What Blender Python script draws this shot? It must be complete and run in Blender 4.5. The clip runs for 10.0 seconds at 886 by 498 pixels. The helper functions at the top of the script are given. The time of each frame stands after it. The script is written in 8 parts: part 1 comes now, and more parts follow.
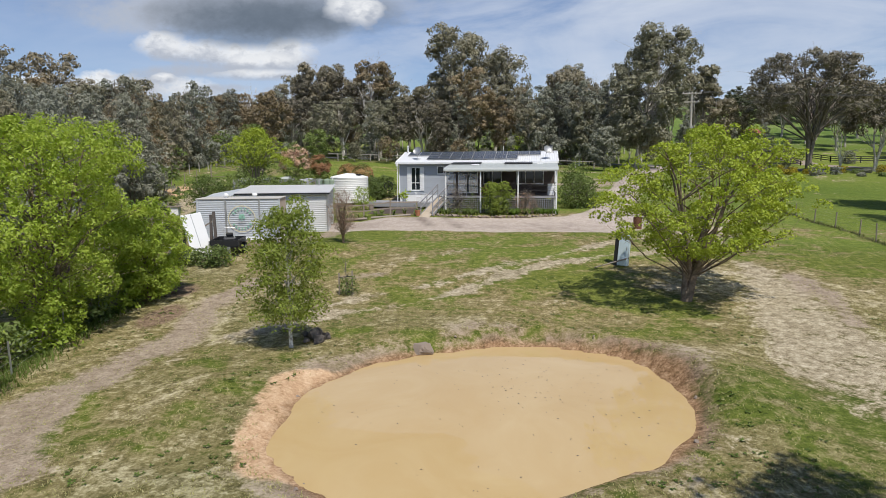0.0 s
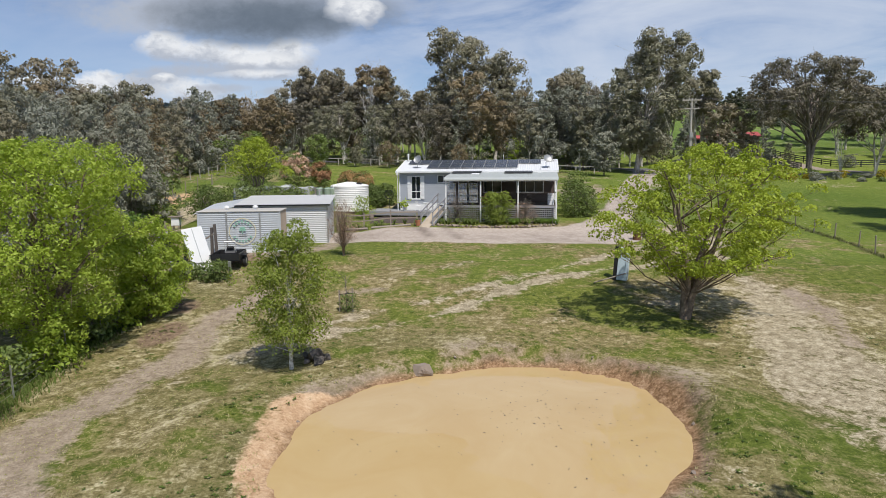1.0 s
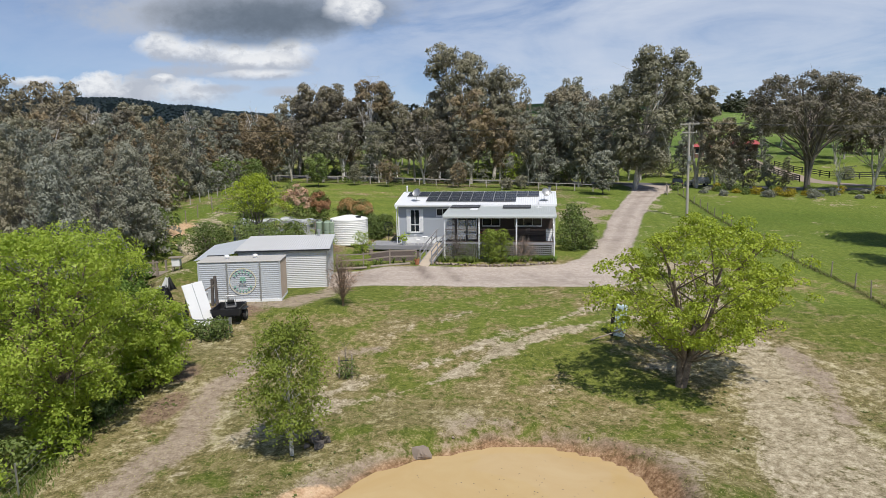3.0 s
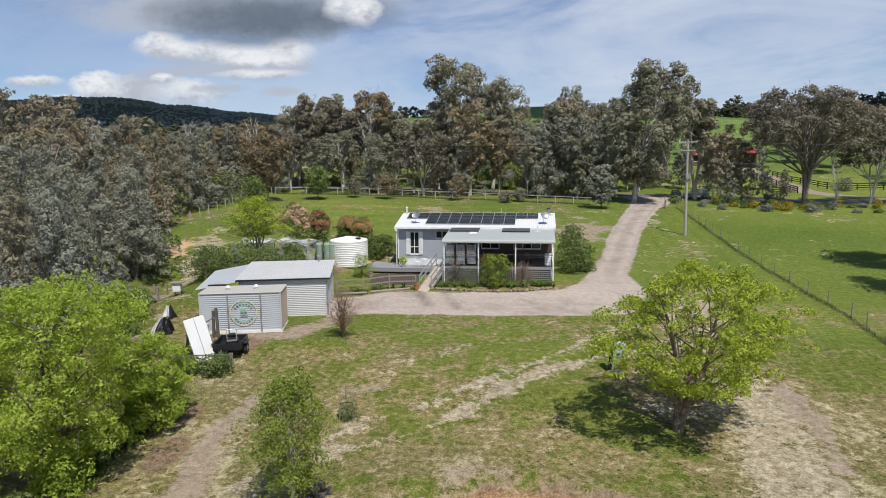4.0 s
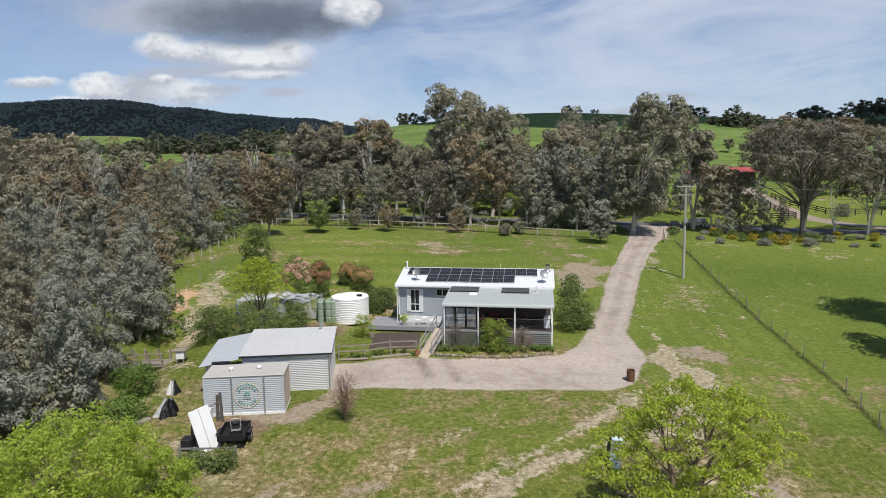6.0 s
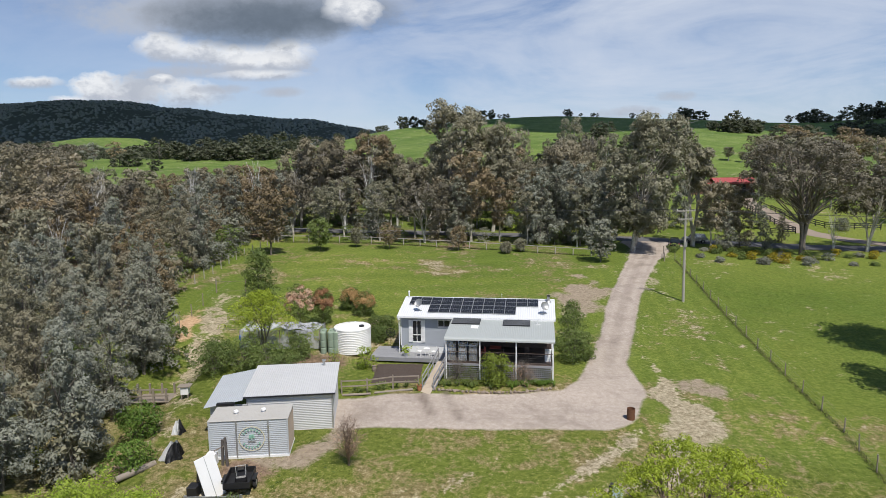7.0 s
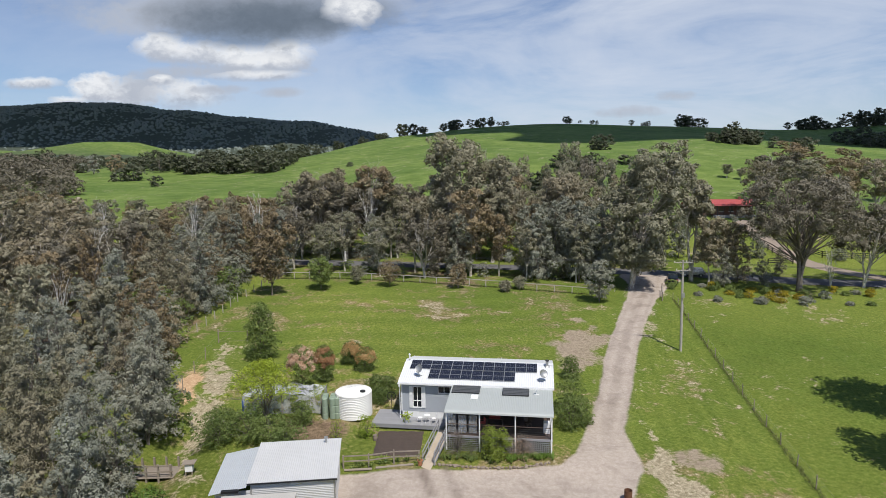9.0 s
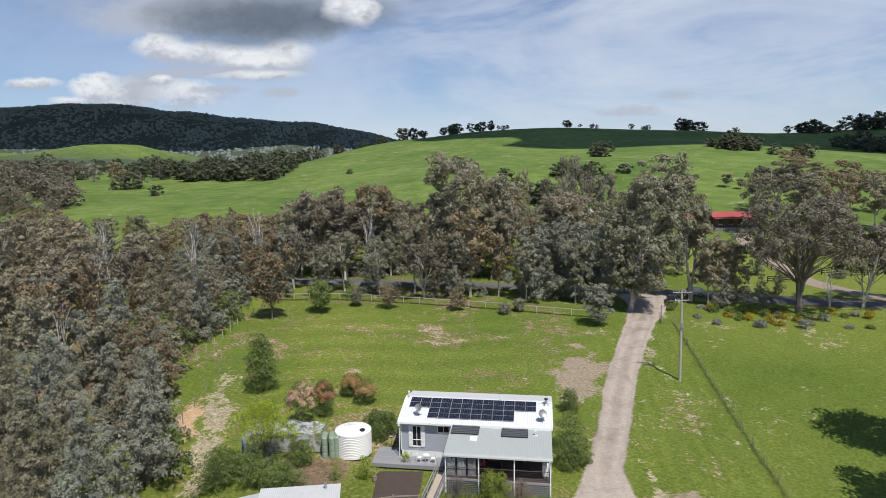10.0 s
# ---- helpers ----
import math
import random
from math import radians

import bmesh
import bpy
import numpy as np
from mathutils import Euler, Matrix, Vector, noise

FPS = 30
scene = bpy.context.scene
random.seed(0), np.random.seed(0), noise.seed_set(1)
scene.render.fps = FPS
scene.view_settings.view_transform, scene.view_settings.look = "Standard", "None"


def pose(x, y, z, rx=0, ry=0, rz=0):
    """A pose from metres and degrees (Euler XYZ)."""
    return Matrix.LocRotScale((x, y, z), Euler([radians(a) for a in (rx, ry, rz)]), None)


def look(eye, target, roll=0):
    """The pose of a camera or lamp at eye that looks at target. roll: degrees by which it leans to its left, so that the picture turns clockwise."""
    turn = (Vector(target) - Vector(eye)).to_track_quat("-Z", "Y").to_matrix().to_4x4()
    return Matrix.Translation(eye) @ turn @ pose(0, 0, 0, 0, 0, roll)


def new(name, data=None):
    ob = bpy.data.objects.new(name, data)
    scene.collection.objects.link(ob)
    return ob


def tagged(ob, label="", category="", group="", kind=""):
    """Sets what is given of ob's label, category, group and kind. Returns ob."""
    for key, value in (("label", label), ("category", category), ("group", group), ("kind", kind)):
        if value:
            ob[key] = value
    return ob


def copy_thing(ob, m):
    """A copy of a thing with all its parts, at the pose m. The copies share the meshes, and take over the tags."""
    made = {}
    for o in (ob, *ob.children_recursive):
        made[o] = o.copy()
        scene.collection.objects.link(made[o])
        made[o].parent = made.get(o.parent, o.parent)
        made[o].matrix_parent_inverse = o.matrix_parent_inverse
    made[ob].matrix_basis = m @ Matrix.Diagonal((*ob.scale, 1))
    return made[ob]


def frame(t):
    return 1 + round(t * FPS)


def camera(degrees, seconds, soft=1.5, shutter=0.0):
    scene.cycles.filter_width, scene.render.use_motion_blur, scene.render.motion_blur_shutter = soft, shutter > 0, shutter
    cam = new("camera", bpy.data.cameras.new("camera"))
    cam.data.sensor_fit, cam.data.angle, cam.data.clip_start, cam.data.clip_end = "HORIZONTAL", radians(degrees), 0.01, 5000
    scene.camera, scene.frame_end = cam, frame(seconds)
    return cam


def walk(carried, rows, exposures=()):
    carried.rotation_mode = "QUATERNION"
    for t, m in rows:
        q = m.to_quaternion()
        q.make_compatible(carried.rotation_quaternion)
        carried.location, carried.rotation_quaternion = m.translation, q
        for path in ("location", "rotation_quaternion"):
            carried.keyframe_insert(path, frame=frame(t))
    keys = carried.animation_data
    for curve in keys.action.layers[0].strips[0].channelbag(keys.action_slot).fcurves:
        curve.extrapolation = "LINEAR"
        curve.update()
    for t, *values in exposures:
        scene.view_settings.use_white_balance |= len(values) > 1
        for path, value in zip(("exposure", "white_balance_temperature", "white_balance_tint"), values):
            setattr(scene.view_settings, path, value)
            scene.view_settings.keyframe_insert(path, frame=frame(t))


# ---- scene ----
cam = camera(70.5, 10.0, soft=0.75)
PATH = [
    (0, (0.166, -0.927, 6.726), (0.091, 1.053, 6.456), -0.4),
    (0.5, (0.199, -0.962, 7.055), (0.123, 1.018, 6.785), -0.4),
    (1, (0.211, -0.938, 7.511), (0.134, 1.042, 7.241), -0.4),
    (1.5, (0.231, -0.926, 8.121), (0.154, 1.054, 7.852), -0.5),
    (2, (0.282, -0.86, 8.885), (0.204, 1.12, 8.614), -0.6),
    (2.5, (0.347, -0.8, 9.72), (0.268, 1.18, 9.447), -0.8),
    (4, (0.309, -0.81, 12.636), (0.235, 1.17, 12.364), -0.6),
    (4.5, (0.332, -0.696, 13.761), (0.258, 1.284, 13.491), -0.6),
    (5, (0.386, -0.62, 15.034), (0.312, 1.36, 14.762), -0.6),
    (5.5, (0.388, -0.67, 16.491), (0.314, 1.31, 16.22), -0.7),
    (7, (0.231, -0.755, 20.94), (0.157, 1.225, 20.669), -0.7),
    (7.5, (0.216, -0.818, 22.456), (0.143, 1.163, 22.184), -0.7),
    (8, (0.197, -0.818, 24.032), (0.124, 1.162, 23.76), -0.8),
    (8.5, (0.196, -0.743, 25.639), (0.123, 1.237, 25.368), -0.8),
    (9, (0.288, -0.658, 27.344), (0.215, 1.322, 27.073), -0.8),
    (9.5, (0.407, -0.501, 29.12), (0.333, 1.479, 28.847), -0.9),
    (10, (0.455, -0.278, 31.121), (0.381, 1.702, 30.849), -0.9),
]
walk(cam, [(t, look(eye, target, roll)) for t, eye, target, roll in PATH])

# ---- world, sun, exposure ----
SUN_EL, SUN_AZ = radians(60.5), math.atan2(0.43, -0.90)


def node(nt, kind, **kw):
    n = nt.nodes.new(kind)
    for key, value in kw.items():
        n.inputs[key].default_value = value
    return n


def maths(nt, op, a, b=None, clamp=False):
    n = nt.nodes.new("ShaderNodeMath")
    n.operation, n.use_clamp = op, clamp
    for i, v in enumerate((a, b)):
        if v is None:
            continue
        if isinstance(v, (int, float)):
            n.inputs[i].default_value = v
        else:
            nt.links.new(v, n.inputs[i])
    return n.outputs[0]


def ramp(nt, fac, stops):
    n = nt.nodes.new("ShaderNodeValToRGB")
    el = n.color_ramp.elements
    while len(el) < len(stops):
        el.new(0.5)
    for e, (p, c) in zip(el, stops):
        e.position = p
        e.color = (*c, 1) if isinstance(c, tuple) else (c, c, c, 1)
    nt.links.new(fac, n.inputs[0])
    return n.outputs[0]


def mix(nt, fac, a, b, blend="MIX"):
    n = nt.nodes.new("ShaderNodeMix")
    n.data_type, n.blend_type = "RGBA", blend
    for sock, v in ((n.inputs[0], fac), (n.inputs[6], a), (n.inputs[7], b)):
        if isinstance(v, tuple):
            sock.default_value = (*v, 1)
        elif isinstance(v, (int, float)):
            sock.default_value = v
        else:
            nt.links.new(v, sock)
    return n.outputs[2]


def noise_of(nt, coord, scale, detail=4.0, rough=0.55, dist=0.0):
    n = node(nt, "ShaderNodeTexNoise", Scale=scale, Detail=detail, Roughness=rough, Distortion=dist)
    if coord is not None:
        nt.links.new(coord, n.inputs["Vector"])
    return n.outputs["Fac"]


def make_world():
    w = bpy.data.worlds.new("sky")
    scene.world = w
    w.use_nodes = True
    nt = w.node_tree
    nt.nodes.clear()
    L = nt.links.new
    sky = nt.nodes.new("ShaderNodeTexSky")
    sky.sky_type, sky.sun_disc = "NISHITA", False
    sky.sun_elevation, sky.sun_rotation = SUN_EL, SUN_AZ
    sky.altitude, sky.air_density, sky.dust_density = 300, 1.0, 0.25
    tc = nt.nodes.new("ShaderNodeTexCoord")
    sep = nt.nodes.new("ShaderNodeSeparateXYZ")
    L(tc.outputs["Generated"], sep.inputs[0])
    ay = maths(nt, "MAXIMUM", maths(nt, "ABSOLUTE", sep.outputs[1]), 0.05)
    a = maths(nt, "DIVIDE", sep.outputs[0], ay)
    e = maths(nt, "DIVIDE", sep.outputs[2], ay)
    comb = nt.nodes.new("ShaderNodeCombineXYZ")
    L(a, comb.inputs[0]), L(maths(nt, "MULTIPLY", e, 2.6), comb.inputs[1])
    flat = comb.outputs[0]
    comb2 = nt.nodes.new("ShaderNodeCombineXYZ")
    L(a, comb2.inputs[0]), L(maths(nt, "MULTIPLY", e, 1.5), comb2.inputs[1])
    puff = comb2.outputs[0]
    slant = node(nt, "ShaderNodeMapping")
    slant.inputs["Rotation"].default_value = (0, 0, radians(30))
    slant.inputs["Scale"].default_value = (1.0, 1.35, 1.0)
    L(flat, slant.inputs[0])
    n_big = noise_of(nt, slant.outputs[0], 2.3, 7, 0.6, 0.9)
    n_wisp = noise_of(nt, slant.outputs[0], 7.0, 8, 0.62, 0.5)
    n_fine = noise_of(nt, puff, 26.0, 9, 0.6, 0.2)
    n_mid = noise_of(nt, puff, 11.0, 6, 0.55, 0.2)
    n_curl = noise_of(nt, puff, 64.0, 6, 0.6, 0.3)

    def blob(ca, ce, ra, re, hard=0.16, rag=1.0):
        # a billowing cloud: how much of it covers, and how high in it one looks
        da = maths(nt, "DIVIDE", maths(nt, "SUBTRACT", a, ca), ra)
        de = maths(nt, "DIVIDE", maths(nt, "SUBTRACT", e, ce), re)
        d = maths(nt, "ADD", maths(nt, "MULTIPLY", da, da), maths(nt, "MULTIPLY", de, de))
        rough = maths(nt, "ADD", maths(nt, "MULTIPLY", maths(nt, "SUBTRACT", n_mid, 0.5), 2.6 * rag), maths(nt, "MULTIPLY", maths(nt, "SUBTRACT", n_fine, 0.5), 2.6 * rag))
        rough = maths(nt, "ADD", rough, maths(nt, "MULTIPLY", maths(nt, "SUBTRACT", n_curl, 0.5), 1.6 * rag))
        d = maths(nt, "ADD", d, rough)
        cov = ramp(nt, maths(nt, "MULTIPLY", maths(nt, "ADD", d, 1.0), 0.25, True), [(0.5 - hard, 1.0), (0.5 + hard, 0.0)])
        up = maths(nt, "ADD", maths(nt, "MULTIPLY", de, 0.34), maths(nt, "MULTIPLY", maths(nt, "SUBTRACT", n_fine, 0.5), 1.3))
        up = maths(nt, "ADD", up, maths(nt, "MULTIPLY", maths(nt, "SUBTRACT", n_curl, 0.5), 0.8))
        return cov, maths(nt, "ADD", up, 0.5, True)

    veil = ramp(nt, maths(nt, "ADD", maths(nt, "MULTIPLY", n_big, 0.82), maths(nt, "MULTIPLY", n_wisp, 0.18)), [(0.36, 0.12), (0.50, 0.58), (0.68, 0.95)])
    right = ramp(nt, maths(nt, "MULTIPLY_ADD", a, 0.8, True), [(0.0, 0.45), (0.42, 1.0), (0.62, 1.25)])
    veil = maths(nt, "MULTIPLY", veil, right)
    low = ramp(nt, maths(nt, "MULTIPLY", e, 4.0, True), [(0.0, 0.75), (0.35, 0.30), (0.7, 0.06)])
    veil = maths(nt, "MAXIMUM", veil, low)
    thin = ramp(nt, maths(nt, "MULTIPLY", e, 0.5, True), [(0.15, 1.0), (0.45, 0.06)])
    veil = maths(nt, "MULTIPLY", veil, thin)
    col = mix(nt, 1.0, sky.outputs[0], (0.86, 0.98, 1.22), "MULTIPLY")
    col = mix(nt, maths(nt, "MULTIPLY", veil, 0.78), col, (7.9, 8.6, 9.9))
    white, grey, slate = (10.4, 10.6, 10.9), (5.6, 6.1, 7.1), (1.7, 2.15, 2.8)
    clouds = ((-0.342, 0.252, 0.239, 0.041, grey, grey, 0.28, 0.6), (-0.459, 0.233, 0.101, 0.022, grey, grey, 0.30, 0.9), (-0.471, 0.185, 0.042, 0.019, grey, white, 0.17, 0.9), (-0.418, 0.177, 0.053, 0.017, grey, white, 0.18, 0.9),
              (-0.345, 0.167, 0.061, 0.017, grey, white, 0.18, 0.9), (-0.273, 0.171, 0.035, 0.021, grey, white, 0.17, 0.9), (-0.312, 0.157, 0.053, 0.013, grey, white, 0.20, 0.9), (-0.384, 0.148, 0.110, 0.008, grey, grey, 0.28, 0.9),
              (-0.326, 0.140, 0.061, 0.007, grey, white, 0.25, 0.9), (-0.325, 0.212, 0.110, 0.025, slate, slate, 0.30, 0.5), (-0.228, 0.228, 0.096, 0.024, slate, slate, 0.34, 0.5), (-0.370, 0.234, 0.101, 0.024, slate, slate, 0.36, 0.5),
              (-0.188, 0.239, 0.028, 0.018, grey, white, 0.16, 0.7), (-0.157, 0.230, 0.028, 0.022, grey, white, 0.10, 0.7), (-0.584, 0.123, 0.040, 0.022, grey, white, 0.16, 1.1), (-0.536, 0.114, 0.048, 0.022, grey, white, 0.18, 1.1),
              (-0.501, 0.122, 0.055, 0.020, grey, grey, 0.24, 1.1), (-0.440, 0.112, 0.051, 0.018, grey, white, 0.28, 1.1), (-0.478, 0.136, 0.016, 0.007, grey, white, 0.18, 0.9), (-0.389, 0.120, 0.037, 0.006, grey, grey, 0.26, 1.0),
              (-0.287, 0.114, 0.031, 0.006, grey, grey, 0.34, 1.0), (-0.633, 0.106, 0.028, 0.008, grey, white, 0.16, 1.0), (-0.684, 0.135, 0.040, 0.008, grey, white, 0.22, 1.1), (0.255, 0.075, 0.040, 0.006, grey, grey, 0.40, 1.4),
              (0.324, 0.098, 0.022, 0.006, grey, grey, 0.36, 1.4))
    for ca, ce, ra, re, c0, c1, hard, rag in clouds:
        cov, up = blob(ca, ce, ra, re, hard, rag)
        col = mix(nt, maths(nt, "MULTIPLY", cov, 0.94), col, mix(nt, ramp(nt, up, [(0.22, 0.0), (0.72, 1.0)]), c0, c1))
    bg = nt.nodes.new("ShaderNodeBackground")
    bg.inputs["Strength"].default_value = 0.082
    L(col, bg.inputs["Color"])
    out = nt.nodes.new("ShaderNodeOutputWorld")
    L(bg.outputs[0], out.inputs[0])


make_world()
sun = new("sun", bpy.data.lights.new("sun", "SUN"))
sun.data.energy, sun.data.angle, sun.data.color = 4.5, radians(0.53), (1.0, 0.955, 0.89)
sun.matrix_basis = look((0, 0, 50), (-0.43 * math.cos(SUN_EL), 0.90 * math.cos(SUN_EL), 50 - math.sin(SUN_EL)))
scene.view_settings.exposure = 0.0

# ---- materials ----
def material(name):
    m = bpy.data.materials.new(name)
    m.use_nodes = True
    nt = m.node_tree
    return m, nt, nt.nodes["Principled BSDF"]


def bump(nt, bsdf, height, strength=0.4, distance=0.02):
    b = node(nt, "ShaderNodeBump", Strength=strength, Distance=distance)
    nt.links.new(height, b.inputs["Height"])
    nt.links.new(b.outputs[0], bsdf.inputs["Normal"])


def place_coord(nt):
    """World position as a coordinate."""
    return nt.nodes.new("ShaderNodeNewGeometry").outputs["Position"]


def painted(name, color, rough=0.5, metal=0.0, vary=0.18, scale=3.0, grime=(0.32, 0.27, 0.2), dirt=0.25, bump_s=0.08):
    """Paint, plastic or sheet metal with slight fading, grain and grime."""
    m, nt, b = material(name)
    co = place_coord(nt)
    n1, n2 = noise_of(nt, co, scale, 5), noise_of(nt, co, scale * 11, 6, 0.65)
    lo = tuple(c * (1 - vary) for c in color)
    hi = tuple(min(1, c * (1 + vary * 0.6)) for c in color)
    c = mix(nt, n1, lo, hi)
    d = maths(nt, "MULTIPLY", ramp(nt, n2, [(0.52, 0.0), (0.78, 1.0)]), dirt)
    c = mix(nt, d, c, grime)
    nt.links.new(c, b.inputs["Base Color"])
    nt.links.new(ramp(nt, n2, [(0.2, max(0.03, rough - 0.12)), (0.8, min(1.0, rough + 0.15))]), b.inputs["Roughness"])
    b.inputs["Metallic"].default_value = metal
    bump(nt, b, n2, bump_s, 0.01)
    return m


def timber(name, dark, light, rough=0.75):
    m, nt, b = material(name)
    co = place_coord(nt)
    mp = node(nt, "ShaderNodeMapping")
    mp.inputs["Scale"].default_value = (6, 6, 1.2)
    nt.links.new(co, mp.inputs[0])
    n1, n2 = noise_of(nt, mp.outputs[0], 5, 8, 0.7, 1.2), noise_of(nt, co, 1.3, 4)
    c = mix(nt, n1, dark, light)
    c = mix(nt, maths(nt, "MULTIPLY", n2, 0.4), c, tuple(x * 0.7 for x in dark))
    info = nt.nodes.new("ShaderNodeObjectInfo")
    c = mix(nt, maths(nt, "MULTIPLY", info.outputs["Random"], 0.25), c, light)
    nt.links.new(c, b.inputs["Base Color"])
    b.inputs["Roughness"].default_value = rough
    bump(nt, b, n1, 0.35, 0.01)
    return m


def leaf(name, a, b_, c_, thin=0.35, rough=0.5, spread=0.35, clump=1.1, drift=None, pick=0.7):
    """Foliage: three colours blended by clump, by leaf and by plant, with light shining through."""
    m, nt, b = material(name)
    geo = nt.nodes.new("ShaderNodeNewGeometry")
    info = nt.nodes.new("ShaderNodeObjectInfo")
    n1 = noise_of(nt, geo.outputs["Position"], clump, 3)
    col = mix(nt, ramp(nt, n1, [(0.3, 0.0), (0.7, 1.0)]), a, b_)
    col = mix(nt, maths(nt, "MULTIPLY", geo.outputs["Random Per Island"], pick), col, c_)
    dark = tuple(x * (1 - spread) for x in a)
    col = mix(nt, maths(nt, "MULTIPLY", info.outputs["Random"], 0.55), col, dark)
    if drift:
        area = ramp(nt, noise_of(nt, info.outputs["Location"], 0.045, 2), [(0.47, 0.0), (0.62, 1.0)])
        col = mix(nt, maths(nt, "MULTIPLY", area, 0.5), col, drift)
    nt.links.new(col, b.inputs["Base Color"])
    b.inputs["Roughness"].default_value = rough
    b.inputs["Specular IOR Level"].default_value = 0.2
    tr = nt.nodes.new("ShaderNodeBsdfTranslucent")
    nt.links.new(mix(nt, 1.0, col, (1.0, 1.0, 0.6), "MULTIPLY"), tr.inputs["Color"])
    ms = nt.nodes.new("ShaderNodeMixShader")
    ms.inputs[0].default_value = thin
    nt.links.new(b.outputs[0], ms.inputs[1]), nt.links.new(tr.outputs[0], ms.inputs[2])
    nt.links.new(ms.outputs[0], nt.nodes["Material Output"].inputs[0])
    return m


def bark(name, dark, light, scale=6.0):
    m, nt, b = material(name)
    co = place_coord(nt)
    n1 = noise_of(nt, co, scale, 6, 0.65, 0.8)
    nt.links.new(ramp(nt, n1, [(0.32, dark), (0.62, light)]), b.inputs["Base Color"])
    b.inputs["Roughness"].default_value = 0.85
    bump(nt, b, n1, 0.5, 0.03)
    return m


def stone(name, a, b_, scale=5.0):
    m, nt, b = material(name)
    co = place_coord(nt)
    n1, n2 = noise_of(nt, co, scale, 7, 0.65), noise_of(nt, co, scale * 6, 5)
    c = mix(nt, n1, a, b_)
    info = nt.nodes.new("ShaderNodeObjectInfo")
    c = mix(nt, maths(nt, "MULTIPLY", info.outputs["Random"], 0.4), c, tuple(x * 0.6 for x in a))
    nt.links.new(c, b.inputs["Base Color"])
    b.inputs["Roughness"].default_value = 0.9
    bump(nt, b, maths(nt, "ADD", n1, maths(nt, "MULTIPLY", n2, 0.4)), 0.7, 0.04)
    return m


def ground_material():
    m, nt, b = material("paddock_ground")
    L = nt.links.new
    co = place_coord(nt)
    chan = []
    for name in ("cover", "reach", "marks"):
        at, s = nt.nodes.new("ShaderNodeAttribute"), nt.nodes.new("ShaderNodeSeparateColor")
        at.attribute_name = name
        L(at.outputs["Color"], s.inputs[0])
        chan.append(s.outputs)
        if name == "cover":
            woody = at.outputs["Alpha"]
        if name == "reach":
            hilly = at.outputs["Alpha"]
        if name == "marks":
            damp = at.outputs["Alpha"]
    (gravel_k, straw_k, clay_k), (lush_k, dry_k, soil_k), (rut_k, dirt_k, stripe_k) = [(o[0], o[1], o[2]) for o in chan]
    n_l = noise_of(nt, co, 0.11, 5, 0.6, 0.4)
    n_m = noise_of(nt, co, 0.55, 5, 0.56, 0.6)
    n_s = noise_of(nt, co, 3.0, 5, 0.58, 0.3)
    n_f = noise_of(nt, co, 11.0, 4, 0.62)
    n_x = noise_of(nt, co, 36.0, 3, 0.65)
    n_d = maths(nt, "ADD", maths(nt, "MULTIPLY", n_s, 0.38), maths(nt, "ADD", maths(nt, "MULTIPLY", n_f, 0.34), maths(nt, "MULTIPLY", n_x, 0.28)))
    grass = ramp(nt, n_d, [(0.38, (0.052, 0.072, 0.014)), (0.50, (0.121, 0.145, 0.029)), (0.62, (0.226, 0.238, 0.066))])
    lush = ramp(nt, n_d, [(0.38, (0.068, 0.105, 0.017)), (0.50, (0.136, 0.182, 0.034)), (0.62, (0.234, 0.270, 0.074))])
    thatch = ramp(nt, n_d, [(0.38, (0.085, 0.070, 0.034)), (0.50, (0.210, 0.168, 0.088)), (0.62, (0.380, 0.320, 0.195))])
    straw = ramp(nt, n_d, [(0.38, (0.150, 0.116, 0.070)), (0.50, (0.350, 0.294, 0.198)), (0.62, (0.620, 0.545, 0.410))])
    soil = ramp(nt, n_d, [(0.40, (0.085, 0.054, 0.035)), (0.60, (0.300, 0.208, 0.145))])
    dirt = ramp(nt, n_d, [(0.36, (0.185, 0.140, 0.100)), (0.50, (0.310, 0.245, 0.182)), (0.64, (0.460, 0.385, 0.300))])
    gravel = ramp(nt, n_d, [(0.32, (0.320, 0.264, 0.218)), (0.5, (0.440, 0.372, 0.316)), (0.68, (0.560, 0.490, 0.430))])
    clay = ramp(nt, n_d, [(0.36, (0.320, 0.175, 0.090)), (0.5, (0.530, 0.355, 0.212)), (0.64, (0.690, 0.510, 0.345))])
    wood = ramp(nt, n_m, [(0.3, (0.045, 0.058, 0.044)), (0.7, (0.085, 0.102, 0.075))])
    # farmland grass beyond the road, greyed and blued for distance haze
    hazy_pasture = ramp(nt, noise_of(nt, co, 0.16, 6, 0.62), [(0.30, (0.078, 0.132, 0.032)), (0.50, (0.118, 0.182, 0.050)), (0.70, (0.175, 0.235, 0.078))])
    # lushness and dryness of the sward
    g = mix(nt, maths(nt, "MULTIPLY", lush_k, ramp(nt, n_m, [(0.3, 0.55), (0.6, 1.0)])), grass, lush)
    wear = maths(nt, "ADD", maths(nt, "MULTIPLY", n_m, 0.50), maths(nt, "ADD", maths(nt, "MULTIPLY", n_s, 0.30), maths(nt, "MULTIPLY", n_f, 0.20)))
    wear = maths(nt, "ADD", wear, maths(nt, "MULTIPLY", maths(nt, "SUBTRACT", n_l, 0.5), 0.75))
    wear = maths(nt, "MULTIPLY_ADD", wear, 2.1)
    wear.node.inputs[2].default_value = -0.55
    age = maths(nt, "ADD", wear, maths(nt, "MULTIPLY", maths(nt, "SUBTRACT", dry_k, 0.5), 0.7))
    c = mix(nt, ramp(nt, age, [(0.40, 0.0), (0.58, 0.92)]), g, thatch)
    c = mix(nt, ramp(nt, age, [(0.65, 0.0), (0.85, 0.85)]), c, straw)
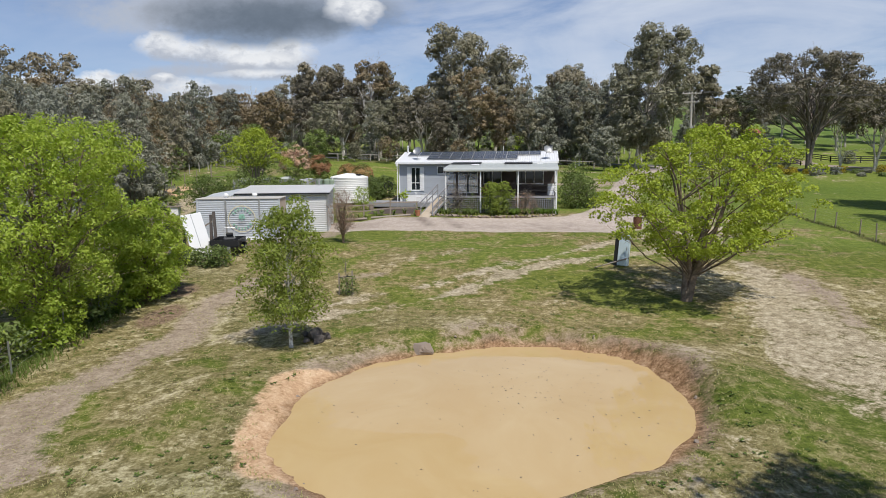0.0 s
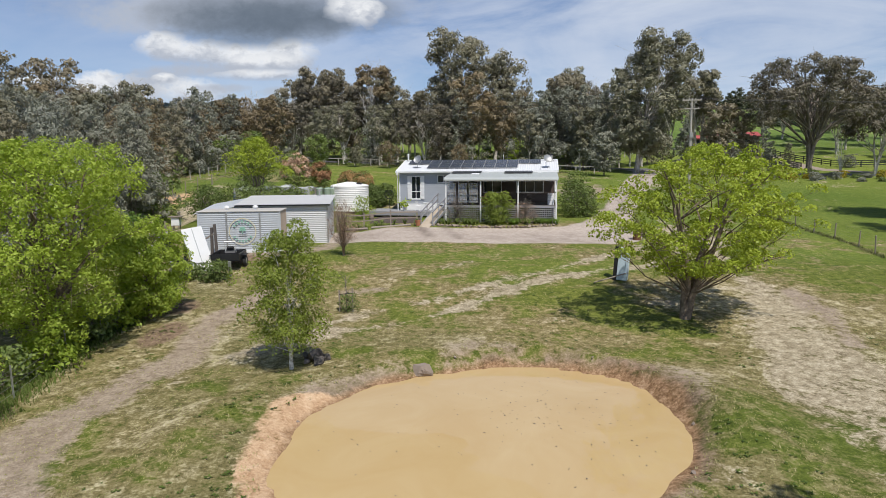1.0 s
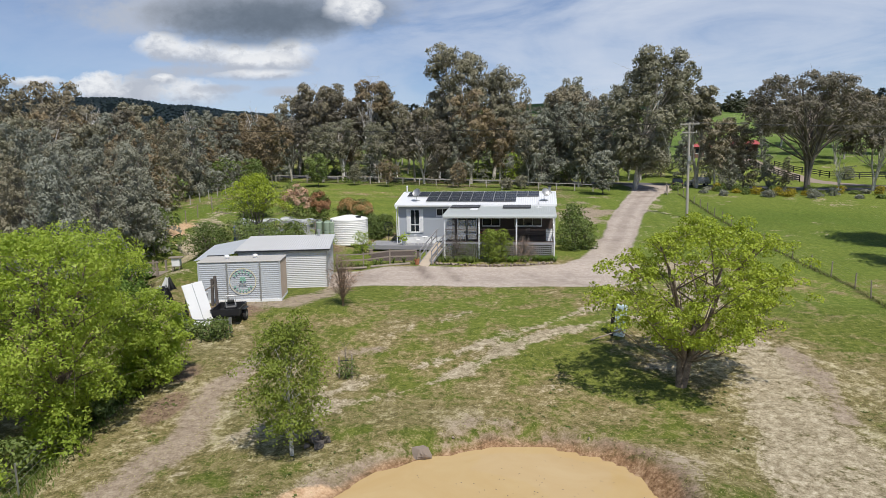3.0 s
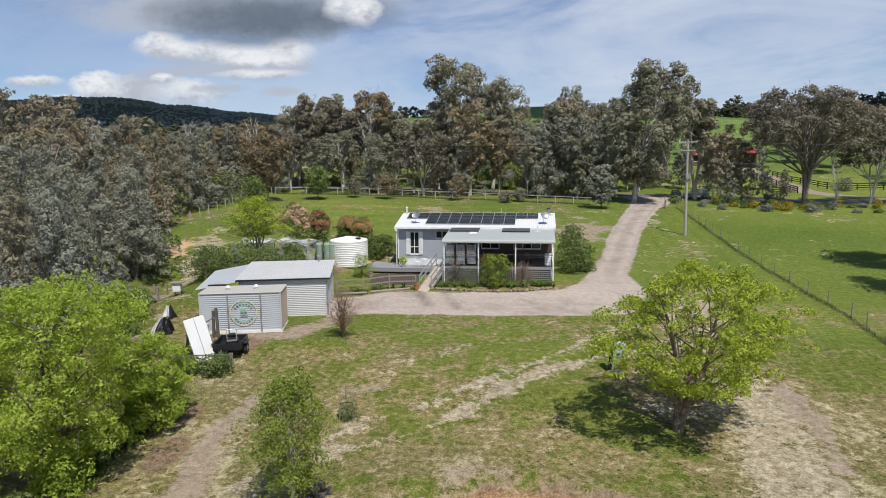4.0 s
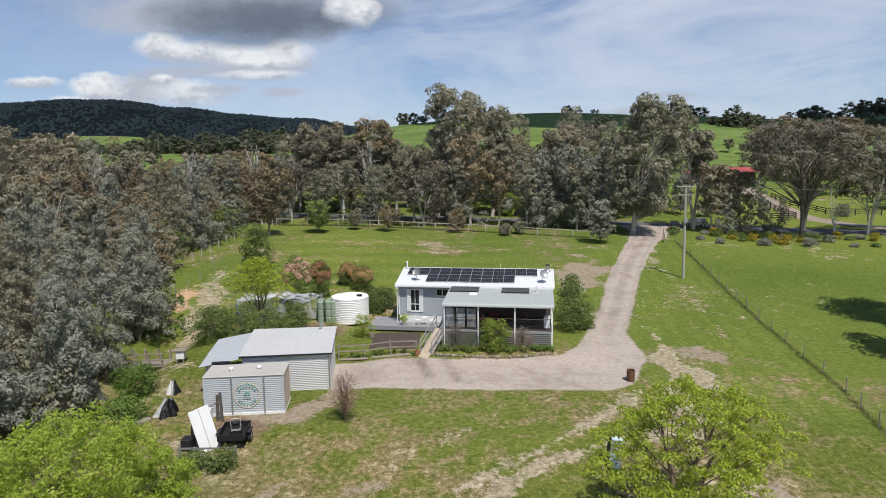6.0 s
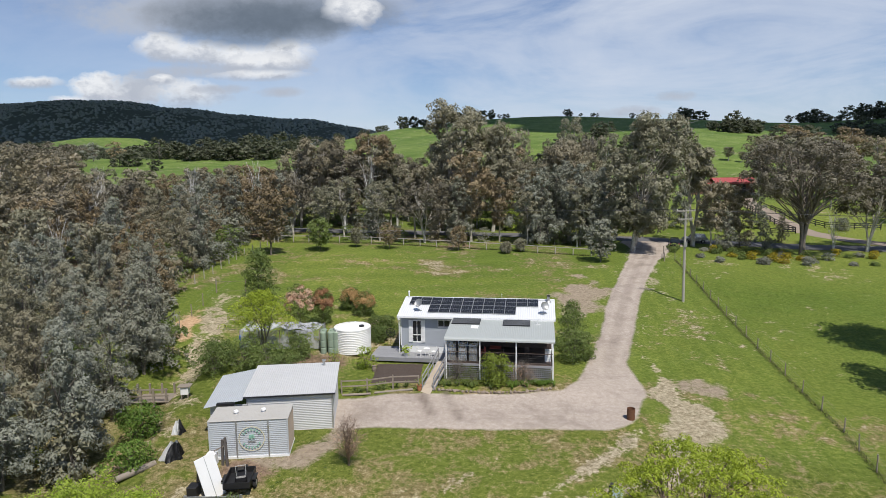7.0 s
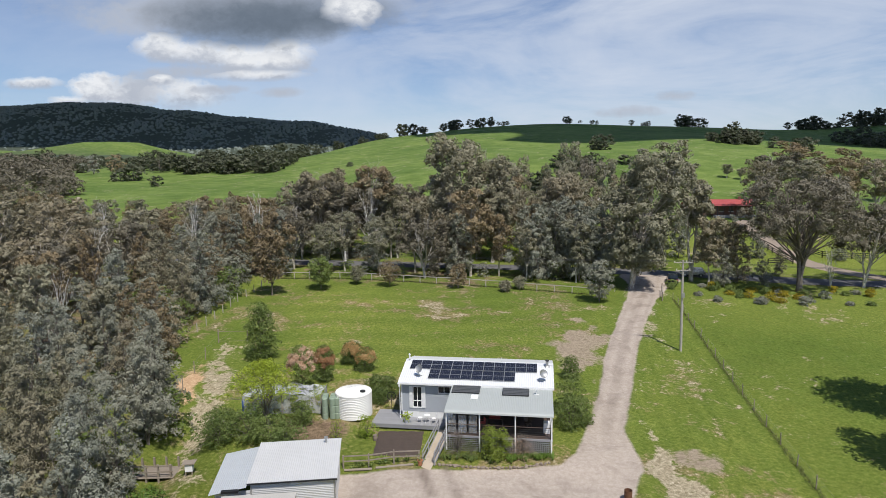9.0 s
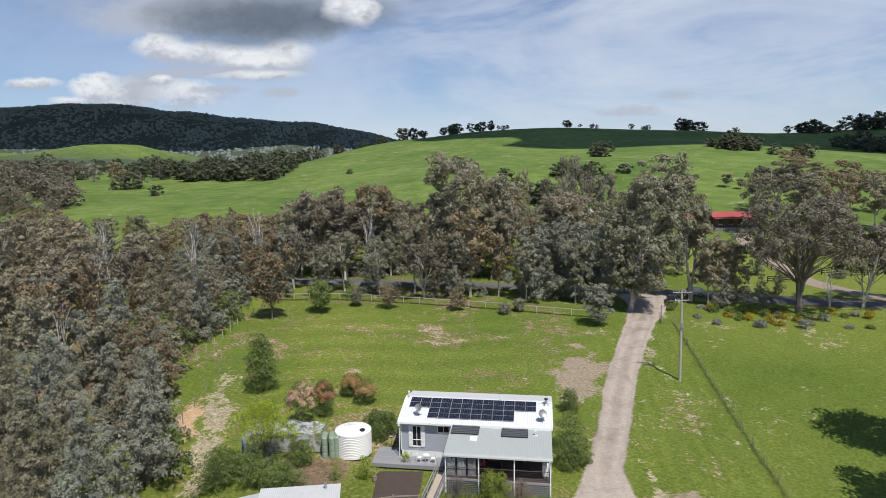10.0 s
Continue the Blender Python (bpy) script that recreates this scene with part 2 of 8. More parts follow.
    c = mix(nt, maths(nt, "MULTIPLY", hilly, 0.85), c, hazy_pasture)
    tone = ramp(nt, noise_of(nt, co, 0.022, 6, 0.6, 0.6), [(0.35, (0.74, 0.82, 0.66)), (0.65, (1.24, 1.16, 1.06))])
    c = mix(nt, 1.0, c, tone, "MULTIPLY")
    c = mix(nt, 1.0, c, ramp(nt, stripe_k, [(0.0, (0.84, 0.88, 0.84)), (1.0, (1.16, 1.12, 1.14))]), "MULTIPLY")
    for sock, colr, lo, hi, top in ((straw_k, straw, 0.58, 0.72, 0.93), (dirt_k, dirt, 0.51, 0.68, 0.93), (soil_k, soil, 0.56, 0.80, 0.90), (clay_k, clay, 0.58, 0.76, 0.97), (gravel_k, gravel, 0.50, 0.72, 0.98)):
        by_plan, by_chance = (0.95, 0.22) if sock is gravel_k else (0.50, 0.75) if sock is straw_k else (0.60, 0.55)
        k = maths(nt, "ADD", maths(nt, "MULTIPLY", sock, by_plan), maths(nt, "MULTIPLY", wear, by_chance))
        if sock is straw_k:
            k = maths(nt, "ADD", k, maths(nt, "MULTIPLY", maths(nt, "SUBTRACT", noise_of(nt, co, 0.85, 5, 0.62, 1.2), 0.5), 0.55))
        c = mix(nt, ramp(nt, k, [(lo, 0.0), (hi, top)]), c, colr)
    # damp, ruddy earth of the dam's bank
    ruddy = ramp(nt, n_d, [(0.38, (0.090, 0.046, 0.022)), (0.50, (0.255, 0.148, 0.076)), (0.62, (0.480, 0.330, 0.200))])
    k = maths(nt, "ADD", maths(nt, "MULTIPLY", damp, 0.75), maths(nt, "MULTIPLY", maths(nt, "ADD", maths(nt, "MULTIPLY", n_m, 0.4), maths(nt, "MULTIPLY", n_s, 0.6)), 0.6))
    c = mix(nt, ramp(nt, k, [(0.60, 0.0), (0.95, 0.92)]), c, ruddy)
    # damp, packed wheel marks
    stain = ramp(nt, noise_of(nt, co, 0.33, 5, 0.6, 1.0), [(0.50, 0.0), (0.66, 1.0)])
    c = mix(nt, maths(nt, "MULTIPLY", maths(nt, "MULTIPLY", stain, gravel_k), 0.4), c, (0.19, 0.150, 0.120))
    c = mix(nt, maths(nt, "MULTIPLY", rut_k, ramp(nt, n_m, [(0.30, 0.35), (0.55, 0.85)])), c, (0.175, 0.138, 0.112))
    c = mix(nt, woody, c, wood)
    L(c, b.inputs["Base Color"])
    b.inputs["Roughness"].default_value = 0.95
    b.inputs["Specular IOR Level"].default_value = 0.15
    bump(nt, b, maths(nt, "ADD", n_s, maths(nt, "ADD", maths(nt, "MULTIPLY", n_f, 0.8), maths(nt, "MULTIPLY", n_x, 0.4))), 0.6, 0.10)
    return m


def water_material():
    m, nt, b = material("muddy_water")
    co = place_coord(nt)
    n1, n2 = noise_of(nt, co, 0.35, 5, 0.6, 1.5), noise_of(nt, co, 2.2, 3)
    c = ramp(nt, n1, [(0.30, (0.470, 0.330, 0.155)), (0.55, (0.490, 0.355, 0.178)), (0.80, (0.515, 0.385, 0.205))])
    nt.links.new(c, b.inputs["Base Color"])
    nt.links.new(ramp(nt, n1, [(0.5, 0.01), (0.75, 0.05)]), b.inputs["Roughness"])
    b.inputs["IOR"].default_value = 1.33
    bump(nt, b, n2, 0.008, 0.02)
    return m


M_GROUND, M_WATER = ground_material(), water_material()
M_EUC = leaf("gum_leaves_olive", (0.190, 0.184, 0.118), (0.305, 0.292, 0.202), (0.430, 0.408, 0.305), 0.12, 0.42, 0.3, 0.35, (0.300, 0.235, 0.160), pick=0.2)
M_EUC_DUN = leaf("gum_leaves_dun", (0.135, 0.120, 0.085), (0.235, 0.210, 0.155), (0.350, 0.320, 0.250), 0.12, 0.45, 0.3, 0.5, pick=0.25)
M_HILL = leaf("hill_tree_leaves", (0.070, 0.080, 0.048), (0.105, 0.115, 0.070), (0.150, 0.155, 0.100), 0.2, 0.5, 0.35, 0.2)
M_EUC_BLUE = leaf("gum_leaves_grey", (0.195, 0.206, 0.160), (0.292, 0.302, 0.246), (0.390, 0.398, 0.335), 0.12, 0.5, 0.3, 0.35, (0.300, 0.290, 0.215), pick=0.2)
M_EUC_RED = leaf("gum_leaves_russet", (0.200, 0.155, 0.090), (0.310, 0.238, 0.140), (0.420, 0.335, 0.210), 0.12, 0.42, 0.3, 0.4, pick=0.25)
M_SPRING = leaf("spring_leaves", (0.290, 0.375, 0.034), (0.420, 0.500, 0.054), (0.570, 0.630, 0.125), 0.36, 0.42, 0.12, 1.2)
M_BRIGHT = leaf("bright_leaves", (0.250, 0.355, 0.042), (0.390, 0.500, 0.066), (0.540, 0.620, 0.140), 0.48, 0.42, 0.12, 0.9)
M_BIRCH = leaf("birch_leaves", (0.180, 0.245, 0.036), (0.280, 0.355, 0.060), (0.390, 0.440, 0.110), 0.42, 0.5, 0.2, 1.2)
M_STRAP = leaf("strap_leaves", (0.090, 0.170, 0.030), (0.150, 0.255, 0.045), (0.260, 0.350, 0.085), 0.35, 0.45, 0.2, 1.5)
M_SHRUB = leaf("shrub_leaves", (0.105, 0.160, 0.044), (0.185, 0.250, 0.068), (0.300, 0.350, 0.120), 0.32, 0.45, 0.3, 1.0)
M_PINK = leaf("photinia_leaves", (0.400, 0.200, 0.110), (0.680, 0.420, 0.290), (0.900, 0.740, 0.600), 0.25, 0.4, 0.1, 1.9)
M_YELLOW = leaf("wattle_flowers", (0.10, 0.12, 0.03), (0.50, 0.38, 0.03), (0.62, 0.50, 0.05), 0.3, 0.6, 0.2, 2.0)
M_BARK = bark("grey_bark", (0.085, 0.070, 0.056), (0.250, 0.215, 0.180))
M_BROWNBARK = bark("brown_bark", (0.085, 0.060, 0.042), (0.250, 0.190, 0.140))
M_PALEBARK = bark("pale_gum_bark", (0.24, 0.20, 0.16), (0.64, 0.60, 0.54), 2.2)
M_STAG = bark("bleached_wood", (0.40, 0.37, 0.33), (0.78, 0.76, 0.72), 3.0)
M_BIRCHBARK = bark("birch_bark", (0.12, 0.10, 0.085), (0.72, 0.70, 0.66), 9.0)
M_WHITE = painted("white_paint", (0.80, 0.80, 0.79), 0.5, 0, 0.06, 1.5, (0.5, 0.47, 0.42), 0.15)
M_ROOF = painted("white_roof_sheet", (0.70, 0.71, 0.72), 0.38, 0, 0.05, 0.8, (0.6, 0.58, 0.54), 0.15)
M_WALL = painted("grey_weatherboard", (0.375, 0.400, 0.435), 0.55, 0, 0.06, 1.2, (0.3, 0.3, 0.3), 0.12)
M_GREYSTRIP = painted("grey_rubber_strip", (0.085, 0.090, 0.095), 0.5, 0, 0.15, 3.0)
M_BROWNWALL = painted("brown_boards", (0.085, 0.060, 0.050), 0.7, 0, 0.2, 1.5)
M_VROOF = painted("verandah_sheet", (0.40, 0.425, 0.41), 0.5, 0, 0.08, 0.7, (0.38, 0.37, 0.33), 0.3)
M_ZINC = painted("galvanised_sheet", (0.60, 0.60, 0.595), 0.45, 0.1, 0.1, 0.9, (0.40, 0.36, 0.30), 0.3)
M_CONT = painted("old_container_sheet", (0.47, 0.50, 0.525), 0.5, 0.05, 0.1, 1.1, (0.38, 0.28, 0.2), 0.35)
M_CONTROOF = painted("dusty_container_top", (0.50, 0.48, 0.44), 0.7, 0.1, 0.14, 0.8, (0.33, 0.27, 0.2), 0.5)
M_TANK = painted("cream_tank", (0.84, 0.83, 0.79), 0.5, 0, 0.04, 1.0, (0.6, 0.55, 0.45), 0.12)
M_GREENTANK = painted("sage_green_tank", (0.26, 0.33, 0.245), 0.5, 0, 0.1, 1.5)
M_BLACK = painted("black_paint", (0.018, 0.018, 0.020), 0.45, 0, 0.2, 3.0, (0.12, 0.1, 0.08), 0.2)
M_DARKIN = painted("dark_interior", (0.06, 0.05, 0.045), 0.8, 0, 0.3, 1.5)
M_RED = painted("red_roof_sheet", (0.42, 0.085, 0.080), 0.5, 0, 0.12, 0.4, (0.3, 0.12, 0.1), 0.2)
M_BRICKY = painted("brown_cladding", (0.16, 0.085, 0.06), 0.7, 0, 0.2, 1.0)
M_CREAM = painted("cream_cladding", (0.42, 0.34, 0.27), 0.7, 0, 0.12, 1.0)
M_DECK = timber("grey_deck_timber", (0.20, 0.20, 0.21), (0.38, 0.38, 0.39))
M_TIMBER = timber("weathered_timber", (0.19, 0.155, 0.12), (0.37, 0.315, 0.26))
M_RAMP = timber("ramp_timber", (0.36, 0.285, 0.205), (0.58, 0.49, 0.38))
M_TWIG = bark("brown_twigs", (0.16, 0.105, 0.075), (0.36, 0.265, 0.20), 8.0)
M_POLE = timber("pole_timber", (0.30, 0.27, 0.24), (0.52, 0.48, 0.43))
M_STONE = stone("field_stone", (0.20, 0.155, 0.12), (0.38, 0.31, 0.25))
M_DARKSTONE = stone("dark_stone", (0.07, 0.06, 0.055), (0.19, 0.165, 0.145))
M_TERRA = painted("terracotta", (0.42, 0.17, 0.085), 0.7, 0, 0.15, 5.0)
M_SOIL = stone("dark_garden_soil", (0.055, 0.040, 0.032), (0.13, 0.095, 0.075), 4.0)
M_ASPHALT = stone("asphalt", (0.085, 0.085, 0.09), (0.16, 0.155, 0.155), 1.5)
M_STEEL = painted("steel", (0.45, 0.45, 0.44), 0.45, 0.7, 0.1, 4.0)
M_RUST = painted("rusty_steel", (0.16, 0.07, 0.035), 0.8, 0.2, 0.3, 6.0)
M_WIRE = painted("fence_wire", (0.32, 0.32, 0.31), 0.5, 0.6, 0.1, 4.0)
M_POOLGREEN = painted("sign_green", (0.25, 0.48, 0.36), 0.5, 0, 0.1, 6.0, (0.5, 0.5, 0.45), 0.2)
M_SIGNYELLOW = painted("sign_yellow", (0.66, 0.60, 0.40), 0.55, 0, 0.1, 6.0, (0.5, 0.5, 0.46), 0.3)
M_PALEBLUE = painted("pale_blue_paint", (0.60, 0.72, 0.78), 0.5, 0, 0.08, 3.0)
M_CAR = painted("dark_car_paint", (0.02, 0.026, 0.035), 0.18, 0.3, 0.1, 2.0, (0.1, 0.1, 0.1), 0.05, 0.0)
M_SILVER = painted("silver_car_paint", (0.50, 0.51, 0.52), 0.25, 0.5, 0.1, 2.0, (0.2, 0.2, 0.2), 0.05, 0.0)
M_RUBBER = painted("rubber", (0.02, 0.02, 0.02), 0.85, 0, 0.2, 8.0)


def glass_material():
    m, nt, b = material("window_glass")
    b.inputs["Base Color"].default_value = (0.02, 0.025, 0.03, 1)
    b.inputs["Roughness"].default_value = 0.04
    b.inputs["IOR"].default_value = 1.5
    co = place_coord(nt)
    bump(nt, b, noise_of(nt, co, 1.5, 2), 0.03, 0.01)
    return m


def blind_material():
    m, nt, b = material("clear_blind")
    b.inputs["Base Color"].default_value = (0.55, 0.56, 0.56, 1)
    b.inputs["Roughness"].default_value = 0.25
    nt.links.new(ramp(nt, noise_of(nt, place_coord(nt), 2.0, 3), [(0.3, 0.16), (0.7, 0.36)]), b.inputs["Alpha"])
    return m


def solar_material():
    m, nt, b = material("solar_cells")
    co = place_coord(nt)
    n1 = noise_of(nt, co, 2.0, 3)
    nt.links.new(mix(nt, n1, (0.012, 0.014, 0.024), (0.024, 0.028, 0.045)), b.inputs["Base Color"])
    b.inputs["Roughness"].default_value = 0.16
    return m


M_GLASS, M_SOLAR, M_BLIND = glass_material(), solar_material(), blind_material()

# ---- helpers for meshes ----
def raw_mesh(name, verts, faces, mat=None, smooth=False):
    me = bpy.data.meshes.new(name)
    me.from_pydata(verts, [], faces)
    if mat:
        me.materials.append(mat)
    if smooth:
        me.polygons.foreach_set("use_smooth", np.ones(len(me.polygons), dtype=bool))
    me.update()
    return me


def array_mesh(name, verts, faces, mat, smooth=False):
    """A mesh from an (n, 3) array of places and an (m, k) array of corners."""
    me = bpy.data.meshes.new(name)
    m, k = faces.shape
    me.vertices.add(len(verts))
    me.vertices.foreach_set("co", np.asarray(verts, dtype=np.float32).ravel())
    me.loops.add(m * k)
    me.loops.foreach_set("vertex_index", faces.astype(np.int32).ravel())
    me.polygons.add(m)
    me.polygons.foreach_set("loop_start", np.arange(0, m * k, k, dtype=np.int32))
    if smooth:
        me.polygons.foreach_set("use_smooth", np.ones(m, dtype=bool))
    me.materials.append(mat)
    me.update(calc_edges=True)
    return me


def part(name, bm, mat, parent=None, label=""):
    me = bpy.data.meshes.new(name)
    bm.to_mesh(me)
    bm.free()
    me.materials.append(mat)
    ob = new(name, me)
    ob.parent = parent
    if label:
        ob["label"] = label
    return ob


def empty(name, m):
    ob = new(name)
    ob.empty_display_size = 0.2
    ob.matrix_basis = m
    return ob


def box(bm, x0, x1, y0, y1, z0, z1, m=None, bevel=0.0):
    vs = [bm.verts.new((x, y, z)) for z in (z0, z1) for y in (y0, y1) for x in (x0, x1)]
    fs = [bm.faces.new([vs[i] for i in f]) for f in ((0, 2, 3, 1), (4, 5, 7, 6), (0, 1, 5, 4), (2, 6, 7, 3), (0, 4, 6, 2), (1, 3, 7, 5))]
    if bevel:
        es = list({e for f in fs for e in f.edges})
        made = bmesh.ops.bevel(bm, geom=es, offset=bevel, segments=1, affect="EDGES")
        vs = list({v for f in made["faces"] for v in f.verts} | {v for v in vs if v.is_valid})
    if m:
        bmesh.ops.transform(bm, matrix=m, verts=[v for v in vs if v.is_valid])
    return bm


def boxed(*dims, m=None, bevel=0.0):
    return box(bmesh.new(), *dims, m=m, bevel=bevel)


def bar(bm, a, b, w=0.08, h=None, round_=0):
    """A bar of rectangular or round section between two places."""
    a, b = Vector(a), Vector(b)
    d = b - a
    h = h or w
    up = Vector((0, 0, 1)) if abs(d.normalized().z) < 0.95 else Vector((0, 1, 0))
    s = d.cross(up).normalized()
    t = s.cross(d).normalized()
    n = round_ or 4
    rings = []
    for p in (a, b):
        if round_:
            ring = [p + s * (math.cos(6.2832 * i / n) * w / 2) + t * (math.sin(6.2832 * i / n) * h / 2) for i in range(n)]
        else:
            ring = [p + s * (x * w / 2) + t * (y * h / 2) for x, y in ((-1, -1), (1, -1), (1, 1), (-1, 1))]
        rings.append([bm.verts.new(v) for v in ring])
    for i in range(n):
        j = (i + 1) % n
        bm.faces.new((rings[0][i], rings[0][j], rings[1][j], rings[1][i]))
    bm.faces.new(rings[0][::-1]), bm.faces.new(rings[1])
    return bm


def barred(a, b, w=0.08, h=None, round_=0):
    return bar(bmesh.new(), a, b, w, h, round_)


def lathe(bm, prof, n=24, at=(0, 0, 0), m=None):
    """A turned form from (radius, height) pairs."""
    rings = []
    for r, z in prof:
        ring = [bm.verts.new((at[0] + r * math.cos(6.28319 * i / n), at[1] + r * math.sin(6.28319 * i / n), at[2] + z)) for i in range(n)]
        rings.append(ring)
    for p, q in zip(rings, rings[1:]):
        for i in range(n):
            j = (i + 1) % n
            bm.faces.new((p[i], p[j], q[j], q[i]))
    bm.faces.new(rings[0][::-1]), bm.faces.new(rings[-1])
    if m:
        bmesh.ops.transform(bm, matrix=m, verts=[v for r in rings for v in r])
    return bm


def corrugated(bm, u0, u1, v0, v1, pitch, depth, m, along_v=True, thick=0.02):
    """A corrugated sheet in the plane z = 0, waves across u; m places it."""
    n = max(4, int((u1 - u0) / pitch * 4))
    us = np.linspace(u0, u1, n + 1)
    zs = depth / 2 * np.sin(us / pitch * 6.28319)
    top = [[bm.verts.new(m @ Vector((u, v, z) if along_v else (v, u, z))) for u, z in zip(us, zs)] for v in (v0, v1)]
    low = [[bm.verts.new(m @ Vector((u, v, z - thick) if along_v else (v, u, z - thick))) for u, z in zip(us, zs)] for v in (v0, v1)]
    for i in range(n):
        for a, b in ((top[0], top[1]), (low[1], low[0])):
            bm.faces.new((a[i], a[i + 1], b[i + 1], b[i]))
        for k in (0, 1):
            bm.faces.new((top[k][i], low[k][i], low[k][i + 1], top[k][i + 1]))
    for k in (0, n):
        bm.faces.new((top[0][k], top[1][k], low[1][k], low[0][k]))
    bmesh.ops.recalc_face_normals(bm, faces=bm.faces)
    return bm


# ---- lie of the land ----
DAM = (0.9, 15.3)
LAND_Y = np.array([-400, 0, 10, 15, 20, 24, 28, 34, 48, 57, 66, 76, 86, 97, 110, 130])
LAND_Z = np.array([-6, -0.1, 0.0, 0.15, 0.45, 0.6, 0.95, 1.6, 2.5, 3.0, 3.5, 4.2, 5.2, 6.1, 6.8, 7.5])


def sstep(a, b, x):
    t = np.clip((x - a) / (b - a), 0, 1)
    return t * t * (3 - 2 * t)


def dam_edge(th):
    return (5.40 - 0.135 * np.cos(th) + 0.869 * np.sin(th) + 0.081 * np.cos(2 * th) + 0.627 * np.sin(2 * th) - 0.097 * np.cos(3 * th)
            - 0.022 * np.sin(3 * th) - 0.087 * np.cos(4 * th) - 0.056 * np.sin(4 * th) + 0.05 * np.sin(9 * th + 1) + 0.035 * np.sin(17 * th) + 0.02 * np.sin(31 * th))


def dam_s(x, y):
    dx, dy = x - DAM[0], y - DAM[1]
    return np.hypot(dx, dy) - dam_edge(np.arctan2(dy, dx))


def waves(x, y, k, seed=0):
    """Smooth ups and downs, about -1 to 1."""
    r = np.random.RandomState(seed)
    out = 0
    for i in range(6):
        a, p, q = r.uniform(0, 6.28), r.uniform(0, 6.28), k * r.uniform(0.6, 1.9)
        out = out + np.sin(q * (x * math.cos(a) + y * math.sin(a)) + p)
    return out / 3.2


def land(x, y):
    x, y = np.asarray(x, dtype=float), np.asarray(y, dtype=float)
    z = np.interp(y, LAND_Y, LAND_Z) * 0.5 + 0.25 * (np.interp(y - 2, LAND_Y, LAND_Z) + np.interp(y + 2, LAND_Y, LAND_Z))
    z = z - 0.03 * np.clip(x, -60, 60) * sstep(22, 60, y) * (1 - 0.5 * sstep(110, 160, y))
    # rising farmland behind the road
    u = np.maximum(y - 130, 0)
    east = sstep(-190, -40, x)
    rise = 0.105 * np.minimum(u, 200) + (0.03 + 0.10 * east) * np.clip(u - 200, 0, 240)
    rise = rise - 0.30 * np.maximum(u - 450, 0) * east * (1 - sstep(500, 900, u))
    rise = rise + 8 * np.exp(-((x - 30) / 95) ** 2 - ((y - 280) / 70) ** 2) - 3 * np.exp(-((x - 52) / 40) ** 2 - ((y - 205) / 45) ** 2)
    rise = rise + (4 * waves(x, y, 0.012, 3) + 1.2 * waves(x, y, 0.03, 5)) * sstep(160, 330, y)
    rise = rise - 3.0 * sstep(170, 280, y) * sstep(20, -60, x) - 3.5 * sstep(400, 520, y) * sstep(10, -70, x) + 2.2 * np.exp(-((x - 45) / 60) ** 2 - ((y - 555) / 60) ** 2)
    z = z + rise
    # distant range
    ridge = np.interp(x, [-5000, -2400, -1700, -1380, -1000, -700, -420, -100, 400, 3000, 5000], [250, 278, 264, 272, 236, 192, 158, 96, 50, 60, 60])
    ridge = ridge + 9 * waves(x, 0 * y, 0.006, 8) + 4 * waves(x, 0 * y, 0.02, 9)
    z = np.where(y > 600, np.maximum(z * (1 - sstep(900, 1500, y)) + 30 * sstep(900, 1500, y), ridge * np.exp(-((y - 2500) / 750) ** 2)), z)
    z = z + 48 * np.exp(-((x + 640) / 130) ** 2 - ((y - 1130) / 170) ** 2) + 40 * np.exp(-((x + 1000) / 160) ** 2 - ((y - 1300) / 200) ** 2)
    # gully along the wood's edge, cut bank
    z = z - 1.3 * np.exp(-((x + 25.5) / 2.6) ** 2) * sstep(30, 38, y) * (1 - sstep(52, 64, y))
    z = z + 0.25 * np.exp(-((x + 7.2) / 2.0) ** 2 - ((y - 16.5) / 3.6) ** 2)
    z = z + (0.05 * waves(x, y, 0.55, 1) + 0.025 * waves(x, y, 1.9, 2)) * (1 - sstep(150, 300, y))
    z = z + 0.45 * np.exp(-((x - 7.8) / 1.5) ** 2 - ((y - 16.5) / 3.0) ** 2)
    # level pads
    for px, py, hx, hy, pz in ((0.8, 53.5, 9.5, 4.0, 2.72), (-13.5, 41.8, 5.0, 5.0, 2.1)):
        k = (1 - sstep(hx, hx + 3, np.abs(x - px))) * (1 - sstep(hy, hy + 3, np.abs(y - py)))
        z = z * (1 - k * 0.85) + pz * k * 0.85
    # the dam's bowl and its steep bank
    s = dam_s(x, y) + 0.12 * waves(x, y, 2.3, 4)
    wide = 0.9 + 0.35 * np.sin(np.arctan2(y - DAM[1], x - DAM[0]) * 3 + 1) - 0.15 * sstep(4.0, 6.0, x)
    bank = np.maximum(z, 0.12)
    inside = -0.05 - 0.5 * sstep(0, 2.5, -s)
    near = np.where(s > 0, -0.05 + (bank + 0.05) * sstep(0, 1, np.clip(s / wide, 0, 1)) ** 0.8, inside)
    return np.where(s < 2.5, np.where(s > wide, bank, near), z)


def gz(x, y):
    return float(land(x, y))


def line_dist(x, y, pts):
    best = np.full(np.shape(x), 1e9)
    wide = np.zeros(np.shape(x))
    for (ax, ay, aw), (bx, by, bw) in zip(pts, pts[1:]):
        dx, dy = bx - ax, by - ay
        t = np.clip(((x - ax) * dx + (y - ay) * dy) / (dx * dx + dy * dy), 0, 1)
        d = np.hypot(x - ax - t * dx, y - ay - t * dy) - (aw + (bw - aw) * t)
        best = np.minimum(best, d)
    return best


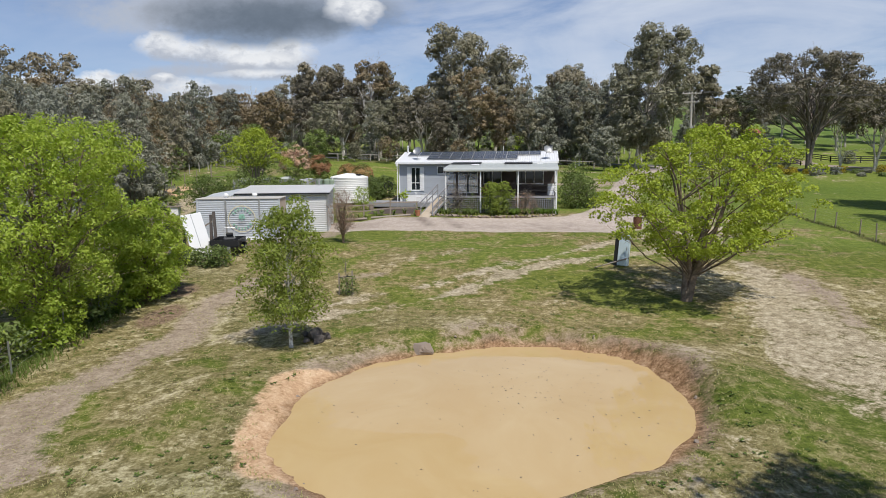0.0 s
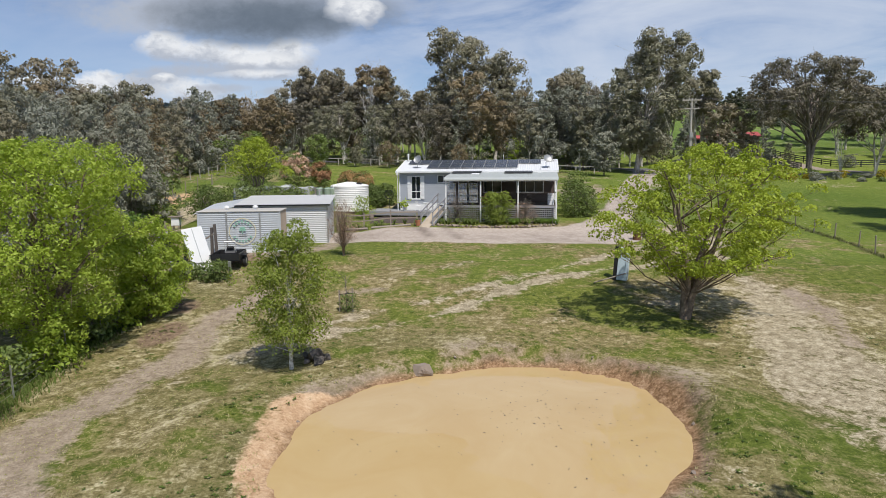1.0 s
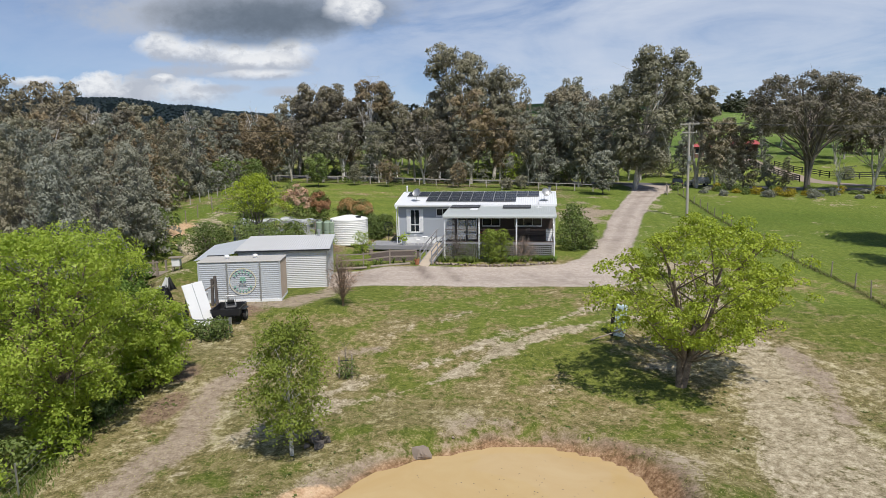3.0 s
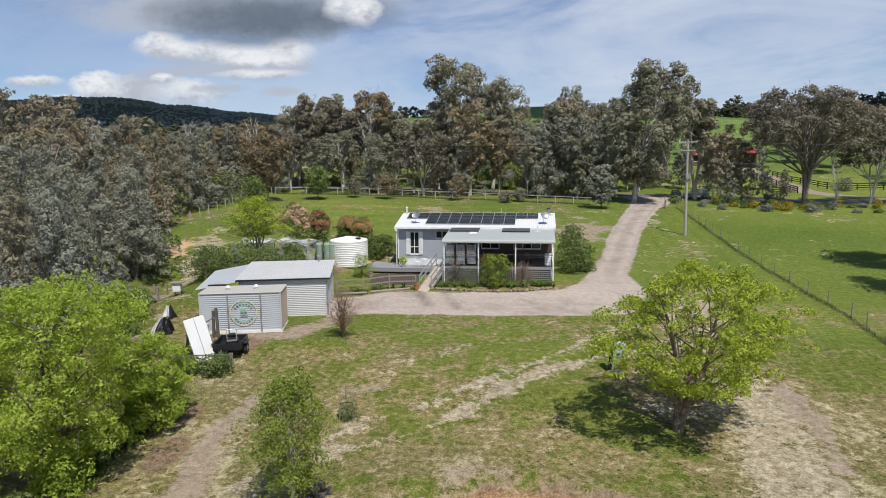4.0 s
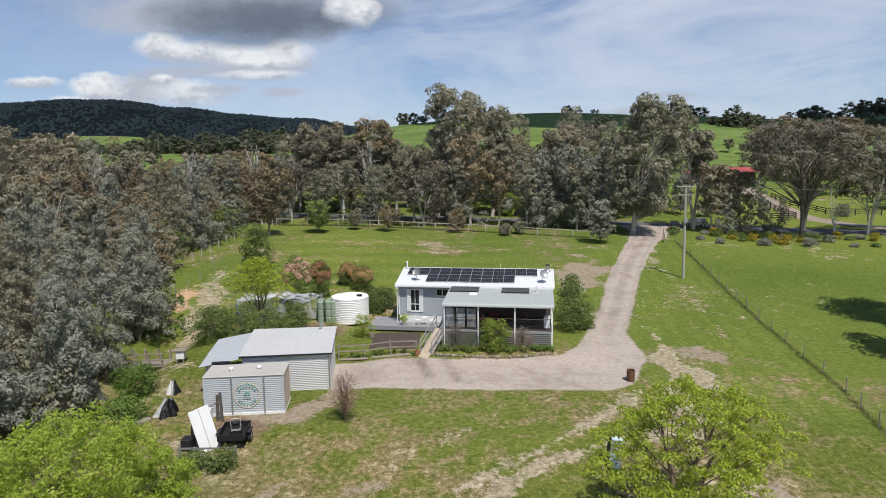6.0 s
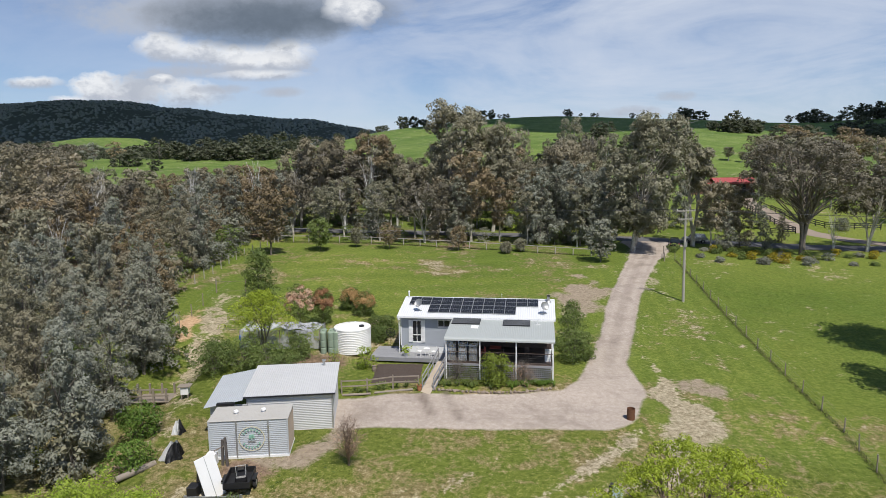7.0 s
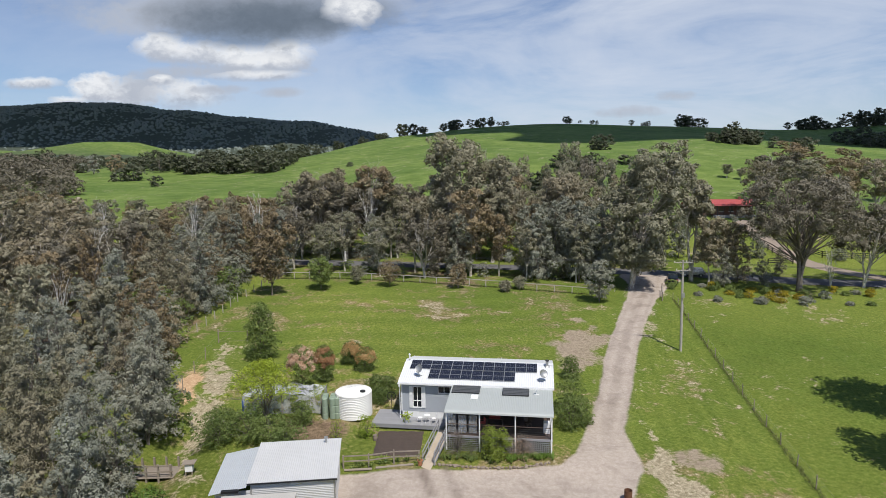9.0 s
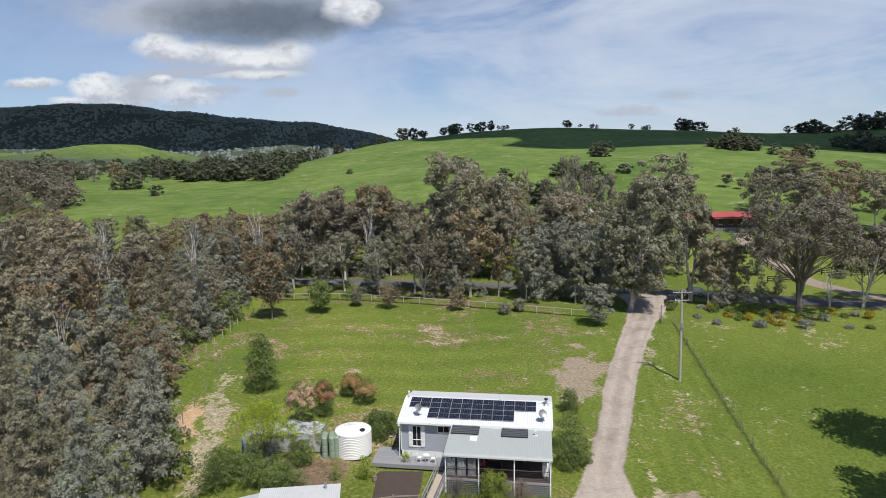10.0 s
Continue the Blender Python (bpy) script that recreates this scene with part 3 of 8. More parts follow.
DRIVE = [(-9.5, 44.6, 2.8), (3, 44.8, 2.9), (9.8, 45.4, 3.3), (12.0, 49, 2.8), (13.5, 56.5, 1.7), (15.7, 63, 1.65), (19.3, 75, 1.9), (23.6, 87, 1.9), (28.6, 99.5, 2.3), (31.6, 107, 3.2), (34, 114, 5.5)]
TRACKS = [[(-9.2, 13.5, 0.2), (-9.4, 17, 0.2), (-9.3, 20, 0.15)],
          [(-8.2, 21.5, 0.3), (-5.1, 23.9, 0.35), (-2.8, 25.1, 0.3), (-0.8, 26.7, 0.35), (2.0, 29.6, 0.4), (4.7, 32.4, 0.4), (7.0, 33.8, 0.45), (10.5, 35.2, 0.6), (13.5, 36.5, 0.6)],
          [(-6.4, 24.2, 0.2), (-3.3, 27.4, 0.2), (-0.7, 29.1, 0.3), (2.0, 31.8, 0.3), (4.6, 33.9, 0.35), (7.7, 36.6, 0.4), (10.4, 39.4, 0.4), (12.4, 42.0, 0.6)],
          [(-3.6, 32.4, 0.1), (-1.2, 34.2, 0.15), (1.2, 37.2, 0.1), (4, 39, 0.1)],
          [(15.3, 34.5, 0.25), (14.8, 30, 0.9), (13.9, 26, 1.3), (12.8, 21.5, 1.9), (11.9, 17.5, 2.2), (11.2, 14, 2.0)],
          [(17.0, 57.0, 0.1), (17.1, 51.0, 0.5), (15.9, 48.0, 0.8), (17.3, 45.6, 1.7), (16.3, 42.2, 2.1), (14.6, 39.6, 1.3)],
          [(14.2, 44, 0.4), (16, 39.5, 0.9), (15.5, 37, 0.7)]]
EARTH = [[(-11.2, 11.5, 2.0), (-11.4, 13.2, 1.7), (-11.4, 15.4, 1.3), (-10.9, 18.4, 0.95), (-10.5, 21.6, 0.6), (-10.9, 24, 0.45), (-10.7, 27, 0.4), (-9.9, 29.2, 0.35), (-9.2, 31.0, 0.15)],
         [(-14.0, 36.0, 0.9), (-11.2, 36.9, 1.1), (-9.2, 39.4, 1.2), (-8.6, 41.5, 1.0)], [(16.2, 30.5, 0.25), (16.2, 27, 0.4), (15.0, 22.8, 0.3)]]
FENCE_LINE = [(24.2, 28), (25.7, 37), (26.9, 42.5), (28.2, 53.4), (29.5, 64.2), (31.2, 78.5), (33.4, 99)]


def lay_ground():
    def lines(core0, core1, step, far0, far1):
        xs = list(np.arange(core0, core1, step))
        d, x = step, core1
        while x < far1:
            xs.append(x)
            d *= 1.09
            x += d
        xs.append(far1)
        d, x = step, core0 - step
        while x > far0:
            xs.insert(0, x)
            d *= 1.09
            x -= d
        xs.insert(0, far0)
        return np.array(xs)

    xs, ys = lines(-33, 33, 0.38, -5000, 5000), lines(9, 108, 0.38, -400, 4600)
    X, Y = np.meshgrid(xs, ys)
    Z = land(X, Y)
    wood = sstep(420, 700, Y) * sstep(-120, -330, X) + sstep(1350, 1600, Y)
    clear = np.exp(-((X + 640) / 150) ** 2 - ((Y - 1130) / 170) ** 2) + np.exp(-((X + 1000) / 170) ** 2 - ((Y - 1300) / 200) ** 2)
    wood = np.clip(wood - 1.6 * clear, 0, 1)
    Z = Z + wood * (5 + 5 * waves(X, Y, 0.05, 12) + 3 * waves(X, Y, 0.11, 13))
    ny, nx = X.shape
    idx = np.arange(nx * ny).reshape(ny, nx)
    faces = np.stack([idx[:-1, :-1], idx[:-1, 1:], idx[1:, 1:], idx[1:, :-1]], -1).reshape(-1, 4)
    me = array_mesh("ground", np.stack([X, Y, Z], -1).reshape(-1, 3), faces, M_GROUND, True)
    w = waves(X, Y, 0.9, 21)
    soft = lambda d, r: 1 - sstep(-r, r, d)
    gravel = soft(line_dist(X, Y, DRIVE) + 0.1 * w, 0.9)
    straw = np.max([k * soft(line_dist(X, Y, t) + 0.2 * w, 1.0) for t, k in zip(TRACKS, (0.6, 1.15, 0.85, 0.65, 0.72, 1.0, 0.8))], 0)
    dirt = np.max([soft(line_dist(X, Y, t) + 0.25 * w, 1.1) for t in EARTH], 0)
    straw = np.maximum(straw, 0.62 * soft(line_dist(X, Y, [(-20.6, 40.5, 0.5), (-22.8, 46, 0.6), (-24.6, 52, 0.9), (-26.0, 59.5, 1.5), (-27.6, 66, 1.8), (-30.4, 75, 1.8)]) + 0.9 * w, 1.5))
    straw = np.maximum(straw, 0.55 * soft(np.hypot((X - 25.5) / 1.6, (Y - 83) / 7) - 1 + 0.4 * w, 0.6))
    dirt = np.maximum(dirt, 0.85 * soft(np.hypot((X - 14.6 - 0.25 * (Y - 76)) / 3.8, (Y - 76) / 8) - 1 + 0.5 * w, 0.7))
    dirt = np.maximum(dirt, 0.62 * soft(np.hypot((X - 20.3) / 2.4, (Y - 50.2) / 1.7) - 1 + 0.3 * w, 0.5))
    straw = np.maximum(straw, 0.42 * soft(line_dist(X, Y, DRIVE) - 0.7 + 0.4 * w, 0.9) * sstep(56, 64, Y))
    for pts in ([(-28, 66, 0.05), (-14, 77, 0.1), (2, 74, 0.05), (12, 69, 0.1)], [(-24, 88, 0.1), (-6, 92, 0.05), (8, 90, 0.1)], [(-20, 96, 0.1), (-8, 97, 0.15)]):
        straw = np.maximum(straw, 0.5 * soft(line_dist(X, Y, pts) + 0.25 * w, 0.6))
    s = dam_s(X, Y)
    dirt = np.maximum(dirt, 0.5 * soft(np.hypot((X + 4.6) / 1.6, (Y - 29.8) / 0.9) - 1 + 0.3 * w, 0.4))
    dirt = np.maximum(dirt, 0.9 * soft(np.hypot((X + 12.2) / 2.0, (Y - 36.9) / 0.9) - 1 + 0.3 * w, 0.4))
    side = 0.30 + 0.76 * sstep(-3.2, -4.9, X) * sstep(18.8, 17.4, Y) + 0.25 * sstep(5.0, 6.6, X)
    clay = soft(s - 1.15 * side + 0.1 - 0.25 * side * w, 0.35) * (0.78 + 0.22 * side)
    dirt = np.maximum(dirt, (0.50 + 0.1 * w) * soft(s - 1.8, 1.5))
    clay = np.maximum(clay, 1.0 * soft(np.hypot((X + 29.7 + 0.25 * (Y - 64)) / 1.3, (Y - 64) / 6.0) - 1 + 0.4 * w, 0.6))
    clay = np.maximum(clay, 0.75 * soft(np.hypot((X + 23.2 + 0.5 * (Y - 38.5)) / 1.0, (Y - 38.5) / 3.4) - 1 + 0.5 * w, 0.5))
    soil = np.max([soft(np.hypot((X - cx) / rx, (Y - cy) / ry) - 1 + 0.3 * w, 0.5) for cx, cy, rx, ry in
                   ((-13.0, 27.2, 1.0, 1.3), (-12.4, 23.6, 0.8, 1.8), (-13.5, 35.8, 2.6, 1.4), (-14.5, 53.0, 3.5, 2.6))], 0)
    soil = np.maximum(soil, 0.6 * soft(np.abs(Y - 107) - 1.6 + w, 1.0) * (X < 24) * (X > -36))
    soil = np.maximum(soil, np.maximum(0.9 * soft(s - 0.25, 0.3), (0.62 + 0.33 * sstep(4.5, 6.0, X)) * soft(s - 1.1, 1.0) * (1 - 0.6 * sstep(-3.2, -4.9, X) * sstep(18.8, 17.4, Y))))
    soil = np.maximum(soil, 0.7 * sstep(-34, -40, X + 2 * w) * (Y > 28) * (Y < 135))
    soil = np.maximum(soil, 0.5 * sstep(108, 113, Y) * sstep(140, 128, Y) * (X < 36))
    soil = np.maximum(soil, 0.55 * soft(line_dist(X, Y, [(33, 119.5, 3.6), (50, 116.5, 3.8), (72, 111.5, 4.2), (125, 99, 4.5)]) + 0.8 * w, 1.6))
    straw = np.maximum(straw, 0.5 * soft(np.abs(s - 1.5 + 0.3 * w) - 0.3, 0.5) * sstep(4.0, 5.6, X))
    lush = sstep(40, 62, Y) + sstep(18, 26, X) * sstep(30, 44, Y)
    lush = np.clip(lush + 0.45 * soft(np.hypot((X - 2) / 9, (Y - 37) / 5) - 1, 0.5), 0, 1)
    dryness = 0.52 + 0.11 * sstep(34, 22, Y) + 0.12 * sstep(24, 16, Y) + 0.06 * sstep(10, 13, X) * sstep(36, 30, Y) + 0.03 * sstep(-7, -9, X) * sstep(34, 30, Y) - 0.27 * sstep(38, 56, Y) - 0.15 * sstep(15, 20, X) * sstep(30, 40, Y) - 0.06 * sstep(24, 30, X) * sstep(30, 40, Y) - 0.08 * sstep(150, 200, Y)
    dryness = dryness - 0.09 * np.exp(-((Y - 37.5) / 4.5) ** 2) * sstep(-11, -8, X) * sstep(13, 10, X)
    dryness = dryness + 0.12 * soft(np.hypot((X - 4) / 9, (Y - 84) / 7) - 1, 0.6) + 0.13 * soft(np.hypot((X + 22) / 10, (Y - 90) / 6) - 1, 0.6)
    shade_lawn = soft(np.hypot((X - 7.0) / 4.6, (Y - 27.8) / 3.6) - 1 + 0.25 * w, 0.5)
    dryness = dryness - 0.24 * shade_lawn
    # wheel marks along the drive, damp runs before the ramp, mown stripes beside the fence
    mid = line_dist(X, Y, [(a, b, 0) for a, b, c in DRIVE])
    ruts = (0.42 + 0.15 * w) * (np.exp(-((mid - 0.2) / 0.35) ** 2) + 0.8 * np.exp(-((mid - 1.5) / 0.3) ** 2)) * sstep(50, 58, Y)
    for off in (43.4, 44.9):
        ruts = ruts + (0.22 + 0.1 * w) * np.exp(-((Y - off - 0.3 * w) / 0.35) ** 2) * sstep(-8, -4, X) * sstep(13, 9, X)
    for a, b, c in (((-3.4, 47.2), (-2.5, 43.9), 0.35), ((-1.5, 47.9), (-0.3, 43.5), 0.3)):
        ruts = np.maximum(ruts, soft(line_dist(X, Y, [(*a, c), (*b, c * 0.7)]) + 0.12 * w, 0.4))
    fx = X - np.interp(Y, [p[1] for p in FENCE_LINE], [p[0] for p in FENCE_LINE])
    lawn = sstep(-16, -12, fx) * sstep(0.3, -0.5, fx) * sstep(34, 42, Y) * (1 - sstep(92, 100, Y))
    stripe = 0.5 + 0.24 * np.sin(fx * 2 * math.pi / 1.9 + 1.1 * w) * lawn
    stripe = stripe + 0.30 * np.sin((Y - 0.12 * X) * 2 * math.pi / 5.5 + 0.8 * waves(X, Y, 0.2, 33)) * sstep(62, 70, Y) * (1 - sstep(96, 102, Y)) * sstep(12, 6, X) * sstep(-27, -22, X)
    lush = np.clip(lush + lawn, 0, 1)
    left_bank = sstep(-3.2, -4.9, X) * sstep(18.8, 17.4, Y)
    damp = np.maximum(soft(s - 0.22, 0.22), soft(s - 0.28 - 0.3 * sstep(4.5, 6.4, X) - 0.22 * w, 0.4) * (1 - left_bank))
    marks = np.stack([ruts, dirt, stripe, damp], -1).reshape(-1, 4)
    cover = np.stack([gravel, straw, clay, wood], -1).reshape(-1, 4)
    reach = np.stack([lush, dryness, soil, sstep(140, 210, Y)], -1).reshape(-1, 4)
    for name, data in (("cover", cover), ("reach", reach), ("marks", marks)):
        at = me.attributes.new(name, "FLOAT_COLOR", "POINT")
        at.data.foreach_set("color", np.clip(data, 0, 1).astype(np.float32).ravel())
    return tagged(new("ground", me), "sloping green paddock with worn straw tracks and gravel drive", "ground", kind="structure")


lay_ground()


def lay_water():
    n = 180
    th = np.linspace(0, 2 * math.pi, n, endpoint=False)
    r = dam_edge(th) + 0.6
    verts = [(DAM[0], DAM[1], 0)] + [(DAM[0] + q * math.cos(t), DAM[1] + q * math.sin(t), 0) for q, t in zip(r, th)]
    me = raw_mesh("pond_water", verts, [(0, i + 1, (i + 1) % n + 1) for i in range(n)], M_WATER, True)
    tagged(new("pond_water", me), "still muddy tan water in an earth dam", "water", kind="structure")


lay_water()

# ---- trees ----
import itertools

def tube(V, F, pts, radii, sides=6):
    pts = np.asarray(pts, dtype=float)
    base = len(V)
    d = np.gradient(pts, axis=0)
    for p, t, r in zip(pts, d, radii):
        t = t / (np.linalg.norm(t) + 1e-9)
        s = np.cross(t, (0.3, 0.9, 0.2))
        s /= np.linalg.norm(s) + 1e-9
        q = np.cross(s, t)
        for i in range(sides):
            a = 6.28319 * i / sides
            V.append(p + r * (math.cos(a) * s + math.sin(a) * q))
    for k in range(len(pts) - 1):
        for i in range(sides):
            j = (i + 1) % sides
            F.append((base + k * sides + i, base + k * sides + j, base + (k + 1) * sides + j, base + (k + 1) * sides + i))
    return base


def leaves(rng, centres, size, droop=0.0, fold=0.25, aspect=0.5, out=None, stray=0.7, three=False):
    """Four-cornered leaves at the given places, faces outwards with some stray; droop lets the tips hang."""
    n = len(centres)
    face = rng.normal(size=(n, 3)) * stray
    if out is not None:
        face = face + out
    face /= np.linalg.norm(face, axis=1, keepdims=True) + 1e-9
    d = rng.normal(size=(n, 3))
    d[:, 2] -= droop
    s = np.cross(d, face)
    s /= np.linalg.norm(s, axis=1, keepdims=True) + 1e-9
    d = np.cross(face, s)
    nn = face
    L = size * rng.uniform(0.6, 1.35, (n, 1))
    W = L * aspect
    a, b = centres - d * L / 2, centres + d * L / 2
    if three:
        v = np.stack([a + s * W * 0.6, b, a - s * W * 0.6], 1).reshape(-1, 3)
        return v, np.arange(3 * n).reshape(n, 3)
    up = nn * W * fold
    v = np.stack([a, centres + s * W / 2 + up, b, centres - s * W / 2 + up], 1).reshape(-1, 3)
    f = np.arange(4 * n).reshape(n, 4)
    return v, f


def clump_points(rng, c, r, n, flat=0.65, shell=0.55):
    p = rng.normal(size=(n, 3))
    p /= np.linalg.norm(p, axis=1, keepdims=True)
    p[:, 2] = np.where(p[:, 2] < -0.35, -p[:, 2], p[:, 2])
    q = p * (rng.uniform(shell, 1.12, (n, 1)) ** 0.6) * r
    q[:, 2] *= flat
    a, k = rng.uniform(0, 6.28), rng.uniform(0.72, 1.0)
    d = np.array([math.cos(a), math.sin(a), rng.uniform(-0.3, 0.5)])
    q = q * k + np.outer(q @ d, d) * rng.uniform(0.1, 0.55)
    return c + q, p + np.array([0, 0, 0.4])


GOLD = (1 + 5 ** 0.5) / 2
ICO = np.array([p for a in (-1, 1) for b in (-GOLD, GOLD) for p in ((a, b, 0), (0, a, b), (b, 0, a))]) / math.hypot(1, GOLD)
ICO_F = np.array([(i, j, k) for i, j, k in itertools.combinations(range(12), 3) if max(np.sum((ICO[i] - ICO[j]) ** 2), np.sum((ICO[j] - ICO[k]) ** 2), np.sum((ICO[i] - ICO[k]) ** 2)) < 1.3])
ICO_F = np.array([(i, j, k) if np.dot(np.cross(ICO[j] - ICO[i], ICO[k] - ICO[i]), ICO[i]) > 0 else (i, k, j) for i, j, k in ICO_F])


def grow(seed, height, crown, n_clumps, per, size, trunk_r, crown_base=0.35, clump_r=1.2, lean=0.05, forks=1, droop=0.3, flat=0.65, aspect=0.5, shape="round",
         bare=0, twigs=2, sides=6, stray=0.7, three=False, arch=0.1, spread=0.5, limb=0.34, shell=None, boughs=0, core=0.0, low=0.12, shift=(0.0, 0.0)):
    """Arrays of a tree's wood and of its leaves. crown: its radii (x, y)."""
    rng = np.random.RandomState(seed)
    V, F = [], []
    top = np.array([rng.normal() * lean * height, rng.normal() * lean * height, height * 0.9])
    top[:2] += shift
    stems = []
    for k in range(forks):
        a = 6.28 * (k + rng.uniform(0, 0.5)) / max(forks, 1)
        off = np.array([math.cos(a) * crown[0], math.sin(a) * crown[1], 0]) * (spread if forks > 1 else 0.0)
        m = 7
        t = np.linspace(0, 1, m)[:, None]
        pts = t * (top + off) + np.concatenate([np.zeros((1, 3)), rng.normal(size=(m - 1, 3)) * height * 0.014])
        if forks > 1:
            pts[:, :2] -= ((1 - t) * t * 0.9) * off[:2]
        rad = trunk_r * (1 - 0.86 * t[:, 0]) * (0.75 if forks > 1 else 1)
        rad[0] *= 1.35
        pts[0, 2] = -0.35
        first = tube(V, F, pts, rad, sides + 1)
        if stems:
            F.append((first, first + 1, stems[0][2] + 1, stems[0][2]))
        stems.append((pts, rad, first))
    cents = []
    zc0, zc1 = crown_base * height, height
    lobe = rng.uniform(0, 6.28, 2)
    for i in range(n_clumps):
        a = 2.39996 * i + rng.uniform(-0.4, 0.4)
        h = (i + rng.uniform(0.1, 0.9)) / n_clumps
        if shape == "round":
            w = math.sqrt(max(0.02, 1 - (2 * h - 1) ** 2)) * rng.uniform(shell or 0.55, 1.0)
        elif shape == "dome":
            w = math.sqrt(max(0.03, 1 - h ** 2)) * rng.uniform(shell or 0.35, 1.0)
        elif shape == "cone":
            w = (1.05 - h) * rng.uniform(0.5, 1.0)
        else:
            w = (0.35 + 0.65 * math.sin(3.14 * min(1, h * 0.9 + 0.12))) * rng.uniform(0.45, 1.0)
        w = w * (1 + 0.15 * math.sin(2 * a + lobe[0]) + 0.13 * math.sin(5 * a + lobe[1] + 3 * h))
        z = zc0 + (zc1 - zc0) * h * (1 + 0.07 * math.sin(3 * a + lobe[1]))
        axis = top * min(1, z / top[2])
        c = np.array([axis[0] + math.cos(a) * w * crown[0], axis[1] + math.sin(a) * w * crown[1], z - 0.3 * clump_r])
        cents.append((c, clump_r * rng.uniform(0.65, 1.25)))
    LV, LF, base = [], [], 0
    ns = max(3, sides - 2)
    main = set(range(0, n_clumps, max(1, n_clumps // boughs))) if boughs else set(range(n_clumps))
    nodes = []
    for i in sorted(range(n_clumps), key=lambda q: q not in main):
        c, r = cents[i]
        pts, rad, first = stems[i % len(stems)]
        if i in main:
            z0 = max(low * height, c[2] - rng.uniform(0.16, 0.34) * height - 0.25 * np.hypot(c[0], c[1]))
            k = int(np.argmin(np.abs(pts[:, 2] - z0)))
            p0, r0, at = pts[k], min(rad[k] * 0.55, trunk_r * limb), first + k * (sides + 1)
        else:
            p0, r0, at = min(nodes, key=lambda q: np.sum((q[0] - c) ** 2) + (9 if q[0][2] > c[2] + 0.3 else 0))
        reach = np.linalg.norm(c - p0)
        mid = p0 * 0.45 + c * 0.55 + np.array([0, 0, arch * reach]) + rng.normal(size=3) * 0.07 * reach
        arm = tube(V, F, [p0, p0 * 0.7 + mid * 0.3, mid, c], [r0, r0 * 0.8, r0 * 0.5, r0 * 0.16], ns if i in main else 3)
        F.append((arm, arm + 1, at + 1, at))
        nn = ns if i in main else 3
        if i in main:
            nodes += [(mid, r0 * 0.4, arm + 2 * ns), (mid * 0.5 + c * 0.5, r0 * 0.28, arm + 2 * ns), (c, r0 * 0.2, arm + 3 * ns)]
        for j in range(twigs):
            e = c + rng.normal(size=3) * r * np.array([0.6, 0.6, 0.45])
            q = mid * 0.5 + c * 0.5
            tip = tube(V, F, [q, e * 0.6 + c * 0.4, e], [r0 * 0.3, r0 * 0.2, r0 * 0.08], 3)
            F.append((tip, tip + 1, arm + 3 * nn + 1, arm + 3 * nn))
        if i >= n_clumps - bare:
            continue
        n = max(6, int(per * (r / clump_r) ** 2))
        at, out = clump_points(rng, c, r, n, flat)
        v, f = leaves(rng, at, size, droop, 0.15, aspect, out, stray, three)
        LV.append(v), LF.append(f + base)
        base += len(v)
        if core:
            # added solid in place of dense inner leaves; blocks light to darken the clump
            v = ICO * rng.uniform(0.6, 1.25, (12, 1)) * r * core * np.array([1, 1, flat]) + c
            LV.append(v), LF.append(ICO_F + base)
            base += 12
    return np.array(V), np.array(F), np.concatenate(LV), np.concatenate(LF)


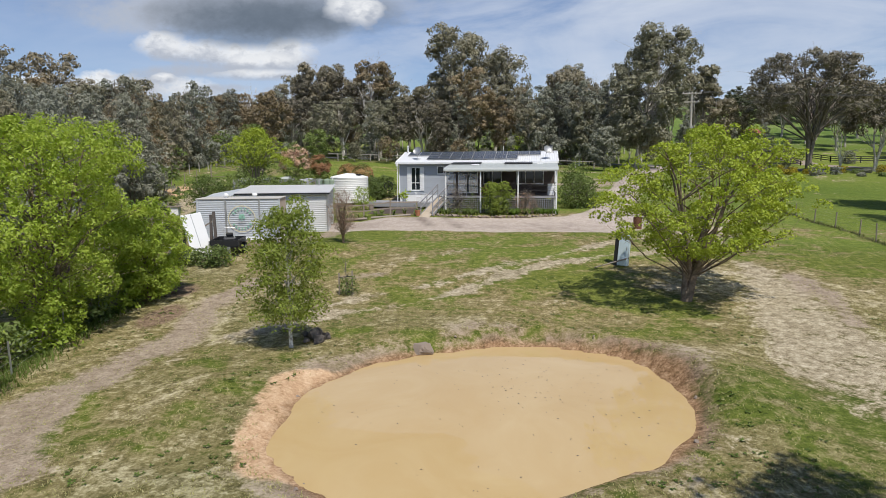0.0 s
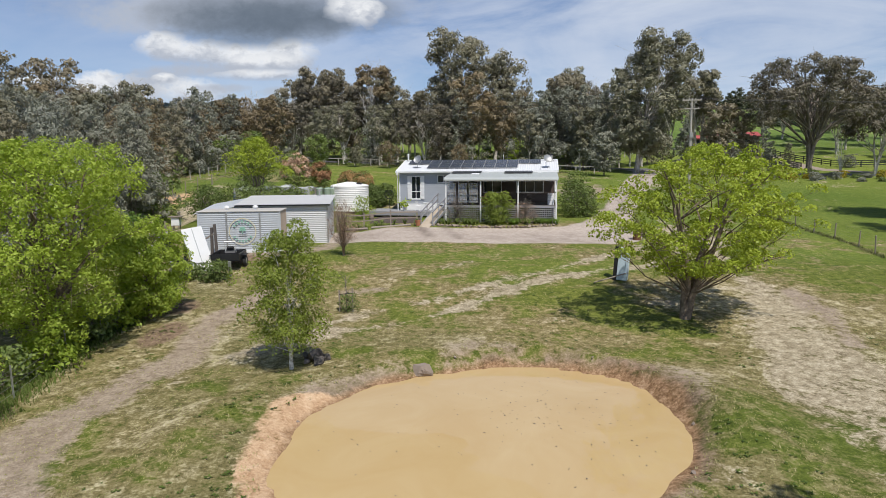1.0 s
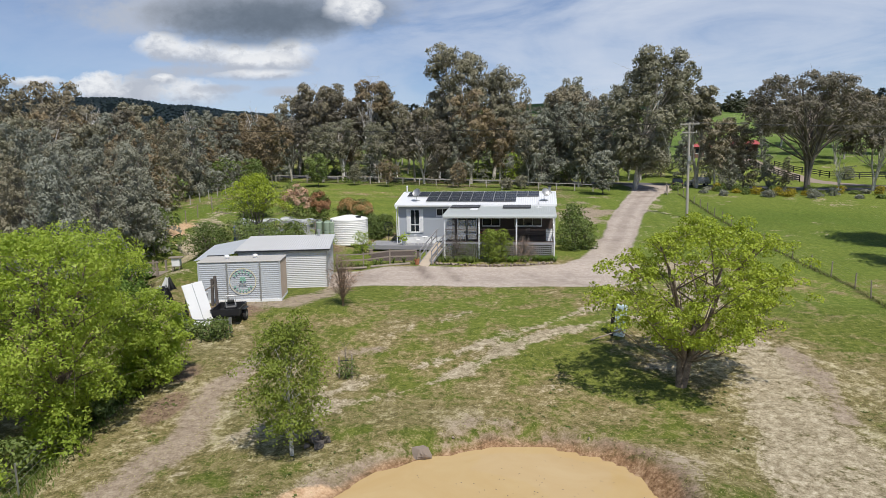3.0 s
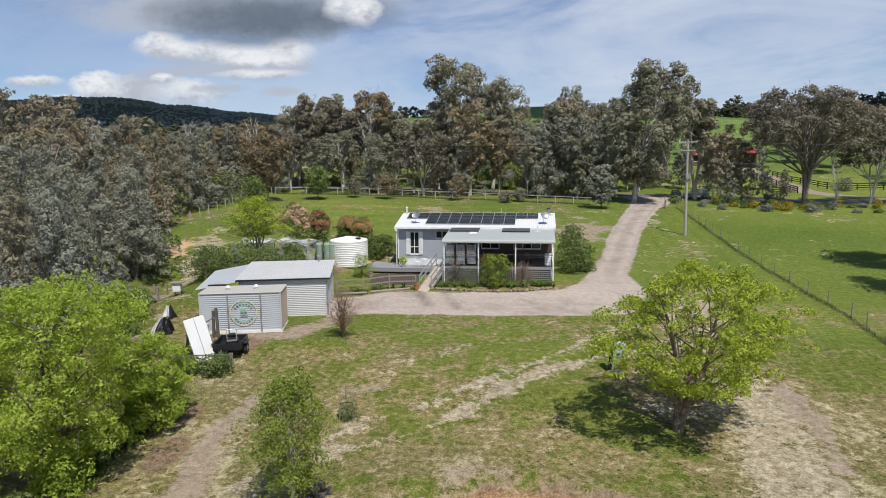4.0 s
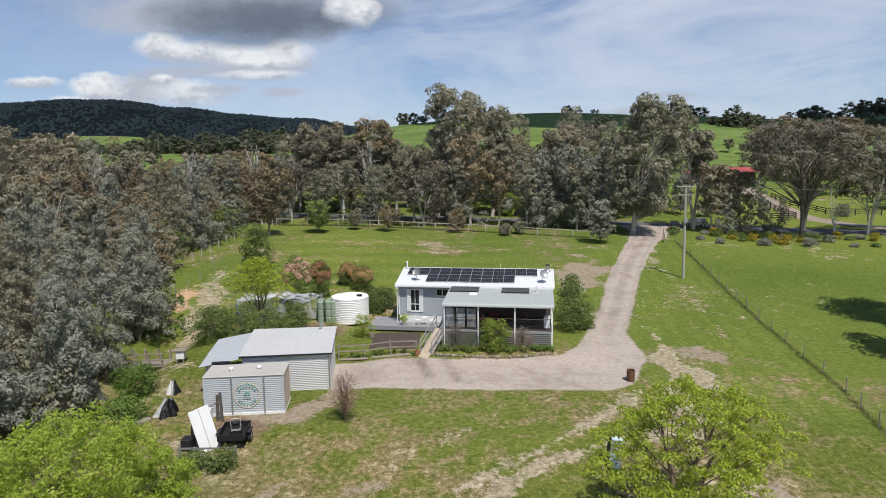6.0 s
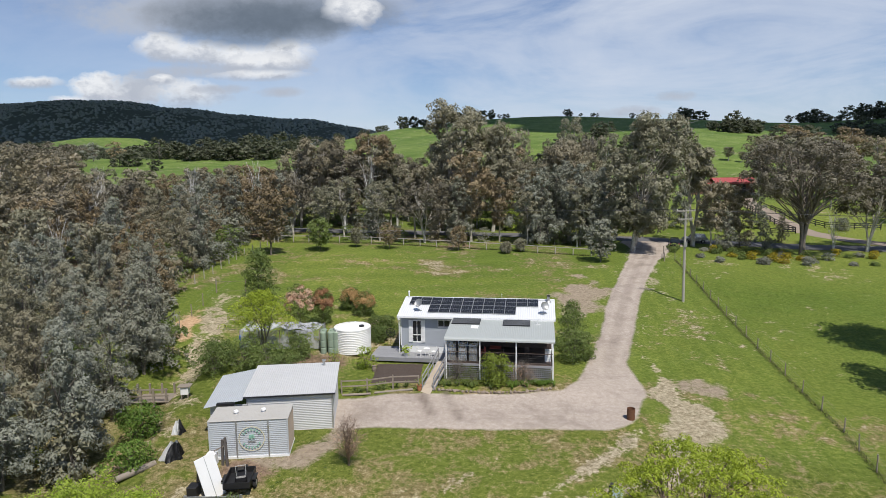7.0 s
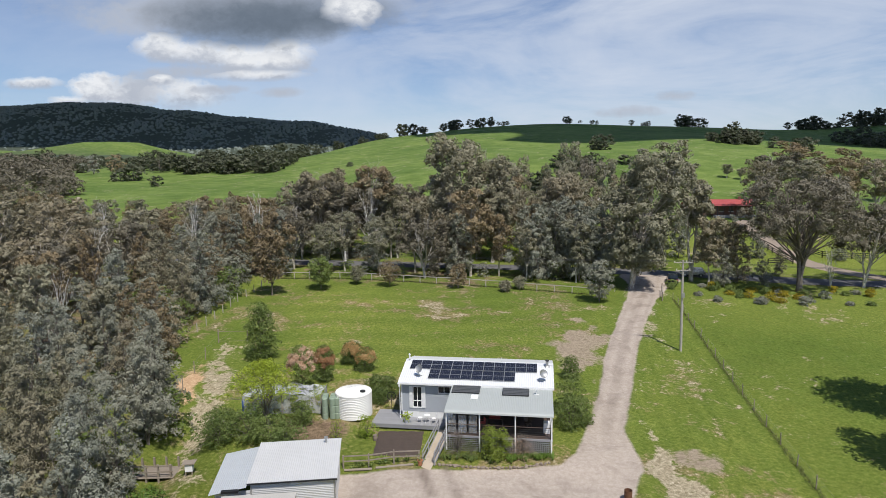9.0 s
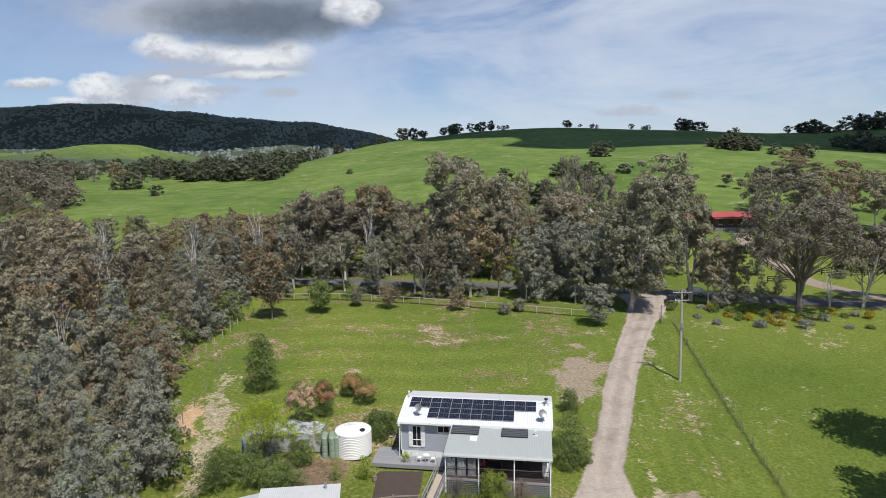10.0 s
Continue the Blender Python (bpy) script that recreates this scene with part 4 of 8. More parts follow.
def gum(seed, height, crown, base=0.35, masses=15, lumps=9, per=36, size=0.32, mass_r=1.4, form="tall", trunk_r=0.22, stems=1, shift=(0.0, 0.0), aspect=0.55, hang=0.7, stray=0.45, core=0.6,
        flat=0.78, bare=3, sprays=2, sides=5, low=0.2, fork=0.0, limb=0.36):
    """Arrays of a gum tree: stems, limbs, and a crown of rounded masses, each a heap of leafy lumps."""
    rng = np.random.RandomState(seed)
    V, F, paths = [], [], []
    for k in range(stems):
        a = 6.28 * (k + rng.uniform(0, 0.6)) / stems
        m = 8
        t = np.linspace(0, 1, m)[:, None]
        end = np.array([shift[0] + rng.normal() * 0.03 * height, shift[1] + rng.normal() * 0.03 * height, height * 0.88])
        off = np.array([math.cos(a), math.sin(a), 0]) * crown * (0.42 if stems > 1 else 0.0)
        wob = np.cumsum(rng.normal(size=(m, 3)) * height * 0.010, axis=0) * np.array([1, 1, 0])
        spread = np.clip((t - fork) / (1 - fork), 0, 1)
        pts = t * end + off * spread ** (1.4 - fork) + (wob - wob[0]) * np.clip(spread * 4, 0.15, 1)
        pts[0, 2] = -0.4
        rad = trunk_r * (1 - 0.85 * t[:, 0]) * (0.8 if stems > 1 else 1.0)
        rad[0] *= 1.35
        paths.append((pts, rad, tube(V, F, pts, rad, sides)))
        if k:
            F.append((paths[k][2], paths[k][2] + 1, paths[0][2] + 1, paths[0][2]))
    z0, z1 = base * height, height
    places = []
    for i in range(masses + bare):
        h = (i + rng.uniform(0.2, 0.8)) / (masses + bare) if i < masses else rng.uniform(0.2, 0.9)
        a = 2.39996 * i + rng.uniform(-0.5, 0.5)
        if form == "young":
            w = min(1.0, 0.55 + 1.8 * h) * (1.02 - h) ** 0.7 * rng.uniform(0.45, 0.9)
        elif form == "dome":
            w = math.sqrt(max(0.0, 1.0 - h ** 2.2)) * rng.uniform(0.55, 0.95)
        elif form == "full":
            w = math.sqrt(max(0.04, 1 - (1.9 * h - 0.95) ** 2)) * rng.uniform(0.55, 0.88)
        else:
            w = math.sqrt(max(0.04, 1 - (1.7 * h - 0.95) ** 2)) * rng.uniform(0.3, 0.85)
        r = mass_r * rng.uniform(0.72, 1.25) * (1.0 if form != "young" else 1.15 - 0.5 * h)
        z = z0 + (z1 - z0) * h
        drift = z / height
        c = np.array([shift[0] * drift + math.cos(a) * w * crown, shift[1] * drift + math.sin(a) * w * crown, min(z, z1 - r * flat * 0.9)])
        places.append((c, r))
    pts_l, out_l, hearts, base_v = [], [], [], 0
    for i, (c, r) in enumerate(places):
        pts, rad, first = paths[i % stems]
        zz = max(low * height, c[2] - rng.uniform(0.12, 0.3) * height - 0.3 * np.hypot(*c[:2]))
        k = int(np.argmin(np.abs(pts[:, 2] - zz)))
        p0, r0 = pts[k], min(rad[k] * 0.6, trunk_r * limb)
        reach = np.linalg.norm(c - p0)
        mid = p0 * 0.5 + c * 0.5 + np.array([0, 0, 0.08 * reach]) + rng.normal(size=3) * 0.08 * reach
        arm = tube(V, F, [p0, p0 * 0.6 + mid * 0.4, mid, c], [r0, r0 * 0.8, r0 * 0.6, r0 * 0.3], 4)
        F.append((arm, arm + 1, first + k * sides + 1, first + k * sides))
        tips = rng.normal(size=(sprays + (3 if i >= masses else 0), 3)) * r * np.array([0.75, 0.75, 0.6])
        for e in tips:
            tip = tube(V, F, [c, c + e * 0.5 + rng.normal(size=3) * 0.06 * r, c + e * 1.15], [r0 * 0.3, r0 * 0.22, r0 * 0.07], 3)
            F.append((tip, tip + 1, arm + 13, arm + 12))
        if i >= masses:
            continue
        d = rng.normal(size=(lumps, 3))
        d /= np.linalg.norm(d, axis=1, keepdims=True)
        d[:, 2] = np.where(d[:, 2] < -0.45, -d[:, 2], d[:, 2])
        lc = c + d * r * rng.uniform(0.6, 0.95, (lumps, 1)) * np.array([1, 1, flat])
        lr = r * rng.uniform(0.34, 0.56, lumps)
        n = np.maximum(5, (per * (lr / (0.45 * mass_r)) ** 2).astype(int))
        who = np.repeat(np.arange(lumps), n)
        q = rng.normal(size=(len(who), 3)) + d[who] * 0.7
        q /= np.linalg.norm(q, axis=1, keepdims=True)
        pos = lc[who] + q * (lr[who] * rng.uniform(0.5, 1.08, len(who)))[:, None] * np.array([1, 1, 0.85])
        pts_l.append(pos), out_l.append(q + d[who] * 0.3 + np.array([0, 0, 0.25]))
        # solid added inside each mass to stop light passing through the leaves
        if core:
            hearts.append(ICO * rng.uniform(0.7, 1.15, (12, 1)) * r * core * np.array([1, 1, flat]) + c)
    v, f = leaves(rng, np.concatenate(pts_l), size, hang, 0.1, aspect, np.concatenate(out_l), stray, True)
    LV, LF = [v], [f]
    for k, h in enumerate(hearts):
        LV.append(h), LF.append(ICO_F + len(v) + 12 * k)
    return np.array(V), np.array(F), np.concatenate(LV), np.concatenate(LF)


def plant_tree(name, spec, wood_mat, leaf_mat, x, y, label, turn=0.0, scale=1.0, category="tree", group="", sink=0.0, z=None):
    V, F, LV, LF = (gum if "masses" in spec else grow)(**spec)
    root = empty(name, pose(x, y, (gz(x, y) if z is None else z) - sink, 0, 0, turn) @ Matrix.Scale(scale, 4))
    t, c = new("trunk", array_mesh("trunk", V, F, wood_mat, True)), new("crown", array_mesh("crown", LV, LF, leaf_mat))
    t.parent, c.parent = root, root
    return tagged(root, label, category, group)


def replant(ob, x, y, turn, scale, squash=1.0, label=""):
    c = copy_thing(ob, pose(x, y, gz(x, y) - 0.05, 0, 0, turn))
    c.scale = (scale, scale, scale * squash)
    if label:
        c["label"] = label
    return c


# the spreading tree by the dam, the left-hand fence trees, the birch
plant_tree("shade_tree", dict(seed=6, height=7.1, crown=(4.2, 4.1), n_clumps=340, per=112, size=0.12, trunk_r=0.22, crown_base=0.28, clump_r=0.38, lean=0.0, forks=4, droop=0.1, flat=0.95, stray=0.8,
                              aspect=0.6, shape="round", twigs=3, arch=0.03, limb=0.22, shell=0.5, spread=0.55, boughs=34, shift=(1.0, 0.3)), M_BROWNBARK, M_SPRING, 9.6, 25.9, "spreading deciduous tree with fresh yellow-green spring leaves", 0)
LEAFY = dict(lumps=11, per=52, size=0.118, mass_r=0.82, form="full", stems=3, aspect=0.5, hang=0.2, stray=0.85, core=0.1, flat=0.9, bare=4, sprays=2, low=0.08, limb=0.17)
plant_tree("fence_tree", dict(LEAFY, seed=11, height=7.9, crown=3.7, base=0.12, masses=84, trunk_r=0.2, shift=(0.8, -0.3)), M_BROWNBARK, M_BRIGHT, -15.8, 21.6, "dense bright green tree behind a wire fence", 0)
plant_tree("fence_tree", dict(LEAFY, seed=12, height=6.4, crown=3.8, base=0.05, masses=70, trunk_r=0.18), M_BROWNBARK, M_BRIGHT, -17.0, 15.2, "dense bright green tree behind a wire fence", 70)
plant_tree("fence_tree", dict(LEAFY, seed=13, height=4.3, crown=1.5, base=0.04, masses=36, trunk_r=0.12, stems=3, mass_r=0.65), M_BROWNBARK, M_BRIGHT, -13.9, 25.9, "rounded bright green shrubby tree by the track", 0)
plant_tree("birch_tree", dict(seed=21, height=4.8, crown=(1.3, 1.25), n_clumps=95, per=150, size=0.095, trunk_r=0.07, crown_base=0.2, clump_r=0.42, lean=0.015, forks=1, droop=0.9,
                              flat=1.0, aspect=0.6, shape="oval", twigs=2, limb=0.3, boughs=22), M_BIRCHBARK, M_BIRCH, -5.9, 19.9, "young silver birch with white trunk and small leaves", 0)

EAST = [(58.6, 185, 1, 1.28, 1.27), (28.9, 172, 0, 1.37, 0.6), (32.5, 165, 8, 1.41, 0.6), (15.7, 165, 9, 1.66, 0.63), (21.8, 168, 9, 1.45, 0.6), (24.0, 150, 0, 1.18, 0.6), (97.7, 200, 8, 1.16, 1.3), (79.4, 172, 1, 0.98, 0.98), 
        (118.2, 215, 5, 0.89, 1.79), (114.8, 190, 5, 1.18, 1.16), (110.6, 172, 0, 1.0, 1.34), (88.9, 155, 8, 1.07, 0.9), (61.0, 165, 2, 0.92, 0.64), (96.5, 235, 2, 0.36, 1.9), (100.2, 232, 2, 0.28, 1.78), (93.7, 178, 0, 0.98, 1.4), 
        (37.3, 150, 1, 0.9, 0.77), (36.2, 160, 0, 1.16, 0.61), (122.5, 240, 5, 0.89, 1.9), (96.8, 165, 5, 1.17, 1.05), (20.3, 142, 2, 1.14, 0.75), (11.4, 150, 5, 1.06, 0.88), (72.2, 205, 2, 0.9, 0.94)]

# gum trees: models of several habits and colours, then copies through the wood
OLIVE, GREY, RUSSET, SPARE = ("tall olive-green gum tree with pale trunk", "grey-green young gum tree with dense foliage", "gum tree with russet new foliage", "spreading gum tree with thin dun foliage")
YOUNG = dict(base=0.04, masses=19, lumps=11, per=32, size=0.25, mass_r=1.08, core=0.28, form="young", trunk_r=0.13, hang=0.9, flat=1.0, bare=1, sprays=1, stray=0.48)
UPRIGHT = dict(masses=18, lumps=11, per=24, size=0.39, mass_r=1.5, core=0.4, form="tall", trunk_r=0.21)
KINDS = [dict(UPRIGHT, seed=41, height=16.5, crown=4.2, base=0.36), dict(UPRIGHT, seed=42, height=18.0, crown=4.8, base=0.34, masses=23, stems=2), dict(UPRIGHT, seed=43, height=15.0, crown=3.4, base=0.30, mass_r=1.25),
         dict(YOUNG, seed=44, height=12.5, crown=3.2), dict(YOUNG, seed=45, height=10.5, crown=3.0, masses=17, stems=2), dict(UPRIGHT, seed=46, height=15.0, crown=3.8, base=0.26, mass_r=1.35),
         dict(YOUNG, seed=47, height=11.5, crown=3.0, base=0.12, per=26), dict(YOUNG, seed=48, height=11.8, crown=3.5, masses=21, stems=2), dict(UPRIGHT, seed=49, height=14.0, crown=5.0, base=0.42, form="dome", stems=3, mass_r=1.45, masses=19, bare=8),
         dict(YOUNG, seed=50, height=11.0, crown=3.1, base=0.06, per=26)]
LOOKS = [(M_PALEBARK, M_EUC, OLIVE), (M_PALEBARK, M_EUC, OLIVE), (M_PALEBARK, M_EUC, OLIVE), (M_BARK, M_EUC_BLUE, GREY), (M_BARK, M_EUC_BLUE, GREY), (M_PALEBARK, M_EUC_RED, RUSSET), (M_BARK, M_EUC_RED, RUSSET),
         (M_BARK, M_EUC_BLUE, GREY), (M_PALEBARK, M_EUC_DUN, SPARE), (M_BARK, M_EUC, "bushy olive-green young gum tree")]
FINE = dict(YOUNG, size=0.185, per=50, masses=20)
KINDS += [dict(FINE, seed=51, height=12.0, crown=3.2), dict(FINE, seed=52, height=10.5, crown=2.9, stems=2), dict(FINE, seed=53, height=11.5, crown=3.3, masses=22)]
LOOKS += [(M_BARK, M_EUC_BLUE, GREY), (M_BARK, M_EUC_BLUE, GREY), (M_BARK, M_EUC, "bushy olive-green young gum tree")]
TALL = [k["height"] for k in KINDS]
GUMS = [plant_tree("gum_tree", spec, wood, mat, -60 - 9 * i, 90, label, group="gum wood") for i, (spec, (wood, mat, label)) in enumerate(zip(KINDS, LOOKS))]


def wood_edge(y):
    return float(np.interp(y, [18, 30, 38, 44, 50, 56, 60, 70, 76, 90, 104], [-27, -25.8, -24.9, -25.2, -26.6, -28.2, -30.4, -35.0, -36.6, -36.5, -38]))


def scatter_gums():
    rng = random.Random(7)
    placed = [(-60 - 9 * i, 90.0) for i in range(len(KINDS))]

    def put(x, y, kinds, lo, hi, gap, top):
        if any((x - a) ** 2 + (y - b) ** 2 < gap * gap for a, b in placed):
            return
        placed.append((x, y))
        kind, s = rng.choice(kinds), rng.uniform(lo, hi)
        s = min(s, (top - gz(x, y)) / TALL[kind] * rng.uniform(0.8, 1.0))
        replant(GUMS[kind], x, y, rng.uniform(0, 360), s, rng.uniform(0.94, 1.1))

    # the wood beside the yard: grey young gums in front, olive and russet ones behind
    for k in range(900):
        y = rng.uniform(20, 106)
        x = wood_edge(y) - 0.8 - rng.uniform(0, 1) ** 1.4 * 62
        if x < -9 - y * 0.80:
            continue
        deep = wood_edge(y) - x
        top = min(6.4 + 0.160 * y, 22.0)
        if y < 62:
            put(x, y, (10, 11, 10, 11, 12, 10) if deep < 16 else (10, 12, 9, 7, 6), 0.78, 1.1, 3.4 if deep < 12 else 4.4, top)
        elif deep < 12:
            put(x, y, (3, 9, 2, 6, 7, 4), 0.74, 1.0, 3.7, top)
        else:
            put(x, y, (0, 5, 5, 2, 6, 9, 8, 7), 0.74, 1.0, 4.6, top)
    # both sides of the road
    for k in range(760):
        y = rng.uniform(108.6, 116.5) if rng.random() < 0.3 else rng.uniform(125.5, 152)
        x = rng.uniform(-104, 22) if y < 120 else rng.uniform(-112, 40 - max(0, y - 135) * 0.6)
        west = x < -34
        top = 21.5 if west else 6.9 + 0.118 * y
        put(x, y, (0, 8, 2, 5, 5, 3, 6, 9) if west else (0, 1, 2, 0, 8, 5, 3, 9), 0.72, 1.0, 4.6 if y < 140 else 5.8, top)
    # grey-green group before the road, slim gums by the gate and the far verge
    for x, y, k, s in ((24.0, 110.5, 3, 1.12), (20.4, 110, 7, 1.22), (16.6, 111.5, 3, 1.15), (13.2, 110.6, 7, 1.15), (11, 112.5, 4, 1.25), (22.5, 113.5, 7, 1.1), (18.3, 114.5, 3, 1.2), (14.6, 114, 4, 1.3), (43.0, 109.6, 2, 0.86), (46.6, 111.2, 2, 0.78), (49.2, 112.4, 9, 0.95),
                       (45.0, 108.2, 4, 0.7), (52.5, 110.2, 4, 0.55), (69.2, 108.8, 8, 1.15), (77, 110.5, 8, 1.1), (84, 108, 0, 0.9), (-17.2, 128.5, 1, 1.02), (-15.8, 131.5, 0, 0.95), (-9.2, 114.2, 2, 0.95), (-3.6, 130.1, 0, 1.1), (-28.8, 124.6, 8, 1.3), (-33.5, 126, 1, 0.95), (-24.5, 127, 8, 1.2),
                       (1.1, 112.4, 5, 1.12), (59.5, 118.5, 9, 0.5), (50, 131, 3, 0.72), (54, 134, 4, 0.85), (58, 136.5, 4, 0.85), (45.5, 133, 7, 0.75), (62, 133.5, 3, 0.68), (41.5, 135, 9, 0.8), (48, 140, 7, 0.8), (-35.6, 108.0, 5, 0.75), (-38.8, 107.2, 6, 0.95), (-32.8, 109.5, 5, 0.8)):
        placed.append((x, y))
        replant(GUMS[k], x, y, rng.uniform(0, 360), s)
    stag = plant_tree("dead_gum", dict(seed=71, height=12, crown=(2.4, 2.4), n_clumps=20, per=8, size=0.2, trunk_r=0.2, crown_base=0.35, clump_r=1.3, lean=0.05, forks=2, droop=0.2, flat=0.8, aspect=0.4,
                                       shape="oval", bare=19, twigs=3, sides=4, three=True), M_STAG, M_EUC, -14.0, 128.5, "bleached dead gum tree with bare white limbs", group="dead gums in the wood")
    for x, y, s in ((-54, 88, 1.0), (-42, 96, 0.95), (-60, 98, 1.1), (-33, 118, 1.0), (-24, 123.5, 1.25), (-5, 123.5, 0.95), (-50, 112, 1.1), (-70, 118, 1.1), (-18.6, 124.5, 1.3), (33, 128, 0.9), (-66, 84, 1.0), (-48, 70, 0.9), (64, 109.5, 0.7), (-41, 124, 1.2)):
        placed.append((x, y))
        replant(stag, x, y, rng.uniform(0, 360), s)
    # trees about the farms and up the slope
    for x, y, k, s, wide in EAST:
        placed.append((x, y))
        c = replant(GUMS[k], x, y, rng.uniform(0, 360), s)
        c.scale = (s * wide, s * wide, s)
    for k in range(40):
        x, y = rng.uniform(92, 170), rng.uniform(118, 200)
        put(x, y, (0, 1, 8, 5), 0.7, 0.95, 9.0, 32)
    for k in range(150):
        y = rng.uniform(120, 250)
        x = rng.uniform(-0.98, -0.66) * y
        put(x, y, (2, 5, 6, 9, 8), 0.7, 0.95, 6.4, 22)


scatter_gums()


def understorey():
    """Young growth at the foot of the wood, one model in three colours."""
    rng = random.Random(31)
    models = []
    for i, mat in enumerate((M_EUC_BLUE, M_EUC, M_SHRUB)):
        models.append(plant_tree("young_gum", dict(seed=80 + i, height=4.2, crown=(1.6, 1.6), n_clumps=12, per=34, size=0.36, trunk_r=0.06, crown_base=0.05, clump_r=0.8, lean=0.03, forks=2, droop=0.3,
                                                   aspect=0.5, shape="oval", twigs=0, sides=4, stray=0.85, three=True, boughs=5), M_BARK, mat, -40 - 3 * i, 84, "young leafy growth under the gum trees", group="young growth under the gums"))
    for k in range(70):
        y = rng.uniform(26, 104)
        e = wood_edge(y)
        replant(models[rng.choice((0, 0, 1, 2))], e + 1.0 - rng.uniform(0, 9), y, rng.uniform(0, 360), rng.uniform(0.5, 1.25))
    for k in range(60):
        y = rng.choice((rng.uniform(109.5, 113.5), rng.uniform(126, 131)))
        replant(models[rng.choice((0, 1, 2))], rng.uniform(-60, 24), y, rng.uniform(0, 360), rng.uniform(0.35, 0.9))


understorey()

# ---- the house: x along the front, y to the back, heights as in the land ----
HOUSE = Matrix(((0.9935, 0.1138, 0, -6.22), (-0.1138, 0.9935, 0, 56.35), (0, 0, 1, 0), (0, 0, 0, 1)))
FLOOR_Z, EAVE_Z, RIDGE_Z, RIDGE_V = 4.1, 6.82, 7.74, 4.0
SLOPE = math.atan2(RIDGE_Z - EAVE_Z, RIDGE_V + 0.1)


def on_roof(u, s, lift=0.0):
    """A pose on the front roof slope: u along the eave, s metres up the slope."""
    return pose(u, -0.1 + s * math.cos(SLOPE), EAVE_Z + s * math.sin(SLOPE), math.degrees(SLOPE)) @ pose(0, 0, lift)


def pane_window(root, u0, u1, z0, z1, mullions=1, transom=None, v=0.25, name="window", curtain=False):
    """A window: white frame with bars, panes set back."""
    w = part(name, boxed(u0 - 0.06, u1 + 0.06, v - 0.05, v - 0.015, z0 - 0.1, z0 - 0.04), M_WHITE, root)
    for a in ((u0 - 0.06, u0, z0 - 0.04, z1 + 0.06), (u1, u1 + 0.06, z0 - 0.04, z1 + 0.06), (u0, u1, z0 - 0.04, z0 + 0.02), (u0, u1, z1, z1 + 0.06)):
        part("window_frame", boxed(a[0], a[1], v - 0.045, v + 0.08, a[2], a[3]), M_WHITE, w)
    for k in range(mullions):
        u = u0 + (u1 - u0) * (k + 1) / (mullions + 1)
        part("window_bar", boxed(u - 0.025, u + 0.025, v - 0.03, v + 0.06, z0 + 0.02, z1), M_WHITE, w)
    if transom:
        part("window_bar", boxed(u0, u1, v - 0.035, v + 0.06, transom - 0.03, transom + 0.03), M_WHITE, w)
    part("pane", boxed(u0, u1, v + 0.02, v + 0.035, z0 + 0.02, z1), M_GLASS, w)
    if curtain:
        bm = bmesh.new()
        corrugated(bm, u0, u1, z0, z1, 0.12, 0.05, pose(0, v + 0.14, 0, 90))
        part("curtain", bm, M_CREAM, w)
    return w


